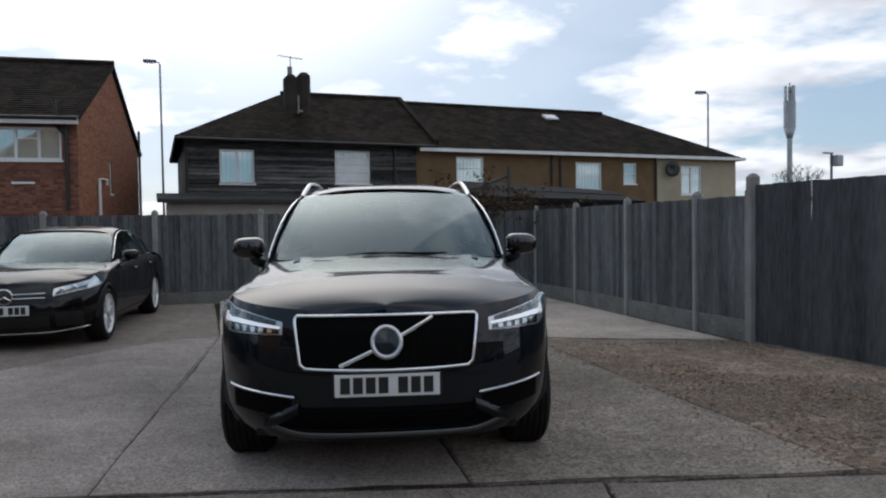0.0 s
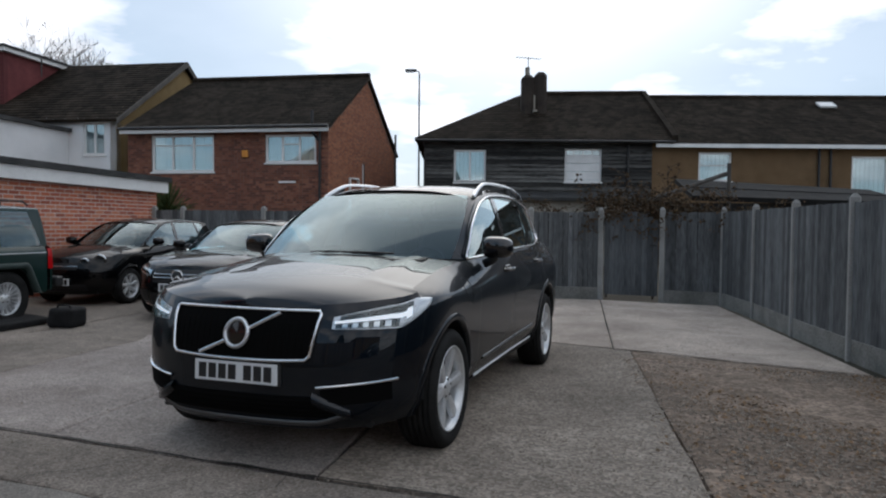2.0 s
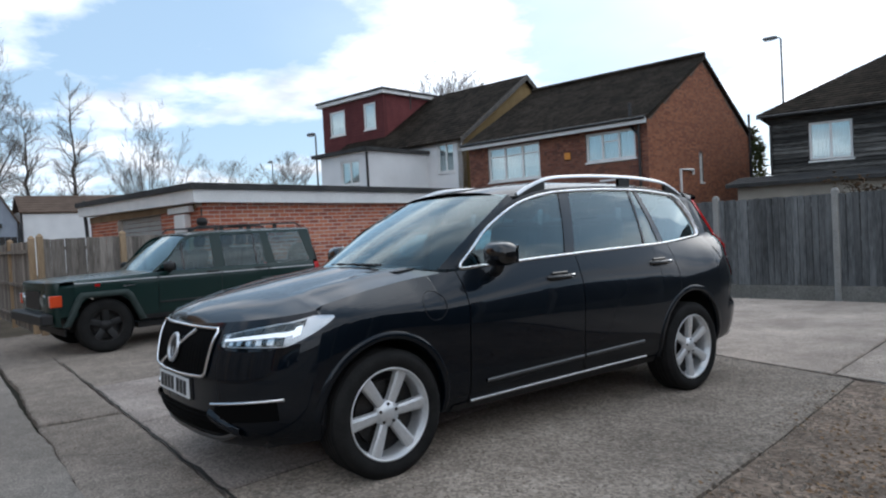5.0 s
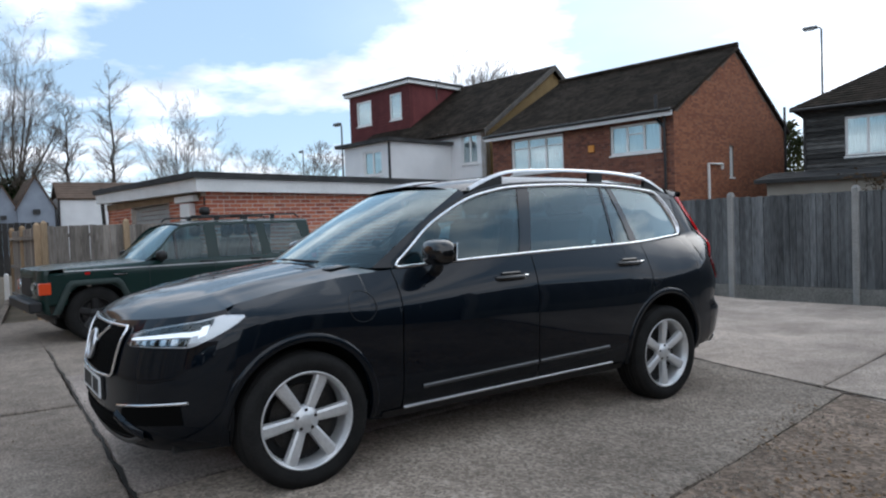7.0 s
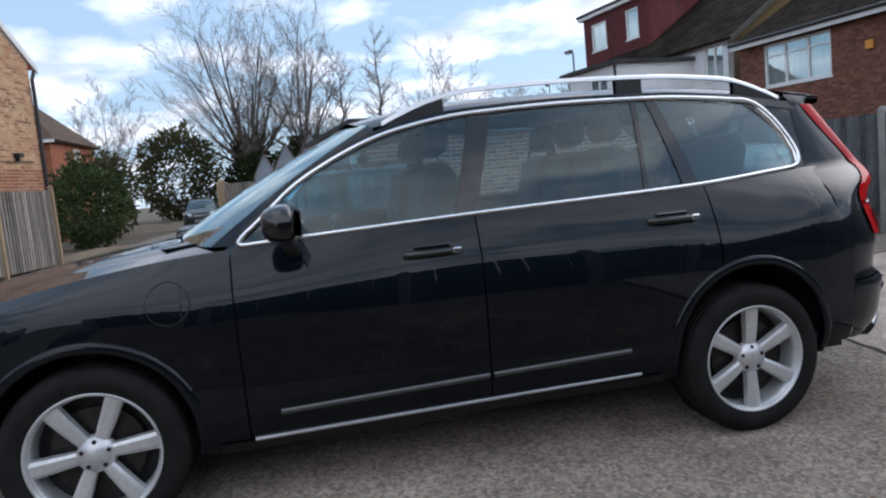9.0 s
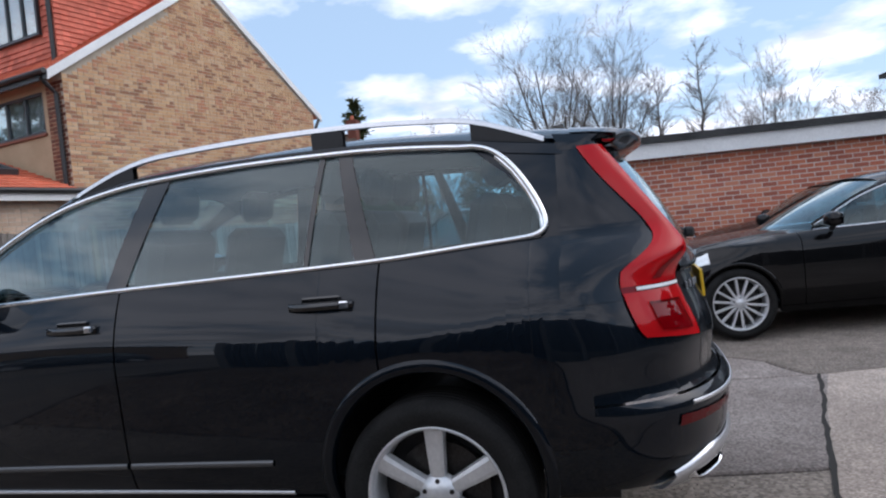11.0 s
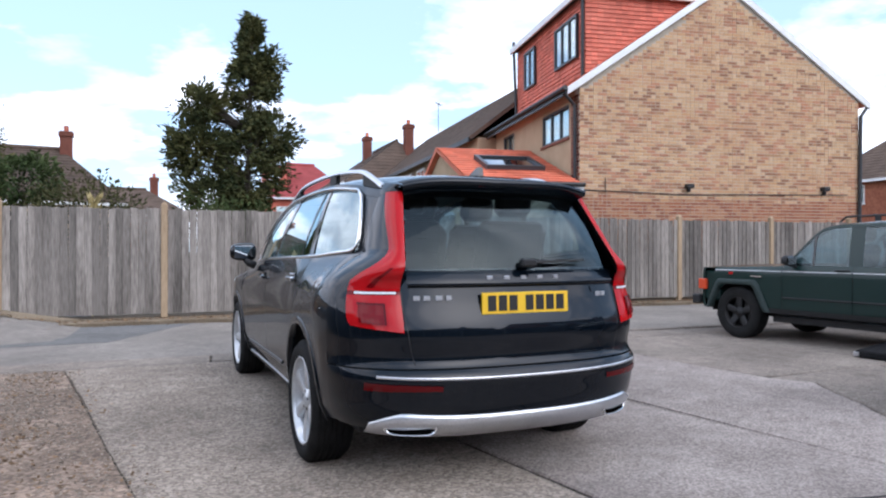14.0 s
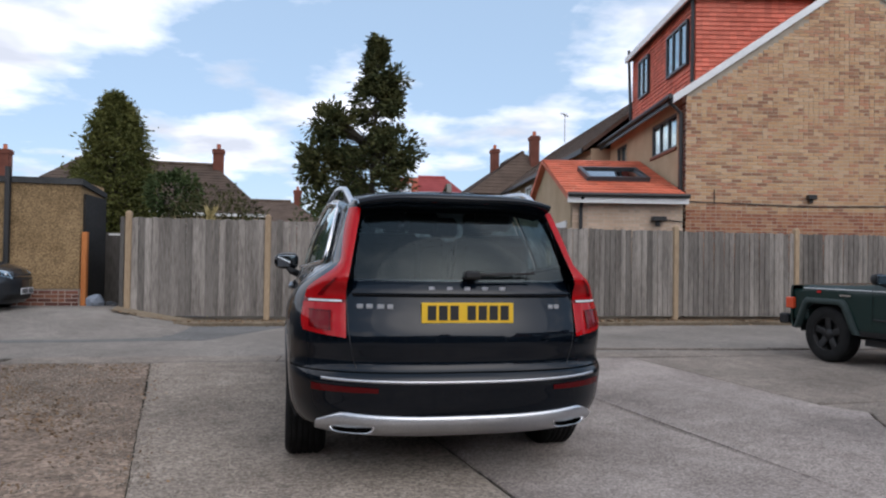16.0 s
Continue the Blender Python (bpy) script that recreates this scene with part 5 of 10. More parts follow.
    rw = sub("roof_window", e, Matrix.Translation((0.98, 0.95, ez + 0.37)) @ Matrix.Rotation(sl, 4, "X"), "grey-framed roof window reflecting the sky")
    part("roof_window_frame", boxes((0, 1.45, 0, 0.09, 0.02, 0.14), (0, 1.45, 1.15, 1.24, 0.02, 0.14), (0, 0.09, 0.09, 1.15, 0.02, 0.14), (1.36, 1.45, 0.09, 1.15, 0.02, 0.14)), M["frame_grey"], rw)
    part("roof_window_pane", boxes((0.09, 1.36, 0.09, 1.15, 0.07, 0.09)), M["sky_pane"], rw)
    add_window(e, Matrix.Translation((x0 - 0.03, 2.7, 1.15)) @ Matrix.Rotation(radians(-90), 4, "Z"), 1.9, 0.85, 4, mat="frame_grey", deep=0.02)
    part("lintel", boxes((x0 - 0.03, x0 - 0.002, 0.6, 2.9, 2.03, 2.18)), M["white_paint"], e, "white lintel over a window")
    bm = boxes((2.15, 2.45, -0.18, -0.02, 2.16, 2.26), (2.25, 2.33, -0.10, -0.02, 2.05, 2.16), bevel=0.01)
    part("flood_light", bm, M["pipe_black"], e)
    bm = bmesh.new()
    tube(bm, [(2.45, -0.04, 2.2), (2.85, -0.04, 2.15)], 0.012, 5)
    part("cable", bm, M["pipe_black"], e)


def garage():
    g = thing("garage", "low red brick garage with a felt roof and white fascia", "garage", turned(-8.39, 2.91, 0, 96.5))
    L, D, Z = 6.4, 6.5, 2.12
    part("side_wall", boxes((0, L, 0, 0.22, 0, Z)), M["mortar"], g)
    lay_bricks(g, Matrix(), 0, L, 0.02, Z + 0.05, "brick_red", near=lambda x, z: 0.6 < x < 5.4 and z > 0.95, seed=21, proud=0.003)
    # front, round the corner, with two openings
    fr = Matrix.Translation((0, 0, 0)) @ Matrix(((0, 1, 0, 0), (1, 0, 0, 0), (0, 0, 1, 0), (0, 0, 0, 1)))
    holes = [(1.95, 4.55, 0, 2.02)]
    bm = pierced(0.22, D, 0, Z, holes, 0.22)
    bm.transform(fr)
    bmesh.ops.recalc_face_normals(bm, faces=bm.faces[:])
    part("front_wall", bm, M["mortar"], g)
    lay_bricks(g, Matrix.Translation((0, D, 0)) @ Matrix.Rotation(radians(-90), 4, "Z"), 0, D, 0.02, Z, "brick_red", holes=[(D - 4.55, D - 1.95, 0, 2.02)], seed=22)
    part("back_wall", boxes((L - 0.22, L, 0.22, D, 0, Z), (0.22, L - 0.22, D - 0.22, D, 0, Z)), M["brick_red"], g)
    d = sub("roller_door", g, label="pale ribbed roller door")
    for k in range(20):
        part("slat", boxes((0.10, 0.13, 1.95, 4.55, 0.02 + 0.1 * k, 0.112 + 0.1 * k), bevel=0.008), M["shutter"], d)
    part("lintel", boxes((-0.03, 0.05, 0.25, D, 2.03, 2.18)), M["timber"], g, "brown timber lintel")
    # roof with a slight fall
    def rz(x, y):
        return 2.43 + 0.012 * y - 0.012 * x
    for lo, hi, out, mat, nm in ((-0.30, -0.06, 0.18, "white_paint", "white_fascia"), (-0.06, 0.05, 0.24, "roof_felt", "felt_roof")):
        bm = bmesh.new()
        cs = [(-out - 0.05, -out), (L + out, -out), (L + out, D + out), (-out - 0.05, D + out)]
        a = [bm.verts.new((x, y, rz(x, y) + lo)) for x, y in cs]
        b = [bm.verts.new((x, y, rz(x, y) + hi)) for x, y in cs]
        bm.faces.new(a[::-1]); bm.faces.new(b)
        for i in range(4):
            bm.faces.new((a[i], a[(i + 1) % 4], b[(i + 1) % 4], b[i]))
        part(nm, bm, M[mat], g)
    m = sub("meter_box", g, label="white electrical boxes on the garage corner")
    part("box_top", boxes((-0.13, -0.01, 0.32, 1.30, 1.98, 2.10), bevel=0.01), M["white_paint"], m)
    part("box_low", boxes((-0.14, -0.01, 0.50, 0.98, 1.50, 1.95), bevel=0.01), M["white_paint"], m)
    pipe(g, [(-0.12, D + 0.05, 2.6), (-0.16, D - 0.1, 2.3), (-0.1, D - 0.1, 1.0)], 0.045)
    bm = bmesh.new()
    lathe(bm, [(0.0, 0.10), (0.05, 0.09), (0.09, 0.05), (0.10, 0.0), (0.08, -0.06), (0.0, -0.08)], 14, Matrix.Translation((-0.12, -0.22, 1.78)) @ Matrix.Rotation(radians(90), 4, "Y"))
    tube(bm, [(-0.02, -0.02, 2.0), (-0.12, -0.22, 2.02), (-0.12, -0.22, 1.88)], 0.014, 6)
    part("wall_lantern", bm, M["trim_black"], g, smooth=True)


def white_house():
    h = thing("house", "white rendered house with a dark red tile-hung dormer", "house", turned(-18.95, 12.73, 0, 11))
    fr = [(-1.64, -0.5, 3.45, 4.42)]
    part("front_wall", pierced(-2.9, 0, 0, 4.70, fr, 0.25), M["render_white"], h)
    part("side_wall", boxes((-0.25, 0, 0.25, 3.4, 0, 4.70), (-2.9, -2.65, 0.25, 3.4, 0, 4.7)), M["render_white"], h)
    add_window(h, Matrix.Translation((-1.64, 0, 3.45)), 1.14, 0.97, 2)
    part("flat_roof", boxes((-3.3, 0.15, -0.2, 3.6, 4.70, 4.84)), M["roof_felt"], h)
    pipe(h, [(0.03, -0.05, 4.65), (0.03, -0.05, 0.5)], 0.05)
    w2 = [(0.60, 1.50, 3.85, 5.05)]
    part("main_wall", moved(pierced(-6.2, 1.95, 0, 5.2, w2, 0.25), Matrix.Translation((0, 3.4, 0))), M["render_white"], h)
    add_window(h, Matrix.Translation((0.60, 3.4, 3.85)), 0.9, 1.2, 2)
    D = 9.0
    bm = bmesh.new()
    m90 = Matrix(((0, 1, 0, 1.70), (1, 0, 0, 3.4), (0, 0, 1, 0), (0, 0, 0, 1)))
    prism(bm, [(0, 0), (D, 0), (D, 5.2), (D / 2, 8.1), (0, 5.2)], 0.25, m90)
    part("gable_wall", bm, M["render_ochre"], h)
    part("back_wall", boxes((-6.2, 1.7, 3.4 + D - 0.25, 3.4 + D, 0, 5.2), (-6.2, -5.95, 3.65, 3.4 + D, 0, 5.2)), M["render_white"], h)
    roof_slope(h, (-6.4, 3.1, 5.1), (2.15, 3.1, 5.1), (2.15, 3.4 + D / 2, 8.25), (-6.4, 3.4 + D / 2, 8.25), "roof_dark", 0.24, tile=0.26)
    roof_slope(h, (2.15, 3.7 + D, 5.1), (-6.4, 3.7 + D, 5.1), (-6.4, 3.4 + D / 2, 8.25), (2.15, 3.4 + D / 2, 8.25), "roof_dark", 0.3)
    for s in (0, 1):
        bm = bmesh.new()
        m = Matrix(((0, 1, 0, 2.16), (1, 0, 0, 0), (0, 0, 1, 0), (0, 0, 0, 1)))
        y0 = 3.1 if s == 0 else 3.7 + D
        prism(bm, [(y0, 4.92), (y0, 5.12), (3.4 + D / 2, 8.27), (3.4 + D / 2, 8.03)], 0.04, m)
        part("barge_board", bm, M["dark_wood"], h)
    dm = sub("dormer", h, Matrix.Translation((-3.65, 4.45, 0)), "dark red tile-hung flat-roofed dormer")
    dw = [(-4.0, -2.85, 6.5, 7.72), (-1.42, -0.58, 6.5, 7.75)]
    part("dormer_wall", pierced(-4.6, 0, 5.75, 8.05, dw, 0.2), M["tile_dark_red"], dm)
    for xa in (-0.2, -4.6):
        part("dormer_cheek", boxes((xa, xa + 0.2, 0.2, 4.2, 5.75, 8.05)), M["tile_dark_red"], dm)
    z = 5.78
    while z < 7.98:
        for a, b in ((-4.6, -4.0), (-2.85, -1.42), (-0.58, 0)) if 6.42 < z < 7.74 else ((-4.6, 0),):
            part("tile_course", boxes((a, b, -0.022, -0.003, z, z + 0.02)), M["tile_dark_red"], dm)
        z += 0.14
    part("dormer_roof", boxes((-4.85, 0.25, -0.25, 4.4, 8.20, 8.30)), M["roof_felt"], dm)
    part("white_fascia", boxes((-4.8, 0.2, -0.2, 4.35, 8.05, 8.20)), M["white_paint"], dm)
    for a, b, c, d in dw:
        add_window(h, Matrix.Translation((a - 3.65, 4.45, c)), b - a, d - c, 1, deep=0.06)
    pipe(h, [(-2.6, 5.2, 7.2), (-2.6, 5.2, 7.9)], 0.025, "pipe_black", "vent_pipe")


def far_houses():
    # hipped brick house across the lane
    def hipped(name, label, m, w, d, e, r, wall, roof, wins, chim=(), hip=2.5, side_wins=()):
        h = thing(name, label, "house", m)
        part("front_wall", pierced(0, w, 0, e, [q[:4] for q in wins], 0.25), M[wall], h)
        part("side_wall", boxes((0, 0.25, 0.25, d, 0, e), (w - 0.25, w, 0.25, d, 0, e), (0.25, w - 0.25, d - 0.25, d, 0, e)), M[wall], h)
        o = 0.35
        roof_slope(h, (-o, -o, e), (w + o, -o, e), (w - hip, d / 2, r), (hip, d / 2, r), roof, 0.3)
        roof_slope(h, (w + o, -o, e), (w + o, d + o, e), (w - hip, d / 2, r), (w - hip, d / 2, r), roof, 0.3)
        roof_slope(h, (-o, d + o, e), (-o, -o, e), (hip, d / 2, r), (hip, d / 2, r), roof, 0.3)
        roof_slope(h, (w + o, d + o, e), (-o, d + o, e), (hip, d / 2, r), (w - hip, d / 2, r), roof, 0.4)
        ridge_tiles(h, (hip, d / 2, r + 0.02), (w - hip, d / 2, r + 0.02), roof)
        part("fascia", boxes((-o, w + o, -o - 0.02, -o + 0.01, e - 0.14, e + 0.0)), M["white_paint"], h)
        for a, b, c, dd in wins:
            add_window(h, Matrix.Translation((a, 0, c)), b - a, dd - c, 2, deep=0.06)
        for a, b, c, dd in side_wins:
            add_window(h, Matrix.Translation((w + 0.03, a, c)) @ Matrix.Rotation(radians(90), 4, "Z"), b - a, dd - c, 2, deep=0.02)
        for x, y in chim:
            chimney(h, x, y, r - 1.2, r + 0.9, 0.56, 0.5, "brick_soot_red", 1)
        return h
    hipped("house", "red brick house with a brown hipped roof across the lane", FAR_HOUSE, 10.0, 7.0, 5.0, 7.9, "brick_mid", "roof_brown", [(1.4, 2.8, 3.75, 4.75), (4.7, 6.1, 3.75, 4.75), (6.8, 7.7, 3.75, 4.75), (4.7, 6.1, 1.0, 2.2), (6.8, 7.7, 1.0, 2.2)], [(7.6, 3.4)], 2.5, [(3.4, 4.3, 3.75, 4.75)])
    hipped("house", "low brown-roofed house behind the fence and trees", turned(15.4, -26.5, 0, 184), 12, 8, 3.4, 6.25, "render_buff", "roof_brown", [(2, 3.4, 1.6, 2.9), (8, 9.4, 1.6, 2.9)], [(9.7, 3.8)])
    hipped("house", "low brown-roofed house far behind the fence", turned(8.0, -41.0, 0, 180), 8, 8, 3.6, 5.5, "brick_mid", "roof_brown", [(2, 3.4, 1.6, 2.9)], [(6, 4)])
    hipped("house", "low brown-roofed house behind a pebbledashed shed", turned(26.5, -29.0, 0, 180), 10, 8, 3.4, 6.0, "brick_mid", "roof_brown", [(2, 3.4, 1.6, 2.9)], [(9.2, 3.6)])
    h = hipped("house", "house with a dark pink tiled roof behind the conifer", turned(-4.6, -40.5, 0, 176), 6.5, 7, 4.9, 7.6, "tile_hung", "roof_pink", [(1.2, 2.6, 3.2, 4.3), (3.6, 5.0, 3.2, 4.3)], [], 2.2)
    dm = sub("dormer", h)
    part("dormer_body", boxes((0.4, 2.0, 0.6, 3.0, 5.2, 7.2)), M["tile_hung"], dm)
    add_window(h, Matrix.Translation((0.6, 0.55, 5.7)), 0.9, 1.1, 1, deep=0.02, sill=False)
    # brick house beyond the terrace
    hipped("house", "red brick house with a brown roof beyond the terrace", turned(-8.3, -39.5, 0, 88), 10.5, 7.0, 5.0, 7.8, "brick_mid", "roof_brown", [(1.0, 2.2, 3.5, 4.6), (3.6, 4.8, 3.5, 4.6), (6.2, 7.2, 3.5, 4.6), (8.6, 9.6, 3.5, 4.6)], [(8.7, 4.0), (3.5, 2.8)])
    # pebbledashed shed beside the lane
    s = thing("outbuilding", "pebbledashed outbuilding on a brick plinth with a black downpipe", "outbuilding", turned(5.28, -5.9, 0.23, 0) @ Matrix.Diagonal((1.067, 1.0, 1.0, 1.0)))
    w, d = 7.0, 1.5
    part("plinth", boxes((0.0, w, -d, 0.0, -0.25, 0.34)), M["mortar"], s)
    lay_bricks(s, Matrix.Translation((w, 0, 0)) @ Matrix.Rotation(radians(180), 4, "Z"), 0, w, -0.06, 0.33, "brick_dark", seed=31)
    part("wall", boxes((0.0, w, -d, 0.03, 0.34, 2.45)), M["pebbledash"], s)
    roof_slope(s, (w + 0.1, 0.07, 2.50), (-0.05, 0.07, 2.46), (-0.05, -d - 0.05, 2.33), (w + 0.1, -d - 0.05, 2.37), "roof_felt", 2.0, step=0.006)
    pipe(s, [(1.18, 0.09, 2.66), (1.18, 0.09, 0.1)], 0.055)
    part("door_post", boxes((-0.12, -0.03, -0.12, 0.02, -0.10, 1.45), bevel=0.008), M["orange_post"], s, "orange-brown timber post")
    part("side_cladding", boxes((-0.05, -0.005, -d, -0.14, 0.0, 2.2)), M["black_board"], s)
    # dark passage between the fence and the outbuilding
    p = thing("side_gate", "dark timber gate frame closing a passage full of clutter", "gate")
    part("gate_post", boxes((4.24, 4.31, -5.05, -4.95, 0, 1.95)), M["dark_wood"], p)
    part("gate_board", boxes((4.22, 4.26, -8.0, -5.06, 0, 1.92)), M["dark_wood"], p)
    part("gate_back", boxes((4.22, 5.6, -8.1, -8.02, 0, 1.75)), M["dark_wood"], p)
    part("top_rail", boxes((4.27, 5.1, -7.2, -7.16, 1.66, 1.70)), M["white_paint"], p)
    rng = random.Random(8)
    for k, mt in enumerate(("black", "black", "black", "blue_grey", "black")):
        bm = bmesh.new()
        bmesh.ops.create_icosphere(bm, subdivisions=2, radius=rng.uniform(0.12, 0.2))
        for v in bm.verts:
            v.co = v.co * (1 + 0.25 * noise.noise(v.co * 6 + Vector((k * 3.0, 0, 0))))
            v.co.z = max(v.co.z, -0.10) * 0.9
        solid("rubbish_bag", bm, M[mt], "crumpled bag among clutter in the dark passage", "bag", m=pose(4.65 + 0.11 * k, -5.9 - 0.2 * (k % 3), 0.06 + 0.10 + (0.0 if k < 3 else 0.16)))


def barns():
    for k, (x, y, w, q) in enumerate(((-45.8, 2.33, 0.64, 1.12), (-45.9, 0.55, 0.56, 1.0), (-46.0, -0.95, 0.50, 0.88))):
        b = thing("barn", "small blue-grey gabled shed in a row", "shed", turned(x, y, 0, 93) @ Matrix.Diagonal((w, 0.9, q, 1.0)), group="row of gabled sheds")
        bm = bmesh.new()
        prism(bm, [(-1.6, 0), (1.6, 0), (1.6, 3.1), (0, 4.75), (-1.6, 3.1)], 7.0, Matrix.Rotation(0, 4, "Z"))
        part("wall", bm, M["blue_grey"], b)
        roof_slope(b, (-1.8, -0.15, 2.95), (-1.8, 7.1, 2.95), (0, 7.1, 4.86), (0, -0.15, 4.86), "roof_brown", 0.4)
        roof_slope(b, (1.8, 7.1, 2.95), (1.8, -0.15, 2.95), (0, -0.15, 4.86), (0, 7.1, 4.86), "roof_brown", 0.4)
        part("wall_lamp", boxes((-0.3, 0.3, -0.25, -0.01, 2.7, 2.95)), M["black"], b)
        pipe(b, [(1.66, -0.05, 3.0), (1.66, -0.05, 0.2)], 0.06)
    # long pale shed next to them
    b = thing("shed", "long pale rendered shed with a dark roof beside gabled sheds", "shed")
    part("wall", boxes((-51.0, -46.0, 3.55, 12.0, 0, 4.05)), M["render_white"], b)
    roof_slope(b, (-45.85, 3.5, 3.98), (-45.85, 12.1, 3.98), (-48.5, 12.1, 5.2), (-48.5, 3.5, 5.2), "roof_brown", 0.4)
    roof_slope(b, (-51.15, 12.1, 3.98), (-51.15, 3.5, 3.98), (-48.5, 3.5, 5.2), (-48.5, 12.1, 5.2), "roof_brown", 0.4)
    pipe(b, [(-45.9, 3.6, 3.9), (-45.9, 3.6, 0.1)], 0.06)
    # dark boarded gate across the lane
    b = thing("board_gate", "dark boarded gate closing the far end of the lane", "gate")
    for k in range(9):
        part("board", boxes((-29.03, -29.0, -0.07 + 0.21 * k, 0.13 + 0.21 * k, -0.09, 2.12 - 0.01 * (k % 3)), bevel=0.004), M["black_board"], b)
    for z in (0.5, 1.7):
        part("ledge", boxes((-29.10, -29.03, -0.05, 1.80, z - 0.06, z + 0.06)), M["black_board"], b)


M["mortar_dark"] = worn("mortar_dark", (0.13, 0.10, 0.085), (0.20, 0.165, 0.14), 4, 80, 0.95, 0.3)
M["mortar_buff"] = worn("mortar_buff", (0.44, 0.38, 0.30), (0.60, 0.53, 0.43), 4, 80, 0.95, 0.3)
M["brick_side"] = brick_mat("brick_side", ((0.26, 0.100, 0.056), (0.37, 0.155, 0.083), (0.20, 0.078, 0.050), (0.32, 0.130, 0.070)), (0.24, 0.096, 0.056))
M["brick_low"] = brick_mat("brick_low", ((0.36, 0.150, 0.085), (0.44, 0.230, 0.130), (0.27, 0.110, 0.070), (0.46, 0.270, 0.160)), (0.33, 0.135, 0.080))
M["brick_pale"] = worn("brick_pale", (0.50, 0.36, 0.26), (0.62, 0.48, 0.37), 2, 50, 0.85, 0.3, vary=0.12)
M["brick_mid"] = worn("brick_mid", (0.24, 0.085, 0.05), (0.36, 0.14, 0.08), 2, 8, 0.85, 0.3, vary=0.1)
M["brick_soot"] = worn("brick_soot", (0.03, 0.025, 0.022), (0.075, 0.06, 0.05), 2, 30, 0.9, 0.3)
M["brick_soot_red"] = worn("brick_soot_red", (0.15, 0.055, 0.04), (0.25, 0.095, 0.065), 2, 30, 0.9, 0.3)
M["render_buff"] = worn("render_buff", (0.40, 0.30, 0.19), (0.52, 0.40, 0.27), 1.5, 60, 0.9, 0.3)
M["render_grey"] = worn("render_grey", (0.32, 0.29, 0.25), (0.44, 0.41, 0.36), 1.5, 60, 0.9, 0.3)
M["render_ochre"] = worn("render_ochre", (0.26, 0.18, 0.08), (0.36, 0.26, 0.13), 1.5, 60, 0.9, 0.3)
M["roof_pink"] = worn("roof_pink", (0.26, 0.05, 0.05), (0.36, 0.08, 0.075), 1.5, 30, 0.8, 0.4, 0.006, vary=0.1)
M["orange_post"] = worn("orange_post", (0.42, 0.14, 0.04), (0.58, 0.22, 0.07), 3, 40, 0.7, 0.2, tall=(1, 1, 0.15))
M["mast_box"] = worn("mast_box", (0.30, 0.34, 0.40), (0.42, 0.46, 0.52), 2, 30, 0.6, 0.1)
M["felt_dark"] = worn("felt_dark", (0.010, 0.010, 0.010), (0.026, 0.025, 0.024), 3, 40, 0.95, 0.4)
M["sky_pane"] = base_mat("sky_pane", (0.02, 0.022, 0.025), 0.06, 0, 1.0)
GROWN = Matrix.Translation((-0.088, -0.44, -0.068)) @ Matrix.Scale(1.055, 4)      # the end house and its row stand a little larger
FAR_HOUSE = turned(-33.2, -20.3, 0, 90)
house_a(); house_b(); house_c(); garage(); white_house(); far_houses(); barns()

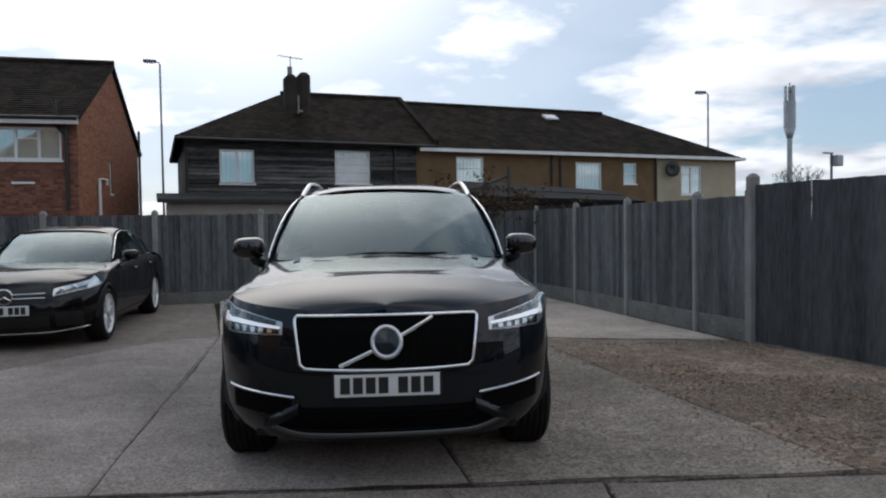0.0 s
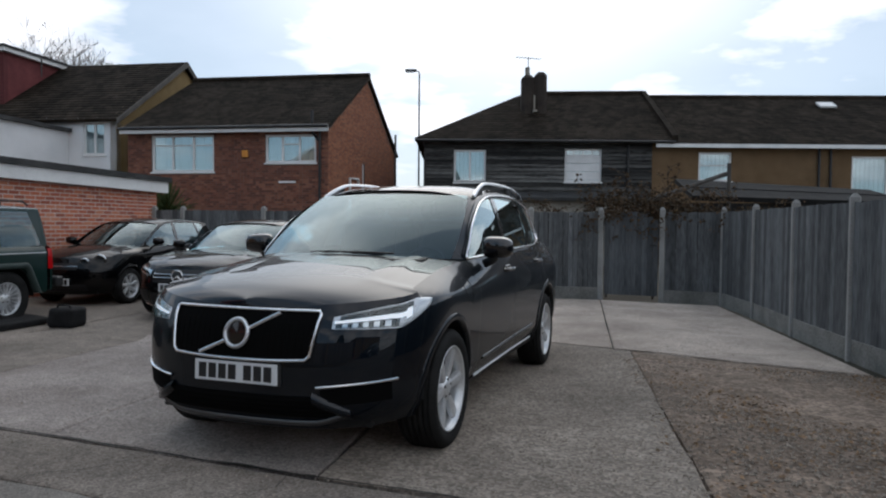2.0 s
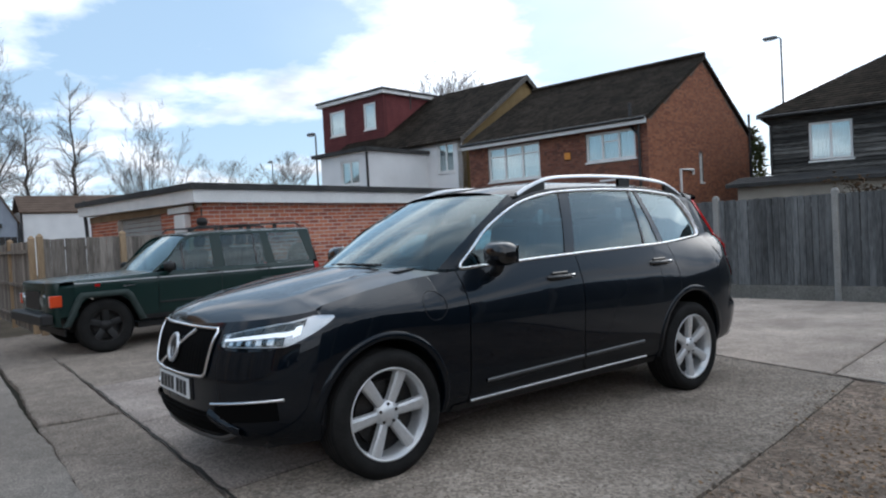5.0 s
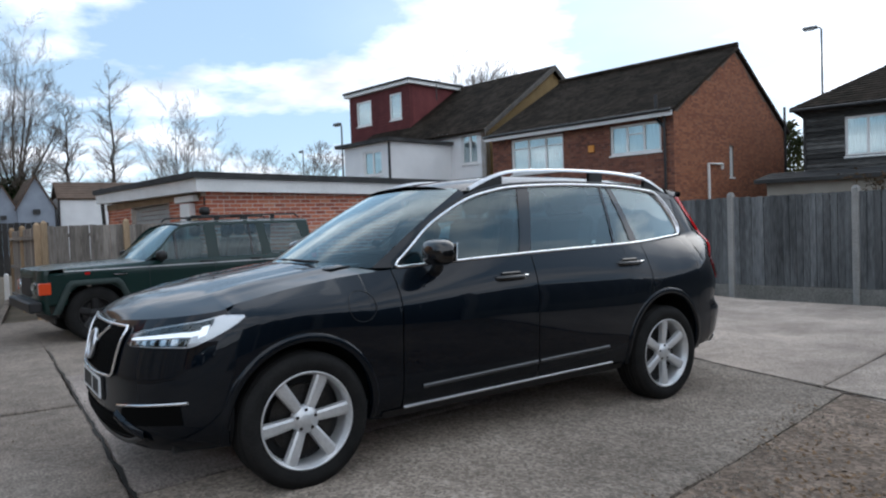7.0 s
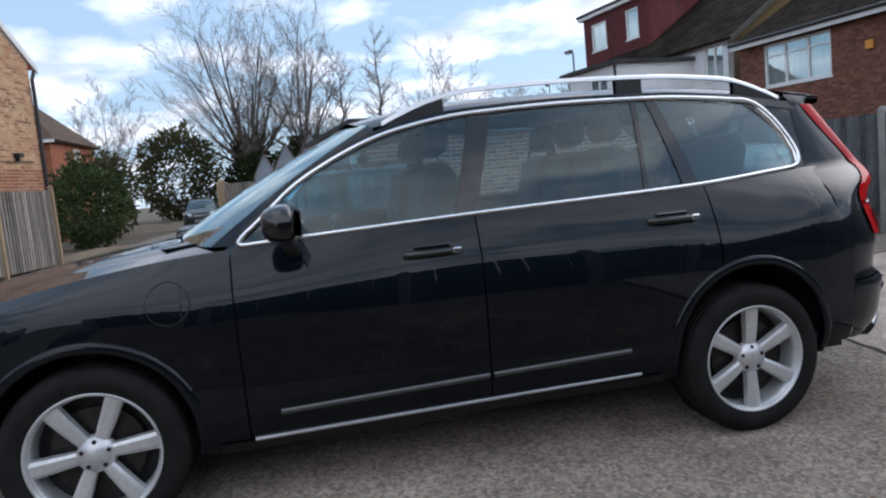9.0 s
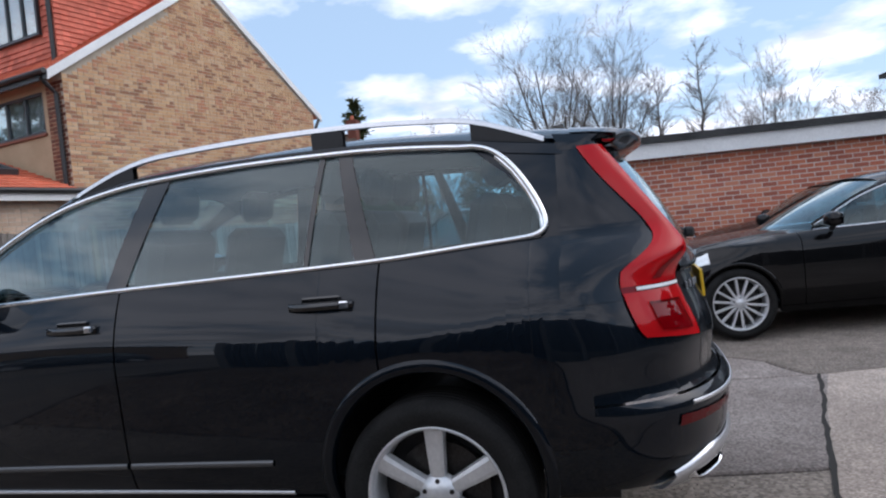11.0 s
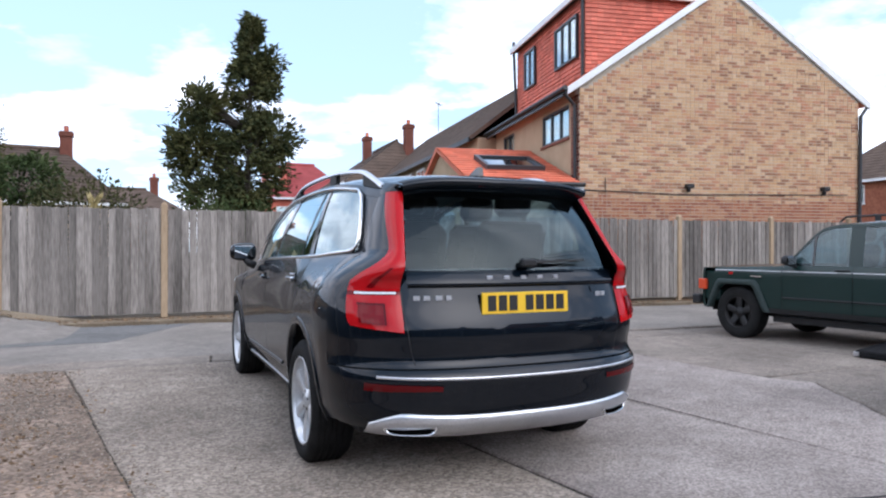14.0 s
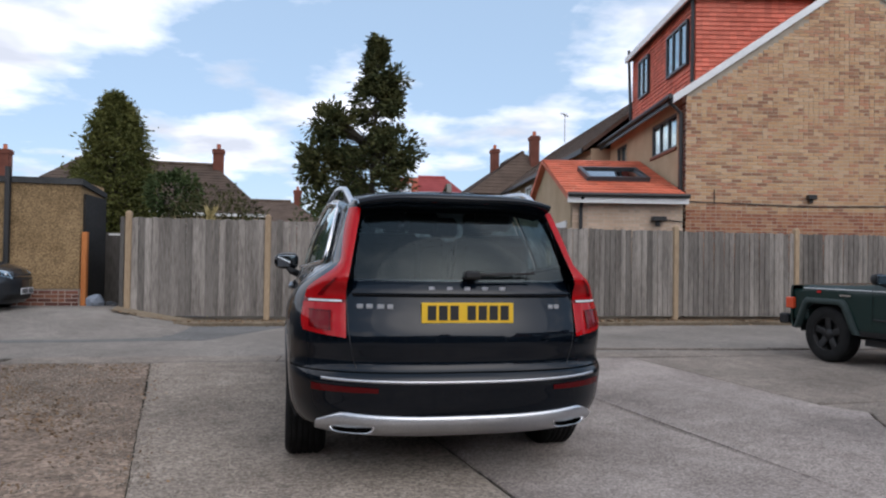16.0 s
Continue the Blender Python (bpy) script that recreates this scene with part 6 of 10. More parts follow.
# ---- vehicles ----
class Shell:
    """The skin of a vehicle: front at y = 0, tail at y = s['long'], right and left alike."""

    def __init__(self, s):
        self.s = s
        self.haunch = curve(*s["haunch"]) if "haunch" in s else None
        self.swell = curve(*s.get("swell", ((0, 1.0), (5, 1.0))))
        self.half, self.nose, self.tail = curve(*s["half"]), curve(*s["nose"]), curve(*s["tail"])
        self.belt, self.sill, self.bonnet = curve(*s["belt"]), curve(*s["sill"]), curve(*s["bonnet"])
        self.top, self.roof, self.taper = curve(*s["top"]), curve(*s["roof"]), curve(*s["taper"])

    def side(self, y, z):
        s = self.s
        zs = self.haunch(y) if self.haunch else s["shoulder"]
        if z > zs and y > s["nose_end"]:
            zb = self.belt(y)
            t = min((z - zs) / max(zb - zs, 0.02), 1)
            return lerp(self.body(y, zs), self.pane(y, zb) + 0.012, t * (0.5 + 0.5 * t) if self.haunch else t ** 1.7)
        return self.body(y, z)

    def body(self, y, z):
        s, w, yf, yr = self.s, self.half(z) * self.swell(y), self.nose(z), self.tail(z)
        a, n = s["corner"]
        b, k = s["corner_rear"]
        if y < yf + a:
            c = min(max(1 - (y - yf) / a, 0), 1)
            w *= max(1 - c ** n, 0) ** (1 / n)
        if y > yr - b:
            c = min(max(1 - (yr - y) / b, 0), 1)
            w *= max(1 - c ** k, 0) ** (1 / k)
        return w

    def front(self, x, z):
        a, n = self.s["corner"]
        q = min(abs(x) / self.half(z), 0.9999)
        return self.nose(z) + a * (1 - (1 - q ** n) ** (1 / n))

    def rear(self, x, z):
        a, n = self.s["corner_rear"]
        q = min(abs(x) / (self.half(z) * self.swell(self.s["tail_start"])), 0.9999)
        return self.tail(z) - a * (1 - (1 - q ** n) ** (1 / n))

    def pane(self, y, z):
        s = self.s
        t = (z - s["shoulder"]) / (s["tall"] - s["shoulder"])
        return (s["pane_low"] + (s["pane_high"] - s["pane_low"]) * (0.55 * t + 0.45 * t * t)) * self.taper(y)

    def low(self, y):
        z = self.sill(y)
        for yc in self.s["axles"]:
            d = abs(y - yc)
            r = self.s["arch"]
            if d < r:
                z = max(z, self.s.get("arch_z", self.s["hub"]) + math.sqrt(r * r - d * d))
        return z

    def panel(self, y0, y1, n=14, rows=12, top=None, under=None, push=0.0):
        ys = set(steps(y0, y1, n))
        for yc in self.s["axles"]:
            r = self.s["arch"]
            for k in range(0, 25):
                y = yc - r * math.cos(math.pi * k / 24)
                if y0 < y < y1:
                    ys.add(y)
            for e in (-1e-4, 1e-4):
                for q in (-r, r):
                    if y0 < yc + q + e < y1:
                        ys.add(yc + q + e)
        out = []
        for y in sorted(ys):
            lo, hi = (under or self.low)(y), (top or self.belt)(y)
            out.append([(self.side(y, z) + push, y, z) for z in steps(min(lo, hi - 0.01), hi, rows)])
        return out


def strip_on(bm, pts, normal_push, half_wide, thick):
    """A flat bar laid along points given as (point, across, outward)."""
    rows = []
    for p, a, o in pts:
        p, a, o = Vector(p), Vector(a).normalized(), Vector(o).normalized()
        q = p + o * normal_push
        rows.append([q - a * half_wide, q - a * half_wide * 0.8 + o * thick * 0.6, q - a * half_wide * 0.35 + o * thick * 0.95, q + a * half_wide * 0.35 + o * thick * 0.95, q + a * half_wide * 0.8 + o * thick * 0.6, q + a * half_wide, q - a * half_wide])
    return sheet(bm, rows)


def make_wheel(parent, x, y, hub, r_tyre, r_rim, wide, side, style):
    """A wheel standing at x (its outer face), turned outward by side = 1 or -1."""
    w = new("wheel")
    w.parent = parent
    w.matrix_local = pose(x, y, hub, 0, 0, 0 if side > 0 else 180)
    q = wide
    bm = bmesh.new()
    prof = [(r_rim * 0.96, -q), (r_rim, -q + 0.005), (r_rim + 0.02, -q - 0.004), (r_tyre - 0.03, -q - 0.006), (r_tyre - 0.008, -q + 0.02)]
    for k in range(5):
        a = -q + 0.03 + (q - 0.06) * k / 5
        b = a + (q - 0.06) / 5
        prof += [(r_tyre, a + 0.004), (r_tyre, b - 0.006), (r_tyre - 0.008, b - 0.004), (r_tyre - 0.008, b)]
    prof += [(r_tyre, -0.028), (r_tyre - 0.008, -0.016), (r_tyre - 0.03, 0.004), ((r_tyre + r_rim) / 2, 0.010), (r_rim + 0.02, 0.004), (r_rim, -0.006), (r_rim * 0.96, -0.012)]
    lathe(bm, prof, 56)
    part("tyre", bm, M["rubber"], w, smooth=True)
    bm = bmesh.new()
    lathe(bm, [(r_rim * 0.90, -q + 0.02), (r_rim * 0.90, -0.06), (r_rim * 0.93, -0.022), (r_rim * 0.985, -0.012), (r_rim * 1.0, -0.004), (r_rim * 0.985, 0.0), (r_rim * 0.955, -0.004), (r_rim * 0.94, -0.02)], 56)
    rim = part("rim", bm, M[style.get("rim", "alloy")], w, smooth=True)
    n, pairs = style["spokes"], style.get("pairs", False)
    for k in range(n):
        bm = bmesh.new()
        a = 6.28319 * k / n + style.get("phase", 0.3)
        turns = (-0.10, 0.10) if pairs else (0.0,)
        for da in turns:
            rows = []
            w0, w1, dp = style["wide0"], style["wide1"], style.get("dish", 0.02)
            for i in range(7):
                t = i / 6
                rr = lerp(0.045, r_rim * 0.955, t)
                ww = lerp(w0, w1, t)
                xx = -0.012 - dp * (1 - t) ** 1.5 - 0.008 * t
                rows.append([(xx - 0.035, rr, -ww * 1.1), (xx - 0.006, rr, -ww), (xx, rr, -ww * 0.55), (xx, rr, ww * 0.55), (xx - 0.006, rr, ww), (xx - 0.035, rr, ww * 1.1)])
            sub = bmesh.new()
            sheet(sub, rows)
            sub.transform(Matrix.Rotation(a + da, 4, "X"))
            me = bpy.data.meshes.new("tmp")
            sub.to_mesh(me); sub.free(); bm.from_mesh(me); bpy.data.meshes.remove(me)
        part("spoke", bm, M[style.get("spoke", "alloy")], rim)
    bm = bmesh.new()
    lathe(bm, [(0.0, -0.022), (0.030, -0.022), (0.036, -0.026), (0.072, -0.034), (0.078, -0.07)], 28)
    part("hub_cap", bm, M[style.get("spoke", "alloy")], rim, smooth=True)
    for k in range(5):
        a = 6.28319 * k / 5 + 0.3
        bm = bmesh.new()
        lathe(bm, [(0.0, 0.008), (0.009, 0.008), (0.011, 0.0), (0.011, -0.02)], 6, Matrix.Translation((-0.034, 0.054 * math.cos(a), 0.054 * math.sin(a))))
        part("wheel_nut", bm, M["disc"], rim)
    bm = bmesh.new()
    lathe(bm, [(0.02, -0.09), (r_rim * 0.70, -0.09), (r_rim * 0.70, -0.115), (0.02, -0.115)], 32)
    part("brake_disc", bm, M["disc"], w)
    bm = bmesh.new()
    lathe(bm, [(0.0, -0.13), (r_rim * 0.9, -0.13)], 32)
    part("back_plate", bm, M["trim_black"], w)
    return w


def make_seat(parent, x, y, z, wide=0.5, back=0.62, mat="seat"):
    bm = boxes((x - wide / 2, x + wide / 2, y - 0.48, y + 0.04, z - 0.10, z + 0.08), bevel=0.05)
    part("seat_cushion", bm, M[mat], parent)
    bm = boxes((-wide / 2, wide / 2, -0.07, 0.08, 0, back), bevel=0.05)
    bm.transform(Matrix.Translation((x, y, z + 0.04)) @ Matrix.Rotation(radians(-14), 4, "X"))
    part("seat_back", bm, M[mat], parent)
    bm = boxes((-0.13, 0.13, -0.05, 0.06, back + 0.03, back + 0.21), bevel=0.04)
    bm.transform(Matrix.Translation((x, y + 0.0, z + 0.04)) @ Matrix.Rotation(radians(-12), 4, "X"))
    part("headrest", bm, M[mat], parent)


def build_vehicle(name, label, category, s, m):
    """Skin, glass, inside and wheels that every one of the parked vehicles has."""
    car = thing(name, label, category, m)
    S, P = Shell(s), M[s["paint"]]
    car_parts = {}
    cut = s["cuts"]                       # front wing | front door | rear door | rear quarter
    g = 0.004
    yn, yt = s["nose_end"], s["tail_start"]
    # front bumper: from the middle round the corner
    bm = bmesh.new()
    rows = []
    for i in range(25):
        t = i / 24
        col = []
        for k in range(15):
            lo, hi = lerp(s["nose_low"], S.sill(yn), t ** 3), lerp(s["nose_top"][0], s["nose_top"][1], t)
            z = lerp(lo, hi, k / 14)
            xe = S.side(yn, z)
            x = xe * math.sin(t * 1.5708) ** 0.8
            col.append((x, min(S.front(x, z), yn), z))
        rows.append(col)
    sheet(bm, rows, True, True)
    car_parts["front_bumper"] = part("front_bumper", bm, P, car, smooth=True)
    # rear bumper and tail
    for nm, lo, hi in (("rear_bumper", s["tail_low"], s["gate_low"] - 0.004), ("tail_panel", s["gate_low"] + 0.004, s["gate_high"])):
        bm = bmesh.new()
        rows = []
        for i in range(45):
            t = i / 44
            col = []
            for k in range(19):
                l2 = lerp(lo, max(lo, S.sill(yt)), t ** 3) if nm == "rear_bumper" else lo
                z = lerp(l2, min(hi, S.belt(yt)) if nm == "tail_panel" else hi, k / 18)
                x = S.side(yt, z) * math.sin(t * 1.5708) ** 0.8
                col.append((x, max(S.rear(x, z), yt), z))
            rows.append(col)
        sheet(bm, rows, False, True)
        car_parts[nm] = part(nm, bm, P, car, smooth=True)
    # sides
    for side in (1, -1):
        for nm, a, b in (("front_wing", yn, cut[0] - g), ("front_door", cut[0] + g, cut[1] - g), ("rear_door", cut[1] + g, cut[2] - g), ("rear_quarter", cut[2] + g, yt)):
            if b - a < 0.05:
                continue
            bm = bmesh.new()
            sheet(bm, [[(p[0] * side, p[1], p[2]) for p in r] for r in S.panel(a, b)], side < 0)
            pt = part(nm, bm, P, car, smooth=True)
            car_parts[nm, side] = pt
    # dark inner skin behind the joints, floor pans, arch liners and axles
    for side in (1, -1):
        bm = bmesh.new()
        sheet(bm, [[((p[0] - 0.03) * side, p[1], p[2]) for p in r] for r in S.panel(yn + 0.05, yt - 0.05, 30, 8, top=lambda y: S.belt(y) - 0.02)], side < 0)
        part("inner_skin", bm, M["trim_black"], car)
    zf = s["hub"] - 0.08
    yy = [0.25] + [v for yc in s["axles"] for v in (yc - s["arch"] - 0.02, yc + s["arch"] + 0.02)] + [s["long"] - 0.45]
    for a, b in ((yy[0], yy[1]), (yy[2], yy[3]), (yy[4], yy[5])):
        w = min(S.body(a + 0.1, 0.5), S.body(b - 0.1, 0.5)) - 0.16
        if b > a:
            part("floor_pan", boxes((-w, w, a, b, zf - 0.02, zf + 0.06)), M["trim_black"], car)
    for yc in s["axles"]:
        r = s["arch"]
        w = S.body(yc, 0.6) - 0.03
        arc = [(yc - r * 1.02 * math.cos(math.pi * k / 14), s.get("arch_z", s["hub"]) + r * 1.02 * math.sin(math.pi * k / 14)) for k in range(15)]
        bm = bmesh.new()
        sheet(bm, [[(w, y, z), (-w, y, z)] for y, z in arc])
        part("arch_liner", bm, M["trim_black"], car)
        part("axle", boxes((-w + 0.3, w - 0.3, yc - r, yc + r, s["hub"] - 0.05, s["hub"] + 0.05)), M["trim_black"], car)
    # bonnet
    yc = s["cowl"]
    bm = bmesh.new()
    rows = []
    zn = s["nose_top"]
    for i in range(29):
        t = i / 28
        if t <= 0.5:
            q = t / 0.5
            z = lerp(zn[0], zn[1], q)
            x = S.side(yn, z) * math.sin(q * 1.5708) ** 0.8
            e = (x, min(S.front(x, z), yn), z)
        else:
            y = lerp(yn, yc + s["cowl_sweep"], (t - 0.5) / 0.5)
            e = (S.side(y, S.belt(y)), y, S.belt(y))
        cy = lerp(S.front(0, zn[0]), yc, t ** 1.25)
        col = []
        for k in range(13):
            f = k / 12
            x = e[0] * (1 - f)
            y = lerp(e[1], cy, 1 - (1 - f) ** 2)
            zc = S.bonnet(cy)
            z = lerp(e[2], zc, 1 - (1 - f) ** 2.2)
            if t > 0.3:
                z += s.get("crease", 0.012) * math.exp(-((f - 0.34) / 0.06) ** 2) * min((t - 0.3) * 3, 1) * 0.6
            col.append((x, y, z))
        rows.append(col)
    sheet(bm, rows, False, True)
    part("bonnet", bm, P, car, smooth=True)
    # windscreen and rear glass
    y0, y1 = s["screen"]
    z0, z1 = S.bonnet(yc) - 0.01, S.roof(y1) - s["roof_drop"] * 0.3
    def screen_row(t, ya, yb, za, zb, sweep_a, sweep_b, n=14, margin=0.0):
        out = []
        for x in steps(-1, 1, n):
            ye = lerp(ya + sweep_a, yb + sweep_b, t)
            ze = lerp(za - 0.02, zb - s["roof_drop"] * 0.5, t)
            w = S.pane(ye, ze) - margin
            y = lerp(lerp(ya, yb, t), ye, abs(x) ** 2.2)
            z = lerp(lerp(za, zb, t), ze, abs(x) ** 2.2) + 0.02 * math.sin(t * 3.14159)
            out.append((w * x, y, z))
        return out
    bm = bmesh.new()
    sheet(bm, [screen_row(t, yc - 0.02, y1, z0, z1, s["cowl_sweep"], 0.08, margin=0.05) for t in steps(0, 1, 10)], True)
    part("windscreen", bm, M["screen"], car, smooth=True)
    bm = bmesh.new()
    r0, r1 = s["rear_glass"]
    zb0, zb1 = s["rear_glass_z"]
    rows = []
    for t in steps(0, 1, 8):
        row = []
        for x in steps(-1, 1, 14):
            y, z = lerp(r0, r1, t) - 0.10 * abs(x) ** 2.4, lerp(zb0, zb1, t)
            row.append((x * lerp(s["rear_glass_w"][0], s["rear_glass_w"][1], t), y + 0.02 * math.sin(t * 3.14), z))
        rows.append(row)
    sheet(bm, rows, False)
    part("rear_window", bm, M["window_dark"], car, smooth=True)
    # roof
    bm = bmesh.new()
    rows = []
    ye = s["roof_end"]
    for y in steps(y1, ye, 22):
        zc = S.roof(y)
        zt = S.top(y) + 0.03
        w = S.pane(y, zt)
        row = []
        for x in steps(0, 1, 10):
            row.append((w * x, y + (0.08 * x * x if y < y1 + 0.3 else 0) * max(0, 1 - (y - y1) / 0.3), lerp(zc, zt, 0.30 * x * x + 0.70 * x ** 5)))
        rows.append(row)
    sheet(bm, rows, True, True)
    part("roof", bm, P, car, smooth=True)
    # side frames above the belt: from the window's top to the roof, the pillars, and the panes between them
    tops, belt = S.top, S.belt
    wins = s["windows"]                     # (front low, rear low, front high, rear high, kind)
    for side in (1, -1):
        bm = bmesh.new()
        cols = []
        ya, ybk = s["frame"]
        for y in steps(ya, ybk, 44):
            zt = tops(y)
            hi = max(S.roof(y) - s["roof_drop"] if y > y1 else zt, zt) if y > y1 else zt
            cols.append([(S.pane(y, lerp(zt - 0.005, zt + 0.035, k / 3)) * side, y, lerp(zt - 0.005, zt + 0.035, k / 3)) for k in range(4)])
        sheet(bm, cols, side < 0)
        # windscreen pillar
        part("roof_frame", bm, P, car, smooth=True)
        bm = bmesh.new()
        cols = []
        for t in steps(0, 1, 10):
            r = screen_row(t, yc - 0.02, y1, z0, z1, s["cowl_sweep"], 0.08, margin=0.05)[-1]
            ye2 = lerp(s["pillar_a"][0], s["pillar_a"][1], t)
            zz = tops(ye2)
            o = (S.pane(ye2, zz), ye2, zz)
            cols.append([(lerp(r[0], o[0], q) * side, lerp(r[1], o[1], q), lerp(r[2], o[2], q)) for q in steps(0, 1, 3)])
        sheet(bm, cols, side < 0)
        part("windscreen_pillar", bm, P, car, smooth=True)
        for i, (fl, rl, fh, rh, kind) in enumerate(wins):
            bm = bmesh.new()
            cols = []
            for u in steps(0, 1, 16):
                col = []
                for v in steps(0, 1, 8):
                    y = lerp(lerp(fl, rl, u), lerp(fh, rh, u), v)
                    y += s.get("rear_bulge", 0.0) * math.sin(3.14159 * v) * (u if kind == "rear" else 1 - u if kind == "body" else 0)
                    zb, zt = belt(y), tops(y)
                    z = lerp(zb, zt, v)
                    col.append(((S.pane(y, z) - (0.006 if kind != "pillar" else 0.0)) * side, y, z))
                cols.append(col)
            sheet(bm, cols, side < 0)
            nm, mt = {"pane": ("side_window", M[s.get("glass", "window")]), "rear": ("quarter_window", M[s.get("glass_rear", "window")]), "pillar": ("pillar", M["gloss_black"]), "body": ("body_pillar", P)}[kind]
            part(nm, bm, mt, car, smooth=True)
    # inside
    if s.get("inside", True):
        bm = boxes((-0.62, 0.62, yc + 0.15, yc + 0.55, s["shoulder"] - 0.25, s["shoulder"] + 0.05), bevel=0.05)
        part("dashboard", bm, M["trim_black"], car)
        bm = bmesh.new()
        ring = [(0.36 + 0.18 * math.cos(a), yc + 0.72 + 0.07 * math.sin(a), s["shoulder"] + 0.02 + 0.165 * math.sin(a)) for a in steps(0, 6.2832, 24)]
        tube(bm, ring, 0.014, 6, False)
        part("steering_wheel", bm, M["trim_black"], car)
        for y, w in s["seats"]:
            for x in ((-0.37, 0.37) if w < 3 else (-0.46, 0.0, 0.46)):
                make_seat(car, x, y, s["seat_z"], 0.5 if w < 3 else 0.42, s.get("seat_back", 0.60), s.get("seat_mat", "seat"))
        bm = boxes((-0.11, 0.11, y1 - 0.06, y1 - 0.03, S.roof(y1) - 0.16, S.roof(y1) - 0.09), bevel=0.012)
        part("inner_mirror", bm, M["trim_black"], car)
        bm = bmesh.new()
        sheet(bm, [[(S.pane(y, S.top(y)) * 0.95 * q, y, S.roof(y) - 0.05 - 0.03 * q * q) for q in steps(-1, 1, 6)] for y in steps(y1 + 0.1, ye - 0.1, 10)])
        part("headlining", bm, M["lining"], car)
    # wheels
    for yc2 in s["axles"]:
        for side in (1, -1):
            make_wheel(car, (s["track"] + (s.get("rear_track", 0.0) if yc2 > 2 else 0.0)) * side, yc2, s["hub"] - (s.get("rear_sag", 0.0) if yc2 > 2 else 0.0), s["tyre"], s["rim"], s["wheel_wide"], side, s["wheel_style"](yc2) if callable(s["wheel_style"]) else s["wheel_style"])
    return car, S, car_parts


def plate(car, y, z, tilt, mat, front, pushed=0.0):
    """A plate with plain bars in place of its characters."""
    d = -1 if front else 1
    m = Matrix.Translation((0, y + d * pushed, z)) @ Matrix.Rotation(radians(tilt), 4, "X")
    bm = bmesh.new()
    box(bm, -0.26, 0.26, -0.006, 0.006, -0.0555, 0.0555, 0.002, m)
    p = part("number_plate", bm, M[mat], car)
    for k in range(7):
        x = -0.208 + 0.063 * k + (0.034 if k > 3 else 0)
        bm = bmesh.new()
        box(bm, x - 0.024, x + 0.024, d * 0.006, d * 0.0085, -0.040, 0.040, 0, m)
        part("plain_bar", bm, M["plate_ink"], p)
    return p


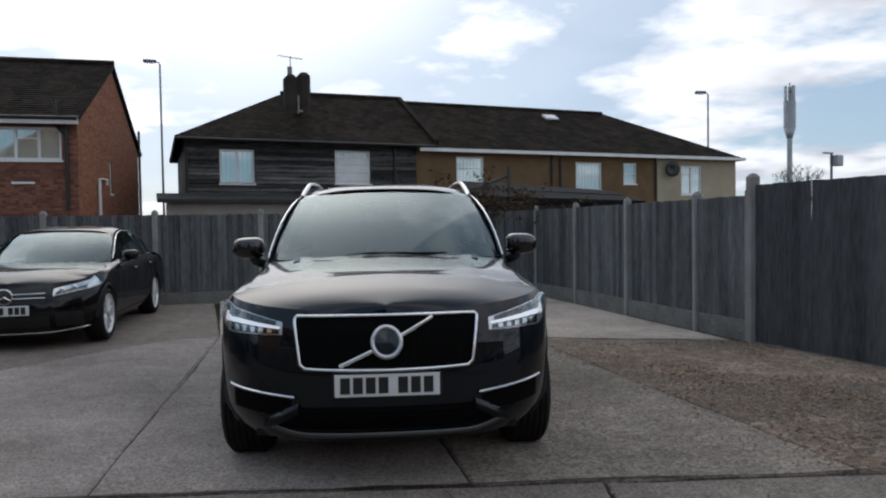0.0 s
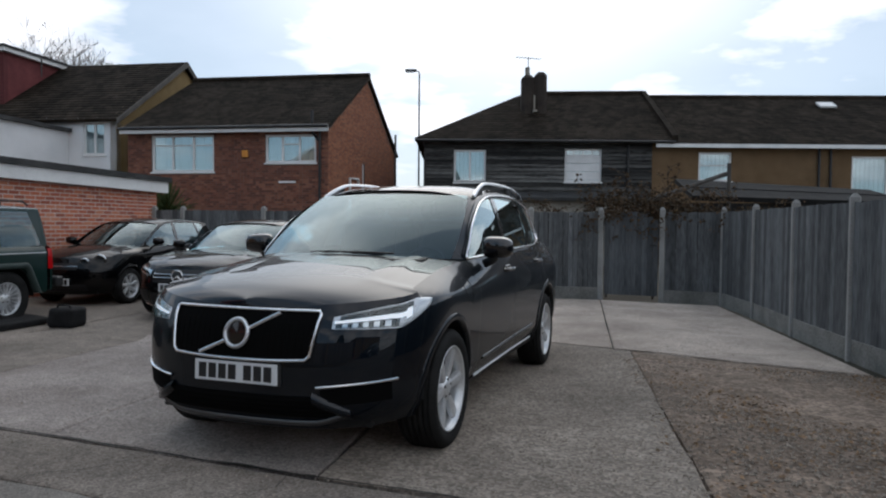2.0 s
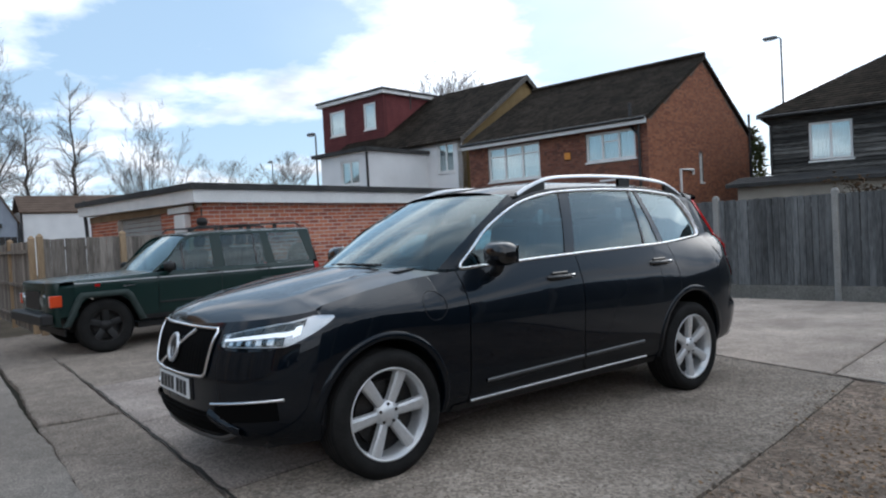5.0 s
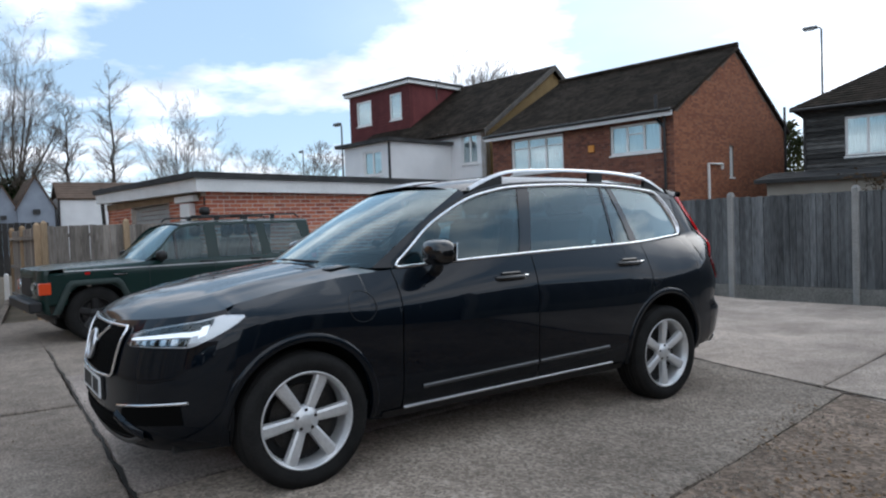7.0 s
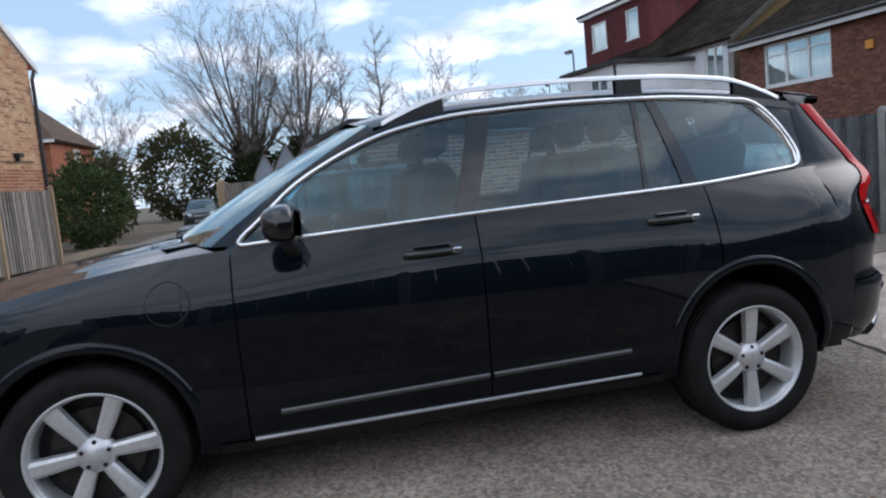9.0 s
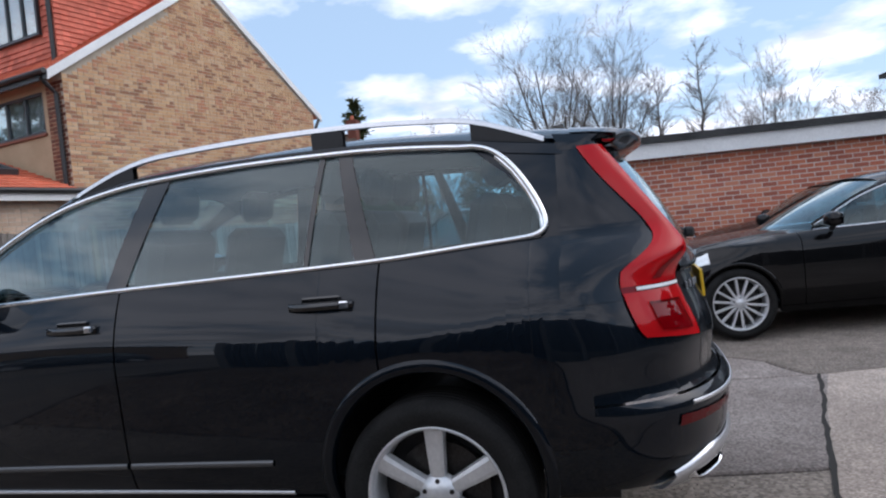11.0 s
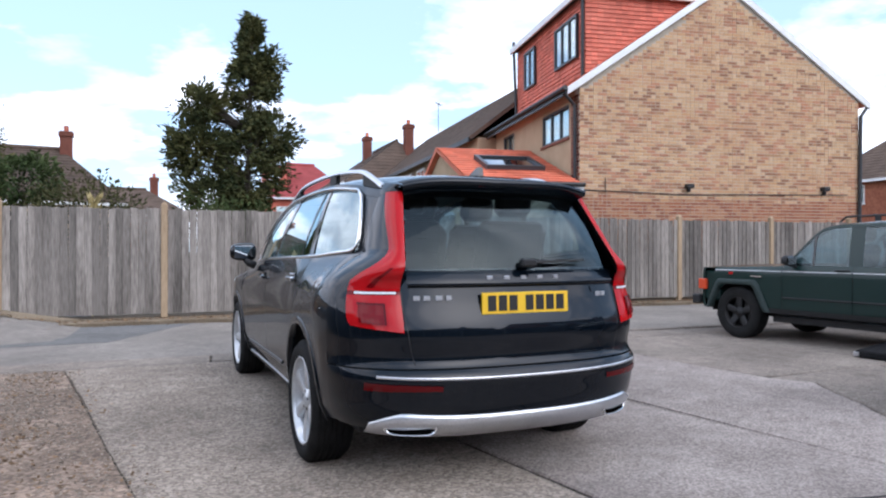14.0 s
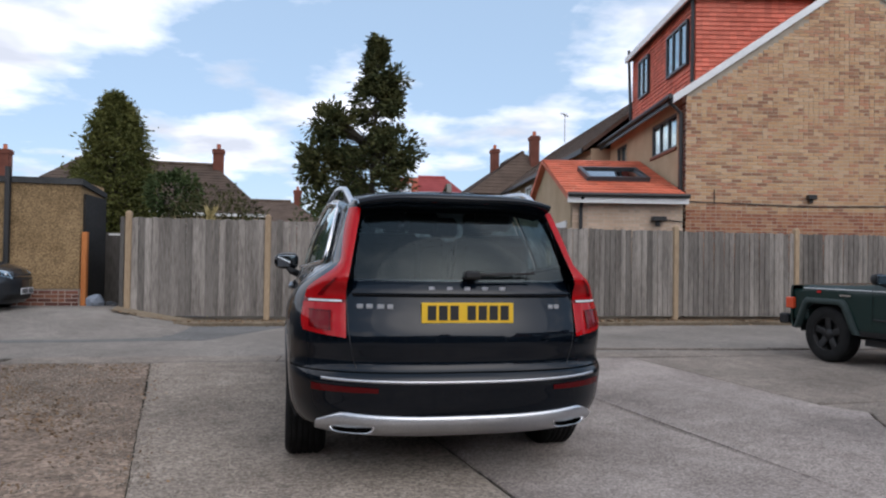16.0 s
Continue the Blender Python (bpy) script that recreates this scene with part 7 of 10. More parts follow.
def build_suv():
    s = dict(paint="paint_grey", long=4.95, shoulder=1.00, tall=1.62, hub=0.355, arch_z=0.378, arch=0.402, axles=(0.88, 3.864), track=0.943, tyre=0.365, rim=0.263, wheel_wide=0.235,
             wheel_style=lambda y: dict(spokes=6, wide0=0.025, wide1=0.036, dish=0.024, phase=0.10 if y < 2 else 0.50),
             swell=((0.0, 1.0), (1.6, 1.0), (2.6, 1.008), (3.86, 1.032), (4.95, 1.03)), rear_track=0.022, rear_sag=0.042, haunch=((0.45, 0.94), (1.0, 0.93), (1.6, 0.905), (2.6, 0.895), (3.2, 0.880), (3.7, 0.872), (4.05, 0.910), (4.22, 0.960), (4.36, 1.0), (4.6, 1.0)),
             half=((0.20, 0.80), (0.30, 0.888), (0.40, 0.922), (0.50, 0.934), (0.65, 0.943), (0.80, 0.951), (0.89, 0.954), (0.95, 0.948), (1.01, 0.934), (1.08, 0.905), (1.15, 0.870)),
             nose=((0.20, 0.16), (0.30, 0.05), (0.42, 0.0), (0.60, 0.0), (0.80, 0.035), (0.92, 0.10), (1.02, 0.20)),
             tail=((0.24, 4.78), (0.34, 4.90), (0.42, 4.935), (0.50, 4.948), (0.575, 4.960), (0.60, 4.952), (0.625, 4.925), (0.65, 4.898), (0.70, 4.900), (0.76, 4.912), (0.80, 4.914), (0.84, 4.906), (0.95, 4.868), (1.08, 4.838), (1.22, 4.806)),
             corner=(0.82, 2.7), corner_rear=(0.72, 2.8), nose_end=0.50, nose_mid=0.7, nose_low=0.25, nose_top=(0.905, 0.985), tail_start=4.45, tail_low=0.30, gate_low=0.625, gate_high=1.125,
             belt=((0.40, 0.97), (0.50, 0.985), (0.90, 1.055), (1.35, 1.105), (1.75, 1.125), (2.55, 1.150), (3.68, 1.172), (4.28, 1.205), (4.60, 1.21)),
             sill=((0.3, 0.30), (0.7, 0.28), (1.4, 0.265), (3.3, 0.265), (4.1, 0.29), (4.5, 0.33)),
             bonnet=((0.0, 0.905), (0.07, 0.938), (0.30, 1.020), (0.70, 1.090), (1.15, 1.152), (1.4, 1.19)), cowl=1.18, cowl_sweep=0.24, crease=0.02,
             top=((1.50, 1.125), (1.60, 1.20), (1.81, 1.37), (2.25, 1.555), (2.60, 1.607), (3.10, 1.622), (3.55, 1.614), (3.95, 1.585), (4.20, 1.545), (4.70, 1.475)),
             roof=((1.9, 1.60), (2.05, 1.645), (2.35, 1.69), (2.80, 1.722), (3.40, 1.720), (4.00, 1.69), (4.45, 1.650), (4.75, 1.605)), roof_drop=0.06, roof_end=4.50,
             taper=((1.15, 0.87), (1.5, 0.93), (2.1, 0.985), (2.6, 1.0), (3.4, 1.0), (3.9, 0.955), (4.3, 0.885), (4.6, 0.815), (4.9, 0.74)), pane_low=0.905, pane_high=0.690,
             screen=(1.18, 2.06), rear_glass=(4.855, 4.60), rear_glass_z=(1.115, 1.53), rear_glass_w=(0.665, 0.555), frame=(1.50, 4.40), pillar_a=(1.50, 2.18), cuts=(1.485, 2.545, 3.70),
             windows=((1.53, 2.455, 1.54, 2.60, "pane"), (2.455, 2.555, 2.60, 2.715, "pillar"), (2.555, 3.385, 2.715, 3.43, "pane"), (3.385, 3.405, 3.43, 3.455, "pillar"), (3.405, 3.60, 3.455, 3.51, "pane"),
                      (3.60, 3.685, 3.51, 3.565, "pillar"), (3.685, 4.300, 3.565, 4.055, "rear"), (4.300, 4.378, 4.055, 4.378, "body")),
             rear_bulge=0.090, seats=((2.35, 2), (3.25, 3), (3.95, 2)), seat_z=0.80, seat_back=0.58, glass_rear="window")
    car, S, parts = build_vehicle("parked_suv", "dark blue-grey seven-seat SUV parked on cracked concrete", "car", s, Matrix.Translation((0.4, 4.9, 0)) @ Matrix.Rotation(radians(1.6), 4, "Z") @ Matrix.Translation((-0.4, -4.9, 0)))
    bumper, tail = parts["front_bumper"], parts["tail_panel"]

    def on_front(x, z, push=0.0):
        y = S.front(x, z)
        e = 0.01
        n = Vector(((S.front(x + e, z) - S.front(x - e, z)) / (2 * e), -1, (S.front(x, z + e) - S.front(x, z - e)) / (2 * e))).normalized()
        return Vector((x, y, z)) + n * push

    def on_rear(x, z, push=0.0):
        y = S.rear(x, z)
        e = 0.01
        n = Vector((-(S.rear(x + e, z) - S.rear(x - e, z)) / (2 * e), 1, -(S.rear(x, z + e) - S.rear(x, z - e)) / (2 * e))).normalized()
        return Vector((x, y, z)) + n * push

    # grille: dark mesh field, upright bars, chrome surround, ring and slash
    def gw(z):
        return lerp(0.425, 0.462, (z - 0.645) / 0.245)
    bm = bmesh.new()
    sheet(bm, [[on_front(x * gw(z), z, 0.006) for x in steps(-1, 1, 20)] for z in steps(0.645, 0.890, 8)], True)
    part("grille", bm, M["grille_black"], bumper, "black grille with upright bars and a chrome surround")
    for k in range(23):
        x = -0.42 + 0.84 * k / 22
        bm = bmesh.new()
        strip_on(bm, [(on_front(x, z), (1, 0, 0), (0, -1, 0)) for z in steps(0.655, 0.880, 6)], 0.004, 0.003, 0.005)
        part("grille_bar", bm, M["grille_black"], bumper)
    edge = [(gw(0.89) * x, 0.890) for x in steps(-0.97, 0.97, 20)] + [(gw(z) * 1.0, z) for z in steps(0.875, 0.665, 8)] + [(gw(0.645) * x, 0.645 - 0.012 * (1 - x * x)) for x in steps(0.95, -0.95, 20)] + [(-gw(z), z) for z in steps(0.665, 0.875, 8)]
    edge.append(edge[0])
    bm = bmesh.new()
    tube(bm, [on_front(x, z, 0.014) for x, z in edge], 0.0085, 8, False)
    part("grille_surround", bm, M["chrome"], bumper, "chrome grille surround", True)
    bm = bmesh.new()
    tube(bm, [on_front(0.07 * math.cos(a), 0.764 + 0.07 * math.sin(a), 0.024) for a in steps(0, 6.2832, 36)], 0.012, 8, False)
    part("emblem_ring", bm, M["satin"], bumper, "chrome ring emblem", True)
    bm = bmesh.new()
    sheet(bm, [[on_front(r * math.cos(a), 0.764 + r * math.sin(a), 0.018) for a in steps(0, 6.2832, 24)] for r in (0.001, 0.06)])
    part("emblem_disc", bm, M["gloss_black"], bumper)
    for (xa, za), (xb, zb) in (((-0.235, 0.655), (-0.055, 0.735)), ((0.055, 0.79), (0.235, 0.885))):
        bm = bmesh.new()
        strip_on(bm, [(on_front(lerp(xa, xb, t), lerp(za, zb, t)), (0.4, 0, -0.9), (0, -1, 0)) for t in steps(0, 1, 6)], 0.012, 0.011, 0.010)
        part("emblem_slash", bm, M["chrome"], bumper)
    # lamps
    for side in (1, -1):
        lamp = new("headlamp")
        lamp.parent = bumper
        tagged(lamp, "clear headlamp with a lit white light bar")

        def lamp_pt(t, v, push, side=side):
            """t from the grille outwards and back along the wing."""
            lo = lerp(0.805, 0.80, t) if t < 0.55 else lerp(0.80, 0.938, ((t - 0.55) / 0.45) ** 1.1)
            hi = lerp(0.865, 0.955, min(t / 0.75, 1)) if t < 0.75 else lerp(0.955, 0.948, (t - 0.75) / 0.25)
            z = lerp(lo, hi, v)
            if t < 0.5:
                p = on_front(lerp(0.525, 0.80, t / 0.5), z, push)
            else:
                a = on_front(0.80, z, 0).y
                y = lerp(a, 0.575, (t - 0.5) / 0.5)
                x = S.side(y, z) if y > 0.5 else S.body(y, z)
                p = Vector((max(x, 0.80) + push, y - push * 0.6, z))
            return Vector((p.x * side, p.y, p.z))
        bm = bmesh.new()
        sheet(bm, [[lamp_pt(t, v, 0.003) for v in steps(0, 1, 8)] for t in steps(0, 1, 26)], side < 0)
        part("lamp_housing", bm, M["lamp_inner"], lamp)
        for a, b, va, vb in ((0.03, 0.54, 0.05, 0.40), (0.06, 0.68, 0.64, 0.95)):
            bm = bmesh.new()
            sheet(bm, [[lamp_pt(t, v, 0.006) for v in steps(va, vb, 2)] for t in steps(a, b, 10)], side < 0)
            part("lamp_bezel", bm, M["gloss_black"], lamp)
        for k in range(5):
            t = 0.09 + 0.085 * k
            bm = bmesh.new()
            sheet(bm, [[lamp_pt(q, v, 0.012) for v in steps(0.10, 0.36, 3)] for q in steps(t, t + 0.045, 3)], side < 0)
            part("lamp_element", bm, M["reflector"], lamp)
        for a, b in ((0.12, 0.20), (0.30, 0.36), (0.46, 0.50)):
            bm = bmesh.new()
            sheet(bm, [[lamp_pt(q, v, 0.011) for v in steps(0.70, 0.90, 3)] for q in steps(a, b, 3)], side < 0)
            part("lamp_projector", bm, M["disc"], lamp)
        bm = bmesh.new()
        sheet(bm, [[lamp_pt(t, v, 0.009) for v in steps(0.43, 0.60, 2)] for t in steps(0.02, 0.62, 16)], side < 0)
        sheet(bm, [[lamp_pt(t, v, 0.009) for v in steps(0.30, 0.72, 3)] for t in steps(0.60, 0.66, 3)], side < 0)
        part("light_bar", bm, M["lamp_white"], lamp, "lit white light bar")
        bm = bmesh.new()
        sheet(bm, [[lamp_pt(t, v, 0.016) for v in steps(0, 1, 8)] for t in steps(0, 1, 26)], side < 0)
        part("lamp_cover", bm, M["lens_clear"], lamp, smooth=True)
        # lower intakes with a chrome blade
        bm = bmesh.new()
        sheet(bm, [[on_front(lerp(0.48, 0.80, t) * side, lerp(lerp(0.40, 0.42, t), lerp(0.485, 0.535, t), v), 0.003) for v in steps(0, 1, 4)] for t in steps(0, 1, 12)], side < 0)
        part("lower_intake", bm, M["grille_black"], bumper)
        bm = bmesh.new()
        strip_on(bm, [(on_front(x * side, lerp(0.500, 0.530, (x - 0.46) / 0.36)), (0, 0, 1), (0.3 * side, -1, 0)) for x in steps(0.46, 0.825, 12)], 0.004, 0.008, 0.012)
        part("chrome_blade", bm, M["chrome"], bumper, "chrome blade in the bumper")
        bm = bmesh.new()
        sheet(bm, [[on_front(lerp(0.44, 0.62, t) * side, lerp(0.455, 0.36, t) + lerp(-0.045, 0.02, v), 0.02 * math.sin(v * 3.14) + 0.004) for v in steps(0, 1, 5)] for t in steps(0, 1, 8)], side < 0)
        part("bumper_brace", bm, M["paint_grey"], bumper, smooth=True)
    bm = bmesh.new()
    sheet(bm, [[on_front(x, lerp(0.335, 0.45, v), 0.004) for v in steps(0, 1, 4)] for x in steps(-0.56, 0.56, 20)], False)
    part("lower_grille", bm, M["grille_black"], bumper)
    for k in range(4):
        bm = bmesh.new()
        strip_on(bm, [(on_front(x, 0.35 + 0.026 * k), (0, 0, 1), (0, -1, 0)) for x in steps(-0.55, 0.55, 16)], 0.004, 0.004, 0.006)
        part("lower_grille_slat", bm, M["grille_black"], bumper)
    bm = bmesh.new()
    rows = []
    for x in steps(-0.60, 0.60, 24):
        lift = 0.055 * max(0, (abs(x) - 0.42) / 0.18) ** 1.5
        rows.append([on_front(x, 0.312 + lift, 0.004), on_front(x, 0.307 + lift, 0.016), on_front(x, 0.290 + lift, 0.014), on_front(x, 0.280 + lift, -0.01)])
    sheet(bm, rows, False)
    part("front_skid", bm, M["satin_dull"], bumper, "dull silver skid strip", True)
    plate(car, 0.012, 0.560, -2, "plate_white", True, 0.018)
    bm = boxes((-0.275, 0.275, -0.004, 0.05, 0.495, 0.625), bevel=0.01)
    part("plate_holder", bm, M["trim_black"], car)

    # sides
    for side in (1, -1):
        for nm, yc in (("front_wing", 0.88), ("rear_quarter", 3.864)):
            bm = bmesh.new()
            rows = []
            for k in range(33):
                a = math.pi * (k / 32) * 1.16 - 0.25
                y, z = -math.cos(a), math.sin(a)
                row = []
                for r, o in ((0.395, -0.03), (0.400, 0.006), (0.406, 0.010), (0.432, 0.009), (0.442, 0.003), (0.446, -0.004)):
                    yy, zz = yc + y * r, 0.378 + z * r
                    row.append(((S.side(yy, max(zz, 0.29)) + o) * side, yy, max(zz, 0.28)))
                rows.append(row)
            sheet(bm, rows, side > 0)
            part("wheel_arch_lip", bm, M["paint_grey"], car, smooth=True)
        for nm, a, b in (("front_door", 1.62, 2.535), ("rear_door", 2.555, 3.22)):
            bm = bmesh.new()
            pts = [((S.side(y, lerp(0.415, 0.445, (y - 1.62) / 1.6)) * side, y, lerp(0.415, 0.445, (y - 1.62) / 1.6)), (0, 0, 1), (side, 0, 0)) for y in steps(a, b, 10)]
            strip_on(bm, pts, -0.002, 0.014, 0.012)
            part("door_strip", bm, M["satin_dull"], parts[nm, side], "dull satin strip along the door")
        bm = bmesh.new()
        strip_on(bm, [(((S.side(y, 0.315)) * side, y, lerp(0.305, 0.318, (y - 1.5) / 1.8)), (0, 0, 1), (side, 0, 0)) for y in steps(1.50, 3.28, 14)], -0.004, 0.009, 0.012)
        part("sill_trim", bm, M["satin"], car, "satin chrome sill strip")
        bm = bmesh.new()
        sheet(bm, [[(S.side(y, 0.30) * side + 0.004 * side, y, 0.30), (S.side(y, 0.27) * side, y, 0.255), ((S.side(y, 0.27) - 0.12) * side, y, 0.235)] for y in steps(1.36, 3.40, 12)], side > 0)
        part("sill", bm, M["trim_black"], car)
        # chrome round the side windows
        bm = bmesh.new()
        loop = [(y, S.belt(y) + 0.004) for y in steps(1.52, 4.20, 30)] + [(4.292, 1.214), (4.326, 1.242), (4.318, 1.30), (4.275, 1.39), (4.218, 1.478), (4.150, 1.546), (4.08, 1.576)] + [(y, S.top(y) + 0.002) for y in steps(4.01, 1.53, 34)]
        for k in range(2):                  # cut the corners round
            loop = [(lerp(p[0], q[0], u), lerp(p[1], q[1], u)) for p, q in zip(loop, loop[1:] + loop[:1]) for u in (0.25, 0.75)]
        loop.append(loop[0])
        pts = []
        for i, (y, z) in enumerate(loop):
            y2, z2 = loop[min(i + 1, len(loop) - 1)]
            y1, z1 = loop[max(i - 1, 0)]
            d = Vector((0, y2 - y1, z2 - z1))
            wide = Vector((0, d.z, -d.y))
            pts.append(((S.pane(y, z) * side, y, z), wide, (side, 0, 0.25)))
        strip_on(bm, pts, 0.008, 0.0115, 0.014)
        strip_on(bm, [((S.pane(y, z) * side, y, z), (0, 1, 0.35 + 0.5 * (z - 1.22) / 0.3), (side, 0, 0.2)) for y, z in [(4.318, 1.240), (4.310, 1.30), (4.268, 1.388), (4.213, 1.470), (4.152, 1.535)]], 0.001, 0.019, 0.012)
        part("window_trim", bm, M["chrome"], car, "chrome window surround", True)
        # handles
        for nm, a, b, z in (("front_door", 2.20, 2.46, 1.012), ("rear_door", 3.35, 3.61, 1.035)):
            h = new("door_handle")
            h.parent = parts[nm, side]
            bm = bmesh.new()
            x = S.side((a + b) / 2, z)
            box(bm, (x - 0.01) * side, (x + 0.004) * side, a + 0.05, b - 0.05, z - 0.035, z + 0.035, 0.006)
            part("handle_cup", bm, M["gloss_black"], h)
            bm = bmesh.new()
            rows = []
            for t in steps(0, 1, 12):
                y = lerp(a, b, t)
                o = 0.010 + 0.030 * math.sin(t * 3.14159) ** 0.5
                rows.append([((S.side(y, z) + o * 0.6) * side, y, z - 0.016), ((S.side(y, z) + o) * side, y, z - 0.012), ((S.side(y, z) + o) * side, y, z + 0.010), ((S.side(y, z) + o * 0.5) * side, y, z + 0.016), ((S.side(y, z) + o * 0.6) * side, y, z - 0.016)])
            sheet(bm, rows, side < 0)
            part("handle_grip", bm, M["gloss_black"], h, smooth=True)
            bm = bmesh.new()
            box(bm, (x + 0.012) * side, (x + 0.036) * side, b - 0.045, b - 0.008, z - 0.014, z + 0.014, 0.005)
            part("handle_tip", bm, M["chrome"], h, "chrome handle tip")
        # mirror
        mir = new("door_mirror")
        mir.parent = parts["front_door", side]
        tagged(mir, "gloss black door mirror on a short stalk")
        bm = bmesh.new()
        bmesh.ops.create_uvsphere(bm, u_segments=20, v_segments=14, radius=1)
        for v in bm.verts:
            c = v.co.copy()
            q = 0.62
            v.co = Vector((math.copysign(abs(c.x) ** q, c.x) * 0.115, math.copysign(abs(c.y) ** 0.8, c.y) * (0.10 if c.y < 0 else 0.04), math.copysign(abs(c.z) ** q, c.z) * 0.078 * (1 - 0.12 * c.x * side)))
        bm.transform(Matrix.Translation((1.005 * side, 1.73, 1.205)))
        part("mirror_shell", bm, M["gloss_black"], mir, smooth=True)
        bm = boxes((-0.085, 0.085, -0.005, 0.005, -0.055, 0.055), bevel=0.004)
        bm.transform(Matrix.Translation((1.005 * side, 1.772, 1.204)) @ Matrix.Rotation(radians(12 * side), 4, "Z") @ Matrix.Rotation(radians(-5), 4, "X"))
        part("mirror_glass", bm, M["mirror"], mir)
        bm = bmesh.new()
        tube(bm, [(0.90 * side, 1.75, 1.085), (0.955 * side, 1.735, 1.11), (0.985 * side, 1.73, 1.15)], 0.034, 10)
        part("mirror_stalk", bm, M["trim_black"], mir, smooth=True)
        bm = bmesh.new()
        strip_on(bm, [((1.00 * side + x * side, 1.655 + 0.06 * (x / 0.1) ** 2 * 0.4, 1.195 + 0.003), (0, 0, 1), (0, -1, 0)) for x in steps(-0.02, 0.10, 6)], 0.0, 0.006, 0.006)
        part("mirror_signal", bm, M["plate_white"], mir)
        # charging flap on the wing
        if side > 0:
            bm = bmesh.new()
            tube(bm, [((S.side(1.23 + 0.085 * math.cos(a), 0.93 + 0.085 * math.sin(a)) + 0.0005), 1.23 + 0.085 * math.cos(a), 0.93 + 0.085 * math.sin(a)) for a in steps(0, 6.2832, 28)], 0.0022, 5, False)
            part("charging_flap_joint", bm, M["trim_black"], parts["front_wing", 1])
        # roof rail
        rail = new("roof_rail")
        rail.parent = car
        tagged(rail, "silver roof rail on black feet")
        def rx(y):
            return (S.pane(y, S.top(y) + 0.03) - 0.035) * side
        def rz(y):
            return S.top(y) + 0.045
        bm = bmesh.new()
        pts = []
        for t in steps(0, 1, 30):
            y = lerp(2.20, 4.33, t)
            up = 0.062 * min(1, math.sin(min(t / 0.22, 1) * 1.5708)) * min(1, math.sin(min((1 - t) / 0.16, 1) * 1.5708))
            pts.append(((rx(y), y, rz(y) + up), (1, 0, 0), (0, 0, 1)))
        strip_on(bm, pts, 0.0, 0.017, 0.022)
        part("rail_bar", bm, M["satin"], rail, smooth=False)
        for a, b in ((2.22, 2.50), (3.38, 3.52), (4.05, 4.33)):
            bm = bmesh.new()
            rows = []
            for t in steps(0, 1, 8):
                y = lerp(a, b, t)
                q = (y - 2.20) / 2.13
                up = 0.062 * min(1, math.sin(min(max(q, 0) / 0.22, 1) * 1.5708)) * min(1, math.sin(min(max(1 - q, 0) / 0.16, 1) * 1.5708))
                rows.append([(rx(y) - 0.015, y, rz(y) - 0.035), (rx(y) - 0.015, y, rz(y) + up + 0.002), (rx(y) + 0.015, y, rz(y) + up + 0.002), (rx(y) + 0.015, y, rz(y) - 0.035)])
            sheet(bm, rows)
            part("rail_foot", bm, M["trim_black"], rail)

    # tail
    for side in (1, -1):
        lamp = new("tail_lamp")
        lamp.parent = car
        tagged(lamp, "tall red tail lamp climbing the rear pillar")

        def skin(q, z, off=0.0, side=side):
            """rear corner: q from the flank (0) round to the edge of the tailgate (1)."""
            u = max(0, z - 1.10) / 0.435
            ya, x_in = 4.37, lerp(0.655, 0.560, u)
            w = min(max((z - 1.0) / 0.16, 0), 1)
            w = w * w * (3 - 2 * w)
            low = Vector()
            if w < 1:
                low.y = lerp(ya, S.rear(x_in, z), q)
                low.x = S.body(low.y, z) + lerp(-0.004, 0.003, min(q * 5, 1))
            x0 = S.side(ya, z) if z < S.belt(ya) else S.pane(ya, z)
            high = Vector((lerp(x0 - 0.004, x_in, 1 - (1 - q ** 2.1) ** 0.62), lerp(ya, lerp(4.845, 4.55, u) - 0.015, q), 0))
            p = low.lerp(high, w)
            return ((p.x + off * 0.7) * side, p.y + off, z)

        outer = curve((0.82, 0.60), (0.85, 0.56), (0.95, 0.525), (1.065, 0.50), (1.08, 0.53), (1.20, 0.80), (1.24, 0.795), (1.30, 0.75), (1.37, 0.67), (1.535, 0.44))

        def lens(z, a=0.0, b=1.0, n=10, off=0.006, bow=0.012):
            o = outer(z)
            row = []
            for v in steps(a, b, n):
                row.append(skin(lerp(o, 1.0, 1 - (1 - v) ** 1.6), z + 0.034 * (0.5 - v) * min(1, max(0, (0.985 - z) / 0.12)), off + bow * math.sin(v * 3.1416)))
            return row
        bm = bmesh.new()
        sheet(bm, [lens(z) for z in steps(0.822, 0.992, 10)], side < 0)
        part("lower_lens", bm, M["lamp_red"], lamp, smooth=True)
        bm = bmesh.new()
        sheet(bm, [lens(z) for z in steps(1.012, 1.20, 14) + steps(1.20, 1.535, 16)[1:]], side < 0)
        part("pillar_lens", bm, M["lamp_red"], lamp, smooth=True)
        bm = bmesh.new()
        sheet(bm, [lens(z, 0.0, 1.0, 10, 0.003) for z in steps(0.985, 1.02, 3)], side < 0)
        part("lens_seam", bm, M["lamp_red_dark"], lamp)
        bm = bmesh.new()
        sheet(bm, [lens(z, 0.14, 0.86, 10, 0.009) for z in steps(0.998, 1.009, 2)], side < 0)
        part("white_bar", bm, M["plate_white"], lamp, "pale band")
        bm = bmesh.new()
        sheet(bm, [lens(z, 0.22, 0.62, 10, 0.0125) for z in steps(0.850, 0.945, 4)], side < 0)
        part("inner_lens", bm, M["lamp_red_dark"], lamp)
        bm = bmesh.new()
        sheet(bm, [lens(z, 0.20, 0.64, 10, 0.0135) for z in steps(0.945, 0.954, 2)], side < 0)
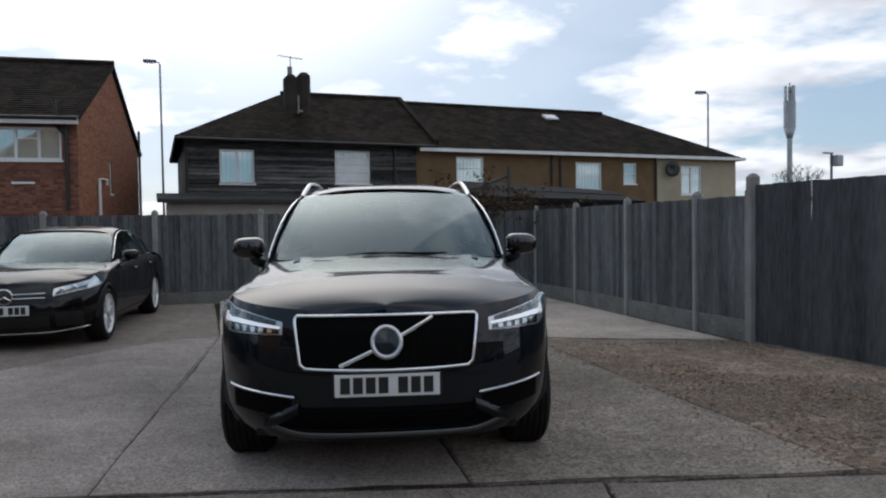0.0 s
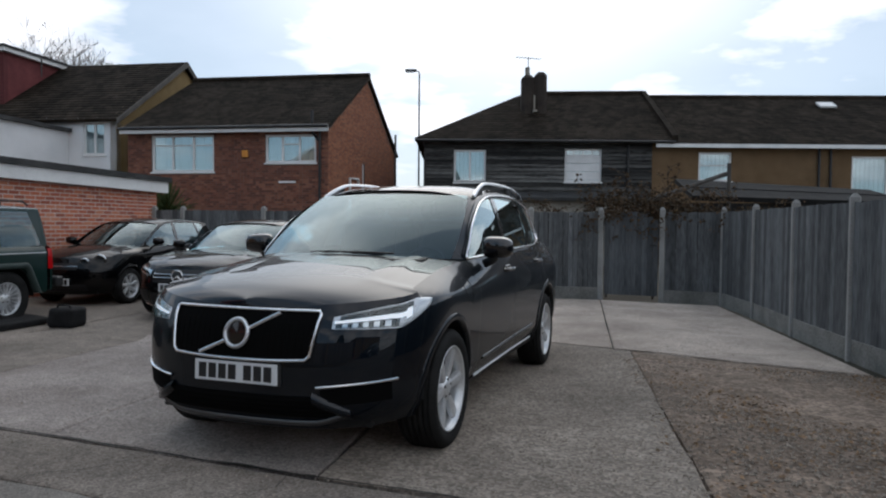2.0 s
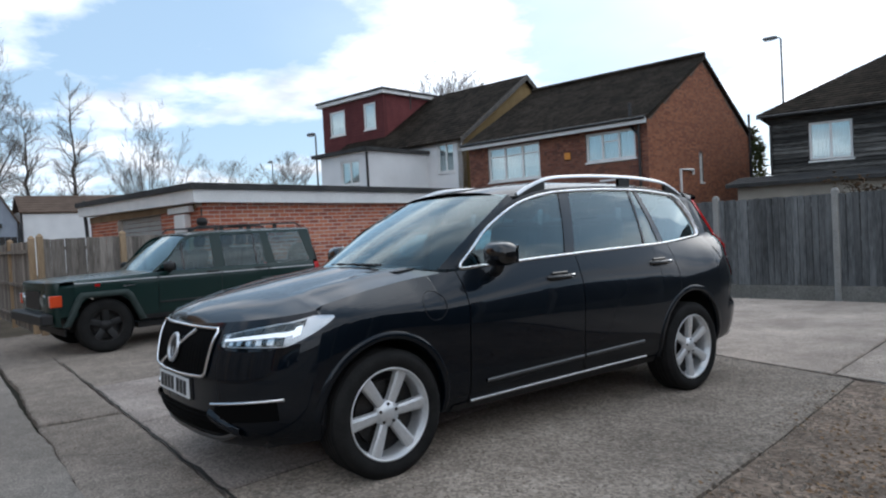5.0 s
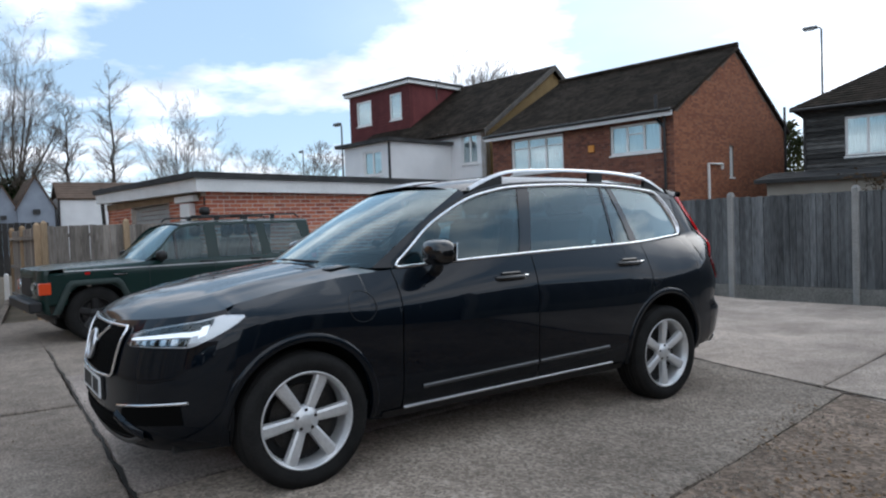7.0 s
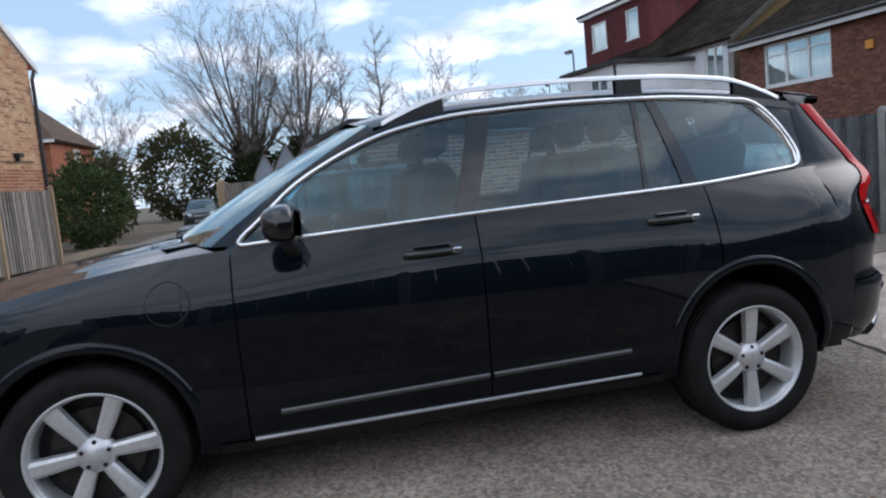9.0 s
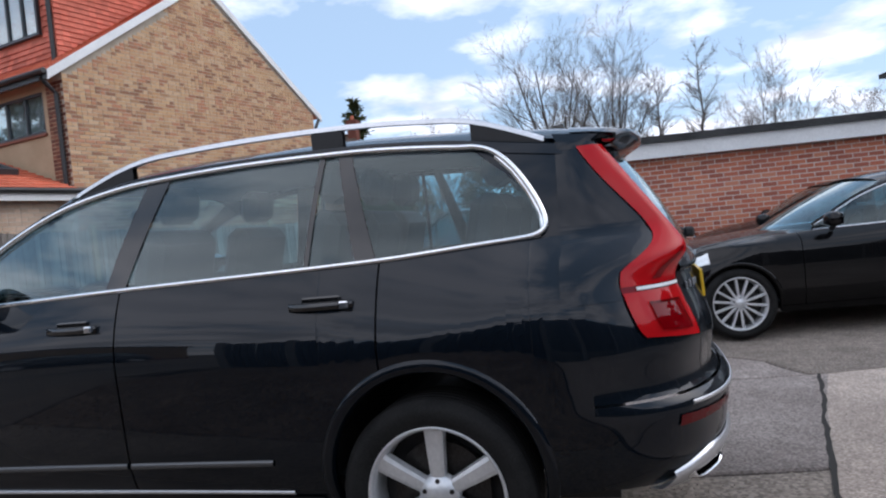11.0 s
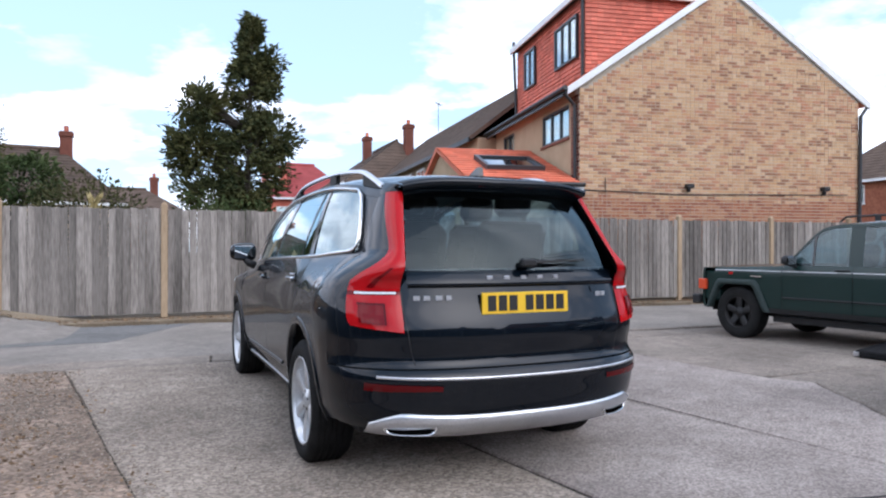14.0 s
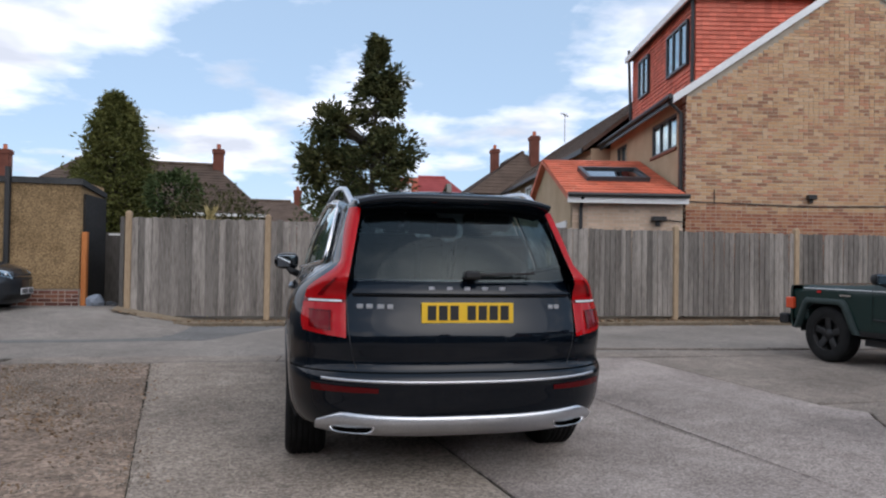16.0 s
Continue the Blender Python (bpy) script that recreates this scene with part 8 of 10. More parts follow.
        sheet(bm, [lens(z, 0.62, 0.655, 2, 0.0135) for z in steps(0.850, 0.954, 4)], side < 0)
        part("lens_rib", bm, M["reflector_red"], lamp)
        bm = bmesh.new()
        sheet(bm, [lens(z, lerp(0.34, 0.60, (z - 1.03) / 0.10), lerp(0.46, 0.70, (z - 1.03) / 0.10), 3, 0.010) for z in steps(1.03, 1.13, 5)], side < 0)
        part("inner_lens", bm, M["lamp_red_dark"], lamp)
        # rear pillar skin
        bm = bmesh.new()
        sheet(bm, [[skin(1 - (1 - q) ** 1.4, z) for q in steps(0, 1, 18)] for z in steps(0.97, 1.56, 22)], side < 0)
        part("rear_pillar", bm, M["paint_grey"], car, smooth=True)
        # cheek between the pillar and the roof spoiler
        bm = bmesh.new()
        cols = []
        for t in steps(0, 1, 8):
            y = lerp(4.36, 4.59, t)
            cols.append([(lerp(0.606, 0.588, t) * side, y, S.roof(y) - 0.064), skin(0.9 * t, 1.555, 0.008), skin(0.9 * t, 1.54, 0.005), skin(0.9 * t, 1.525, 0.001)])
        sheet(bm, cols, side > 0)
        part("spoiler_cheek", bm, M["paint_grey"], car, smooth=True)
        # reflectors, exhausts
        bm = bmesh.new()
        sheet(bm, [[on_rear(lerp(0.49, 0.835, t) * side, lerp(0.522, 0.548, v) + 0.012 * t * v, 0.006) for v in steps(0, 1, 2)] for t in steps(0, 1, 10)], side > 0)
        part("reflector", bm, M["reflector_red"], parts["rear_bumper"], "dark red reflector")
        ex = new("exhaust_tip")
        ex.parent = parts["rear_bumper"]
        def ring(r, d):
            out = []
            for a in steps(0, 6.2832, 28):
                x = 0.625 + r * 0.120 * math.copysign(abs(math.cos(a)) ** 0.5, math.cos(a))
                z = 0.342 + r * 0.048 * math.copysign(abs(math.sin(a)) ** 0.5, math.sin(a))
                out.append((x * side, S.rear(x, 0.34) + 0.018 + d, z))
            return out
        bm = bmesh.new()
        sheet(bm, [ring(1.0, -0.03), ring(1.0, 0.006), ring(0.97, 0.010), ring(0.90, 0.008), ring(0.86, -0.01)], side > 0)
        part("exhaust_rim", bm, M["chrome"], ex, "chrome exhaust rim", True)
        bm = bmesh.new()
        vs = [bm.verts.new(p) for p in ring(0.92, 0.003)[:-1]]
        bm.faces.new(vs if side < 0 else vs[::-1])
        part("exhaust_hole", bm, M["hole"], ex)
    bm = bmesh.new()
    rows = []
    for x in steps(-0.80, 0.80, 40):
        lift = 0.03 * (abs(x) / 0.76) ** 3
        end = max(0, (abs(x) - 0.66) / 0.14)
        high, foot = 0.392 + lift - 0.075 * end ** 1.4, 0.276 + lift * 0.5
        rows.append([on_rear(x, high, 0.004), on_rear(x, high - 0.005, 0.022), on_rear(x, lerp(high, foot, 0.45), 0.024), on_rear(x, foot + 0.016, 0.024), on_rear(x, foot, 0.0)])
    sheet(bm, rows, True)
    part("rear_skid", bm, M["satin"], parts["rear_bumper"], "silver rear skid plate", True)
    bm = bmesh.new()
    strip_on(bm, [(on_rear(x, 0.578 + 0.012 * (abs(x) / 0.8) ** 2), (0, 0, 1), (0, 1, 0)) for x in steps(-0.79, 0.79, 36)], 0.002, 0.008, 0.006)
    part("bumper_strip", bm, M["satin"], parts["rear_bumper"], "satin chrome bumper strip")
    # tailgate: recess for the plate, joint lines
    for side in (1, -1):
        bm = bmesh.new()
        strip_on(bm, [(on_rear(lerp(0.655, 0.60, t ** 3) * side, lerp(1.10, 0.635, t)), (1, 0, 0), (0, 1, 0)) for t in steps(0, 1, 16)], -0.001, 0.0035, 0.002)
        part("gate_joint", bm, M["trim_black"], tail)
    bm = bmesh.new()
    sheet(bm, [[on_rear(x, z, d) for z, d in ((1.026, -0.002), (1.030, 0.020), (1.037, 0.027), (1.048, 0.027), (1.075, 0.017), (1.108, 0.003))] for x in steps(-0.62, 0.62, 24)], True)
    part("gate_ledge", bm, M["paint_grey"], tail, smooth=True)
    plate(car, on_rear(0, 0.945, 0).y, 0.945, 2, "plate_yellow", False, 0.012)
    for x in (-0.20, -0.10, 0.0, 0.10, 0.20):
        bm = bmesh.new()
        p = on_rear(x, 1.076, 0.020)
        box(bm, p.x - 0.016, p.x + 0.016, p.y - 0.004, p.y + 0.004, 1.066, 1.086, 0.002)
        part("badge_piece", bm, M["badge"], tail)
    for x, w in ((0.585, 0.022), (0.535, 0.022), (0.475, 0.024), (0.425, 0.020), (-0.50, 0.018), (-0.54, 0.018)):
        bm = bmesh.new()
        p = on_rear(x, 0.975, 0.006)
        box(bm, p.x - w * 0.8, p.x + w * 0.8, p.y - 0.003, p.y + 0.003, 0.964, 0.988, 0.002)
        part("badge_piece", bm, M["badge"], tail)
    # roof spoiler
    bm = bmesh.new()
    rows = []
    for x in steps(-1, 1, 24):
        w = 0.604
        q = abs(x) ** 4
        y_e = 4.70 - 0.10 * x * x
        z_e = S.roof(y_e) - 0.012 - 0.045 * q
        yb = 4.42
        zb = S.roof(yb) - 0.004 - 0.055 * q
        rows.append([(x * w, yb, zb), (x * w * 0.99, lerp(yb, y_e, 0.5), lerp(zb, z_e, 0.5) + 0.004), (x * w * 0.97, y_e, z_e), (x * w * 0.96, y_e - 0.005, z_e - 0.030), (x * w * 0.93, y_e - 0.10, z_e - 0.062), (x * w * 0.90, y_e - 0.20, z_e - 0.085)])
    sheet(bm, rows, True)
    part("roof_spoiler", bm, M["paint_grey"], car, smooth=True)
    bm = boxes((-0.17, 0.17, 4.655, 4.672, 1.565, 1.578))
    part("brake_light", bm, M["lamp_red_dark"], car)
    bm = bmesh.new()
    tube(bm, [(-0.04, 4.865, 1.155), (-0.20, 4.86, 1.16), (-0.40, 4.84, 1.165)], 0.012, 6, True, 0.006)
    box(bm, -0.07, 0.02, 4.845, 4.89, 1.13, 1.175, 0.01)
    part("rear_wiper", bm, M["trim_black"], car)
    bm = bmesh.new()
    prism(bm, [(0, 0), (0.17, 0), (0.16, 0.055), (0.12, 0.05)], 0.03, pose(0.015, 4.20, S.roof(4.25) - 0.012, 0, 0, 90))
    part("roof_aerial", bm, M["gloss_black"], car)
    for side in (1, -1):
        bm = bmesh.new()
        tube(bm, [(0.30 * side + 0.1, 1.22, 1.165), (0.0 + 0.1 * side, 1.20, 1.172), (-0.25 * side, 1.22, 1.165)], 0.008, 5)
        part("wiper_blade", bm, M["trim_black"], car)
    bm = bmesh.new()
    sheet(bm, [[(x, 1.06 + 0.26 * (abs(x) / 0.78) ** 2.2 - 0.02, 1.135 - 0.01 * abs(x)), (x, 1.30 + 0.2 * (abs(x) / 0.78) ** 2.2, 1.15)] for x in steps(-0.62, 0.62, 14)])
    part("scuttle", bm, M["trim_black"], car)
    return car


suv = build_suv()


# ---- other vehicles ----
def front_pt(S, x, z, push=0.0):
    return Vector((x, S.front(x, z) - push, z))


def rear_pt(S, x, z, push=0.0):
    return Vector((x, S.rear(x, z) + push, z))


def face_patch(S, x0, x1, z0, z1, push, front=True, n=8, k=4):
    """A curved patch laid on the nose or the tail."""
    f = front_pt if front else rear_pt
    return [[f(S, lerp(x0, x1, i / n), lerp(z0, z1, j / k), push) for j in range(k + 1)] for i in range(n + 1)]


def wrap_patch(S, xa, xb, y_end, low, high, push, side, front=True, n=20, v0=0.0, v1=1.0, t0=0.0, t1=1.0):
    """A patch from xa out to xb on the nose or tail and on along the flank to y_end."""
    rows = []
    for t in steps(t0, t1, n):
        row = []
        for v in steps(v0, v1, 5):
            z = lerp(lerp(low[0], low[1], t), lerp(high[0], high[1], t), v)
            if t < 0.55:
                x = lerp(xa, xb, t / 0.55)
                p = front_pt(S, x, z, push) if front else rear_pt(S, x, z, push)
            else:
                y = lerp((S.front if front else S.rear)(xb, z), y_end, (t - 0.55) / 0.45)
                p = Vector((max(S.body(y, z), xb) + push, y - push * (0.5 if front else -0.5), z))
            row.append((p.x * side, p.y, p.z))
        rows.append(row)
    return rows


def dress(car, S, parts, s, o):
    """Lamps, mirrors, handles, trim and plates by the sizes in o."""
    P = M[s["paint"]]
    bumper = parts["front_bumper"]
    for side in (1, -1):
        # arches
        for yc in s["axles"]:
            bm = bmesh.new()
            rows = []
            r = s["arch"]
            w, out = o["lip"]
            for k in range(27):
                a = math.pi * (k / 26) * 1.10 - 0.16
                row = []
                if o.get("angular"):
                    # straight-sided flare: a trapezium round the wheel
                    c, d = -math.cos(a), math.sin(a)
                    grow = 1.10 / max(abs(c) * 0.98 + max(d, 0) * 0.42, max(d, 0) * 1.06, 0.6)
                    for q, p in ((0.93, -0.03), (0.94, out), (0.94 + w * 1.4, out), (0.94 + w * 2.2, out * 0.6), (0.94 + w * 2.35, -0.006)):
                        yy, zz = yc + c * r * grow * q, max(s["hub"] + d * r * grow * q * 0.93, S.sill(yc))
                        row.append(((S.side(yy, min(zz, 0.93)) + p) * side, yy, zz))
                    rows.append(row)
                    continue
                for q, p in ((r - 0.012, -0.03), (r - 0.006, out), (r + w * 0.5, out), (r + w, out * 0.6), (r + w + 0.006, -0.006)):
                    yy, zz = yc - math.cos(a) * q, s["hub"] + math.sin(a) * q
                    zz = max(zz, S.sill(yy))
                    row.append(((S.side(yy, zz) + p) * side, yy, zz))
                rows.append(row)
            sheet(bm, rows, side > 0)
            part("wheel_arch", bm, M[o.get("lip_mat", s["paint"])], car, smooth=True)
        # sill
        bm = bmesh.new()
        ya, yb = s["axles"][0] + s["arch"], s["axles"][1] - s["arch"]
        zs = S.sill(2.0)
        sheet(bm, [[((S.side(y, zs + 0.05) + 0.006) * side, y, zs + 0.05), ((S.side(y, zs) + 0.008) * side, y, zs - 0.01), ((S.side(y, zs) - 0.12) * side, y, zs - 0.04)] for y in steps(ya, yb, 8)], side > 0)
        part("sill", bm, M[o.get("sill_mat", "trim_black")], car)
        # window surround
        ya, yb = s["frame"]
        if o.get("trim"):
            bm = bmesh.new()
            loop = [(y, S.belt(y) + 0.002) for y in steps(ya, o["trim"], 16)]
            strip_on(bm, [((S.pane(y, z) * side, y, z), (0, 0, 1), (side, 0, 0.2)) for y, z in loop], 0.0, 0.009, 0.012)
            loop = [(y, S.top(y) + 0.002) for y in steps(ya + 0.02, o["trim"], 20)]
            strip_on(bm, [((S.pane(y, z) * side, y, z), (0, 0, 1), (side, 0, 0.2)) for y, z in loop], 0.0, 0.009, 0.010)
            part("window_trim", bm, M["chrome"], car, "chrome window surround", True)
        # mirror
        mir = sub("door_mirror", parts["front_door", side])
        mx, my, mz = o["mirror"]
        bm = bmesh.new()
        bmesh.ops.create_uvsphere(bm, u_segments=14, v_segments=10, radius=1)
        for v in bm.verts:
            c = v.co.copy()
            v.co = Vector((math.copysign(abs(c.x) ** 0.65, c.x) * 0.10, c.y * (0.09 if c.y < 0 else 0.035), math.copysign(abs(c.z) ** 0.65, c.z) * 0.068))
        bm.transform(Matrix.Translation((mx * side, my, mz)))
        part("mirror_shell", bm, M[o.get("mirror_mat", s["paint"])], mir, smooth=True)
        bm = boxes(((mx - 0.085) * side, (mx + 0.085) * side, my + 0.032, my + 0.040, mz - 0.05, mz + 0.05), bevel=0.004)
        part("mirror_glass", bm, M["mirror"], mir)
        bm = bmesh.new()
        tube(bm, [((mx - 0.14) * side, my + 0.02, mz - 0.09), (mx * side, my, mz - 0.05)], 0.022, 8)
        part("mirror_stalk", bm, M["trim_black"], mir)
        # handles
        for nm, a, z in o["handles"]:
            bm = bmesh.new()
            x = S.side(a, z)
            pts = [((x + 0.004) * side, a - 0.09, z), ((x + 0.032) * side, a - 0.05, z), ((x + 0.032) * side, a + 0.05, z), ((x + 0.004) * side, a + 0.09, z)]
            tube(bm, pts, 0.011, 6)
            part("door_handle", bm, M[o.get("handle_mat", s["paint"])], parts[nm, side])
        # headlamp
        if o.get("lamp"):
            xa, xb, ye, lo, hi = o["lamp"]
            lamp = sub("headlamp", bumper, None, "clear headlamp with a dark bezel")
            bm = bmesh.new()
            sheet(bm, wrap_patch(S, xa, xb, ye, lo, hi, 0.003, side), side < 0)
            part("lamp_housing", bm, M[o.get("lamp_mat", "reflector")], lamp)
            bm = bmesh.new()
            sheet(bm, wrap_patch(S, xa, xb, ye, lo, hi, 0.007, side, v0=0.1, v1=0.5, t0=0.05, t1=0.6), side < 0)
            part("lamp_bezel", bm, M["gloss_black"], lamp)
            for t in (0.16, 0.38):
                z = lerp(lerp(lo[0], lo[1], t), lerp(hi[0], hi[1], t), 0.42)
                x = lerp(xa, xb, t / 0.55)
                bm = bmesh.new()
                lathe(bm, [(0.0, -0.004), (0.028, 0.002), (0.036, -0.004), (0.040, -0.02)], 16, Matrix.Translation((x * side, S.front(x, z) - 0.014, z)) @ Matrix.Rotation(radians(-90), 4, "Z"))
                part("lamp_projector", bm, M["reflector"], lamp, smooth=True)
            bm = bmesh.new()
            sheet(bm, wrap_patch(S, xa, xb, ye, lo, hi, 0.020, side), side < 0)
            part("lamp_cover", bm, M["lens_clear"], lamp, smooth=True)
        for x, z, r in o.get("round_lamps", ()):
            lamp = sub("headlamp", bumper, None, "round headlamp with a clear lens")
            at = Matrix.Translation((x * side, S.front(x, z) + 0.01, z)) @ Matrix.Rotation(radians(-90 + 18 * side), 4, "Z") @ Matrix.Rotation(radians(12), 4, "Y")
            bm = bmesh.new()
            lathe(bm, [(0.0, -0.03), (r * 0.5, -0.02), (r * 0.92, 0.012), (r, 0.016), (r * 1.04, -0.02)], 24, at)
            part("reflector", bm, M["reflector"], lamp, smooth=True)
            bm = bmesh.new()
            lathe(bm, [(0.0, 0.03), (r * 0.5, 0.027), (r * 0.95, 0.016)], 24, at)
            part("lamp_cover", bm, M["lens_clear"], lamp, smooth=True)
        # tail lamp
        xa, xb, ye, lo, hi = o["tail_lamp"]
        bm = bmesh.new()
        sheet(bm, wrap_patch(S, xa, xb, ye, lo, hi, 0.010, side, False), side > 0)
        part("tail_lamp", bm, M["lamp_red"], car, "red tail lamp", True)
        # rear pillar
        bm = bmesh.new()
        r0, r1 = s["rear_glass"]
        zb0, zb1 = s["rear_glass_z"]
        w0, w1 = s["rear_glass_w"]
        rows = []
        for t in steps(0, 1, 10):
            z = lerp(zb0 - 0.03, zb1, t)
            u = (z - zb0) / (zb1 - zb0)
            ya = lerp(o["pillar_d"][0], o["pillar_d"][1], t)
            x0 = S.side(ya, z) if z < S.belt(ya) else S.pane(ya, z)
            xi, yi = lerp(w0, w1, u), lerp(r0, r1, u) - 0.10
            rows.append([(lerp(x0 - 0.003, xi, 1 - (1 - q ** 2) ** 0.6) * side, lerp(ya, yi, q), z) for q in steps(0, 1, 8)])
        sheet(bm, rows, side < 0)
        part("rear_pillar", bm, P, car, smooth=True)
    for front, key in ((True, "plate"), (False, "plate_rear")):
        if o.get(key):
            z = o[key]
            plate(car, (S.front if front else S.rear)(0, z), z, 0, "plate_white" if front else "plate_yellow", front, 0.02)
    for x0, x1, z0, z1, mat, nm in o.get("patches", ()):
        bm = bmesh.new()
        sheet(bm, face_patch(S, x0, x1, z0, z1, 0.006), False)
        part(nm, bm, M[mat], bumper)
    for x0, x1, z0, z1, mat, nm in o.get("bars", ()):
        bm = bmesh.new()
        strip_on(bm, [(front_pt(S, lerp(x0, x1, t), lerp(z0, z1, t)), (0, 0, 1), (0, -1, 0)) for t in steps(0, 1, 14)], 0.006, 0.010, 0.014)
        part(nm, bm, M[mat], bumper)


M["flare"] = worn("flare", (0.020, 0.032, 0.030), (0.042, 0.058, 0.054), 5, 60, 0.6, 0.2, 0.001)
M["paint_pearl"] = paint("paint_pearl", (0.030, 0.033, 0.038), 0.3)
M["paint_pale_blue"] = paint("paint_pale_blue", (0.20, 0.27, 0.36), 0.2)
THIN = dict(spokes=14, wide0=0.010, wide1=0.012, dish=0.012)


def build_estate():
    """The old boxy four-by-four."""
    s = dict(paint="paint_green", long=4.15, shoulder=0.93, tall=1.50, hub=0.36, arch=0.43, axles=(0.72, 3.30), track=0.845, tyre=0.36, rim=0.215, wheel_wide=0.22,
             wheel_style=lambda y: dict(spokes=5, wide0=0.04, wide1=0.045, dish=0.03, spoke="trim_black", rim="disc") if y < 1 else dict(spokes=18, wide0=0.007, wide1=0.009, dish=0.02),
             half=((0.30, 0.80), (0.45, 0.855), (0.93, 0.86), (1.06, 0.82)), nose=((0.30, 0.10), (0.45, 0.06), (0.55, 0.05), (0.92, 0.06), (1.0, 0.08)), tail=((0.30, 4.05), (0.50, 4.10), (1.0, 4.08), (1.2, 4.04)),
             corner=(0.14, 4.2), corner_rear=(0.14, 4.2), nose_end=0.35, nose_mid=0.7, nose_low=0.42, nose_top=(0.965, 0.975), tail_start=3.93, tail_low=0.42, gate_low=0.62, gate_high=1.03,
             belt=((0.3, 0.98), (1.3, 1.01), (1.45, 1.02), (4.1, 1.03)), sill=((0.3, 0.40), (4.1, 0.40)), bonnet=((0.0, 0.97), (0.2, 1.0), (1.4, 1.05)), cowl=1.32, cowl_sweep=0.08, crease=0.0,
             top=((1.42, 1.02), (1.50, 1.08), (1.95, 1.48), (2.2, 1.505), (3.9, 1.505), (4.1, 1.49)), roof=((1.9, 1.53), (2.1, 1.57), (3.0, 1.595), (3.9, 1.585), (4.1, 1.565)), roof_drop=0.05, roof_end=3.99,
             taper=((1.3, 0.97), (1.6, 1.0), (4.1, 0.99)), pane_low=0.815, pane_high=0.70, screen=(1.32, 1.92), rear_glass=(4.06, 3.99), rear_glass_z=(1.03, 1.52), rear_glass_w=(0.70, 0.64), frame=(1.46, 3.96), pillar_a=(1.45, 1.98), cuts=(1.42, 2.35, 3.12),
             windows=((1.50, 1.80, 1.52, 1.80, "pane"), (1.80, 1.83, 1.80, 1.83, "pillar"), (1.83, 2.27, 1.83, 2.25, "pane"), (2.27, 2.44, 2.25, 2.42, "body"), (2.44, 2.95, 2.42, 2.93, "pane"), (2.95, 2.98, 2.93, 2.96, "pillar"), (2.98, 3.12, 2.96, 3.06, "pane"),
                      (3.12, 3.28, 3.06, 3.20, "body"), (3.28, 3.90, 3.20, 3.76, "rear"), (3.90, 4.0, 3.76, 3.97, "body")),
             seats=((2.1, 2), (2.95, 3)), seat_z=0.72, seat_back=0.55)
    car, S, parts = build_vehicle("parked_four_by_four", "old boxy dark green four-by-four parked on concrete beside a garage", "car", s, turned(-6.47, -0.09, 0, 5.6))
    dress(car, S, parts, s, dict(lip=(0.075, 0.045), angular=True, lip_mat="flare", mirror=(0.93, 1.58, 1.09), mirror_mat="trim_black", handles=(("front_door", 2.22, 0.975), ("rear_door", 2.98, 0.975)), handle_mat="trim_black",
                                 tail_lamp=(0.70, 0.80, 3.93, (0.72, 0.72), (1.0, 1.0)), pillar_d=(3.94, 3.94), plate_rear=0.75, round_lamps=((0.58, 0.73, 0.085),), patches=((-0.40, 0.40, 0.62, 0.86, "trim_black", "grille"),)))
    for x in steps(-0.34, 0.34, 8):
        bm = boxes((x - 0.014, x + 0.014, 0.055, 0.075, 0.63, 0.85))
        part("grille_bar", bm, M["paint_green"], parts["front_bumper"])
    bm = boxes((-0.88, 0.88, -0.06, 0.09, 0.44, 0.58), bevel=0.02)
    part("bumper_beam", bm, M["trim_black"], car)
    bm = boxes((-0.88, 0.88, 4.07, 4.20, 0.46, 0.60), bevel=0.02)
    part("rear_beam", bm, M["trim_black"], car)
    for side in (1, -1):
        bm = boxes((0.45 * side, 0.835 * side, 0.13, 0.40, 0.50, 0.93), bevel=0.03)
        part("wing_corner", bm, M["paint_green"], car)
        bm = boxes((0.79 * side, 0.872 * side, 0.06, 0.20, 0.66, 0.81), bevel=0.008)
        part("indicator", bm, M["lamp_orange"], car, "orange corner indicator")
        for nm, y0, y1 in (("front_wing", 0.36, 1.41), ("front_door", 1.43, 2.34), ("rear_door", 2.36, 3.11), ("rear_quarter", 3.13, 3.92)):
            bm = bmesh.new()
            strip_on(bm, [((S.side(y, 0.945) * side, y, 0.945), (0, 0, 1), (side, 0, 0)) for y in steps(y0, y1, 6)], 0.0015, 0.005, 0.002)
            part("side_stripe", bm, M["plate_white"], parts[nm, side], "thin pale stripe")
            if nm != "front_wing" and y1 < 3.2:
                bm = bmesh.new()
                strip_on(bm, [((S.side(y, 0.60) * side, y, 0.60), (0, 0, 1), (side, 0, 0)) for y in steps(y0, min(y1, 2.86), 4)], 0.002, 0.012, 0.012)
                part("rubbing_strip", bm, M["trim_black"], parts[nm, side])
        bm = boxes(((0.862) * side, 0.872 * side, 0.95, 1.12, 0.86, 0.88))
        part("wing_badge", bm, M["chrome"], car)
        bm = boxes(((0.862) * side, 0.874 * side, 0.60, 0.66, 0.89, 0.92))
        part("side_repeater", bm, M["lamp_red"], car)
        rail = sub("roof_rail", car)
        bm = bmesh.new()
        tube(bm, [(0.60 * side, 2.05, 1.58), (0.60 * side, 2.12, 1.635), (0.60 * side, 3.78, 1.645), (0.60 * side, 3.86, 1.59)], 0.014, 6)
        part("rail_bar", bm, M["trim_black"], rail)
        for y in (2.5, 2.95, 3.4):
            part("rail_foot", boxes((0.585 * side, 0.615 * side, y - 0.03, y + 0.03, 1.57, 1.635)), M["trim_black"], rail)
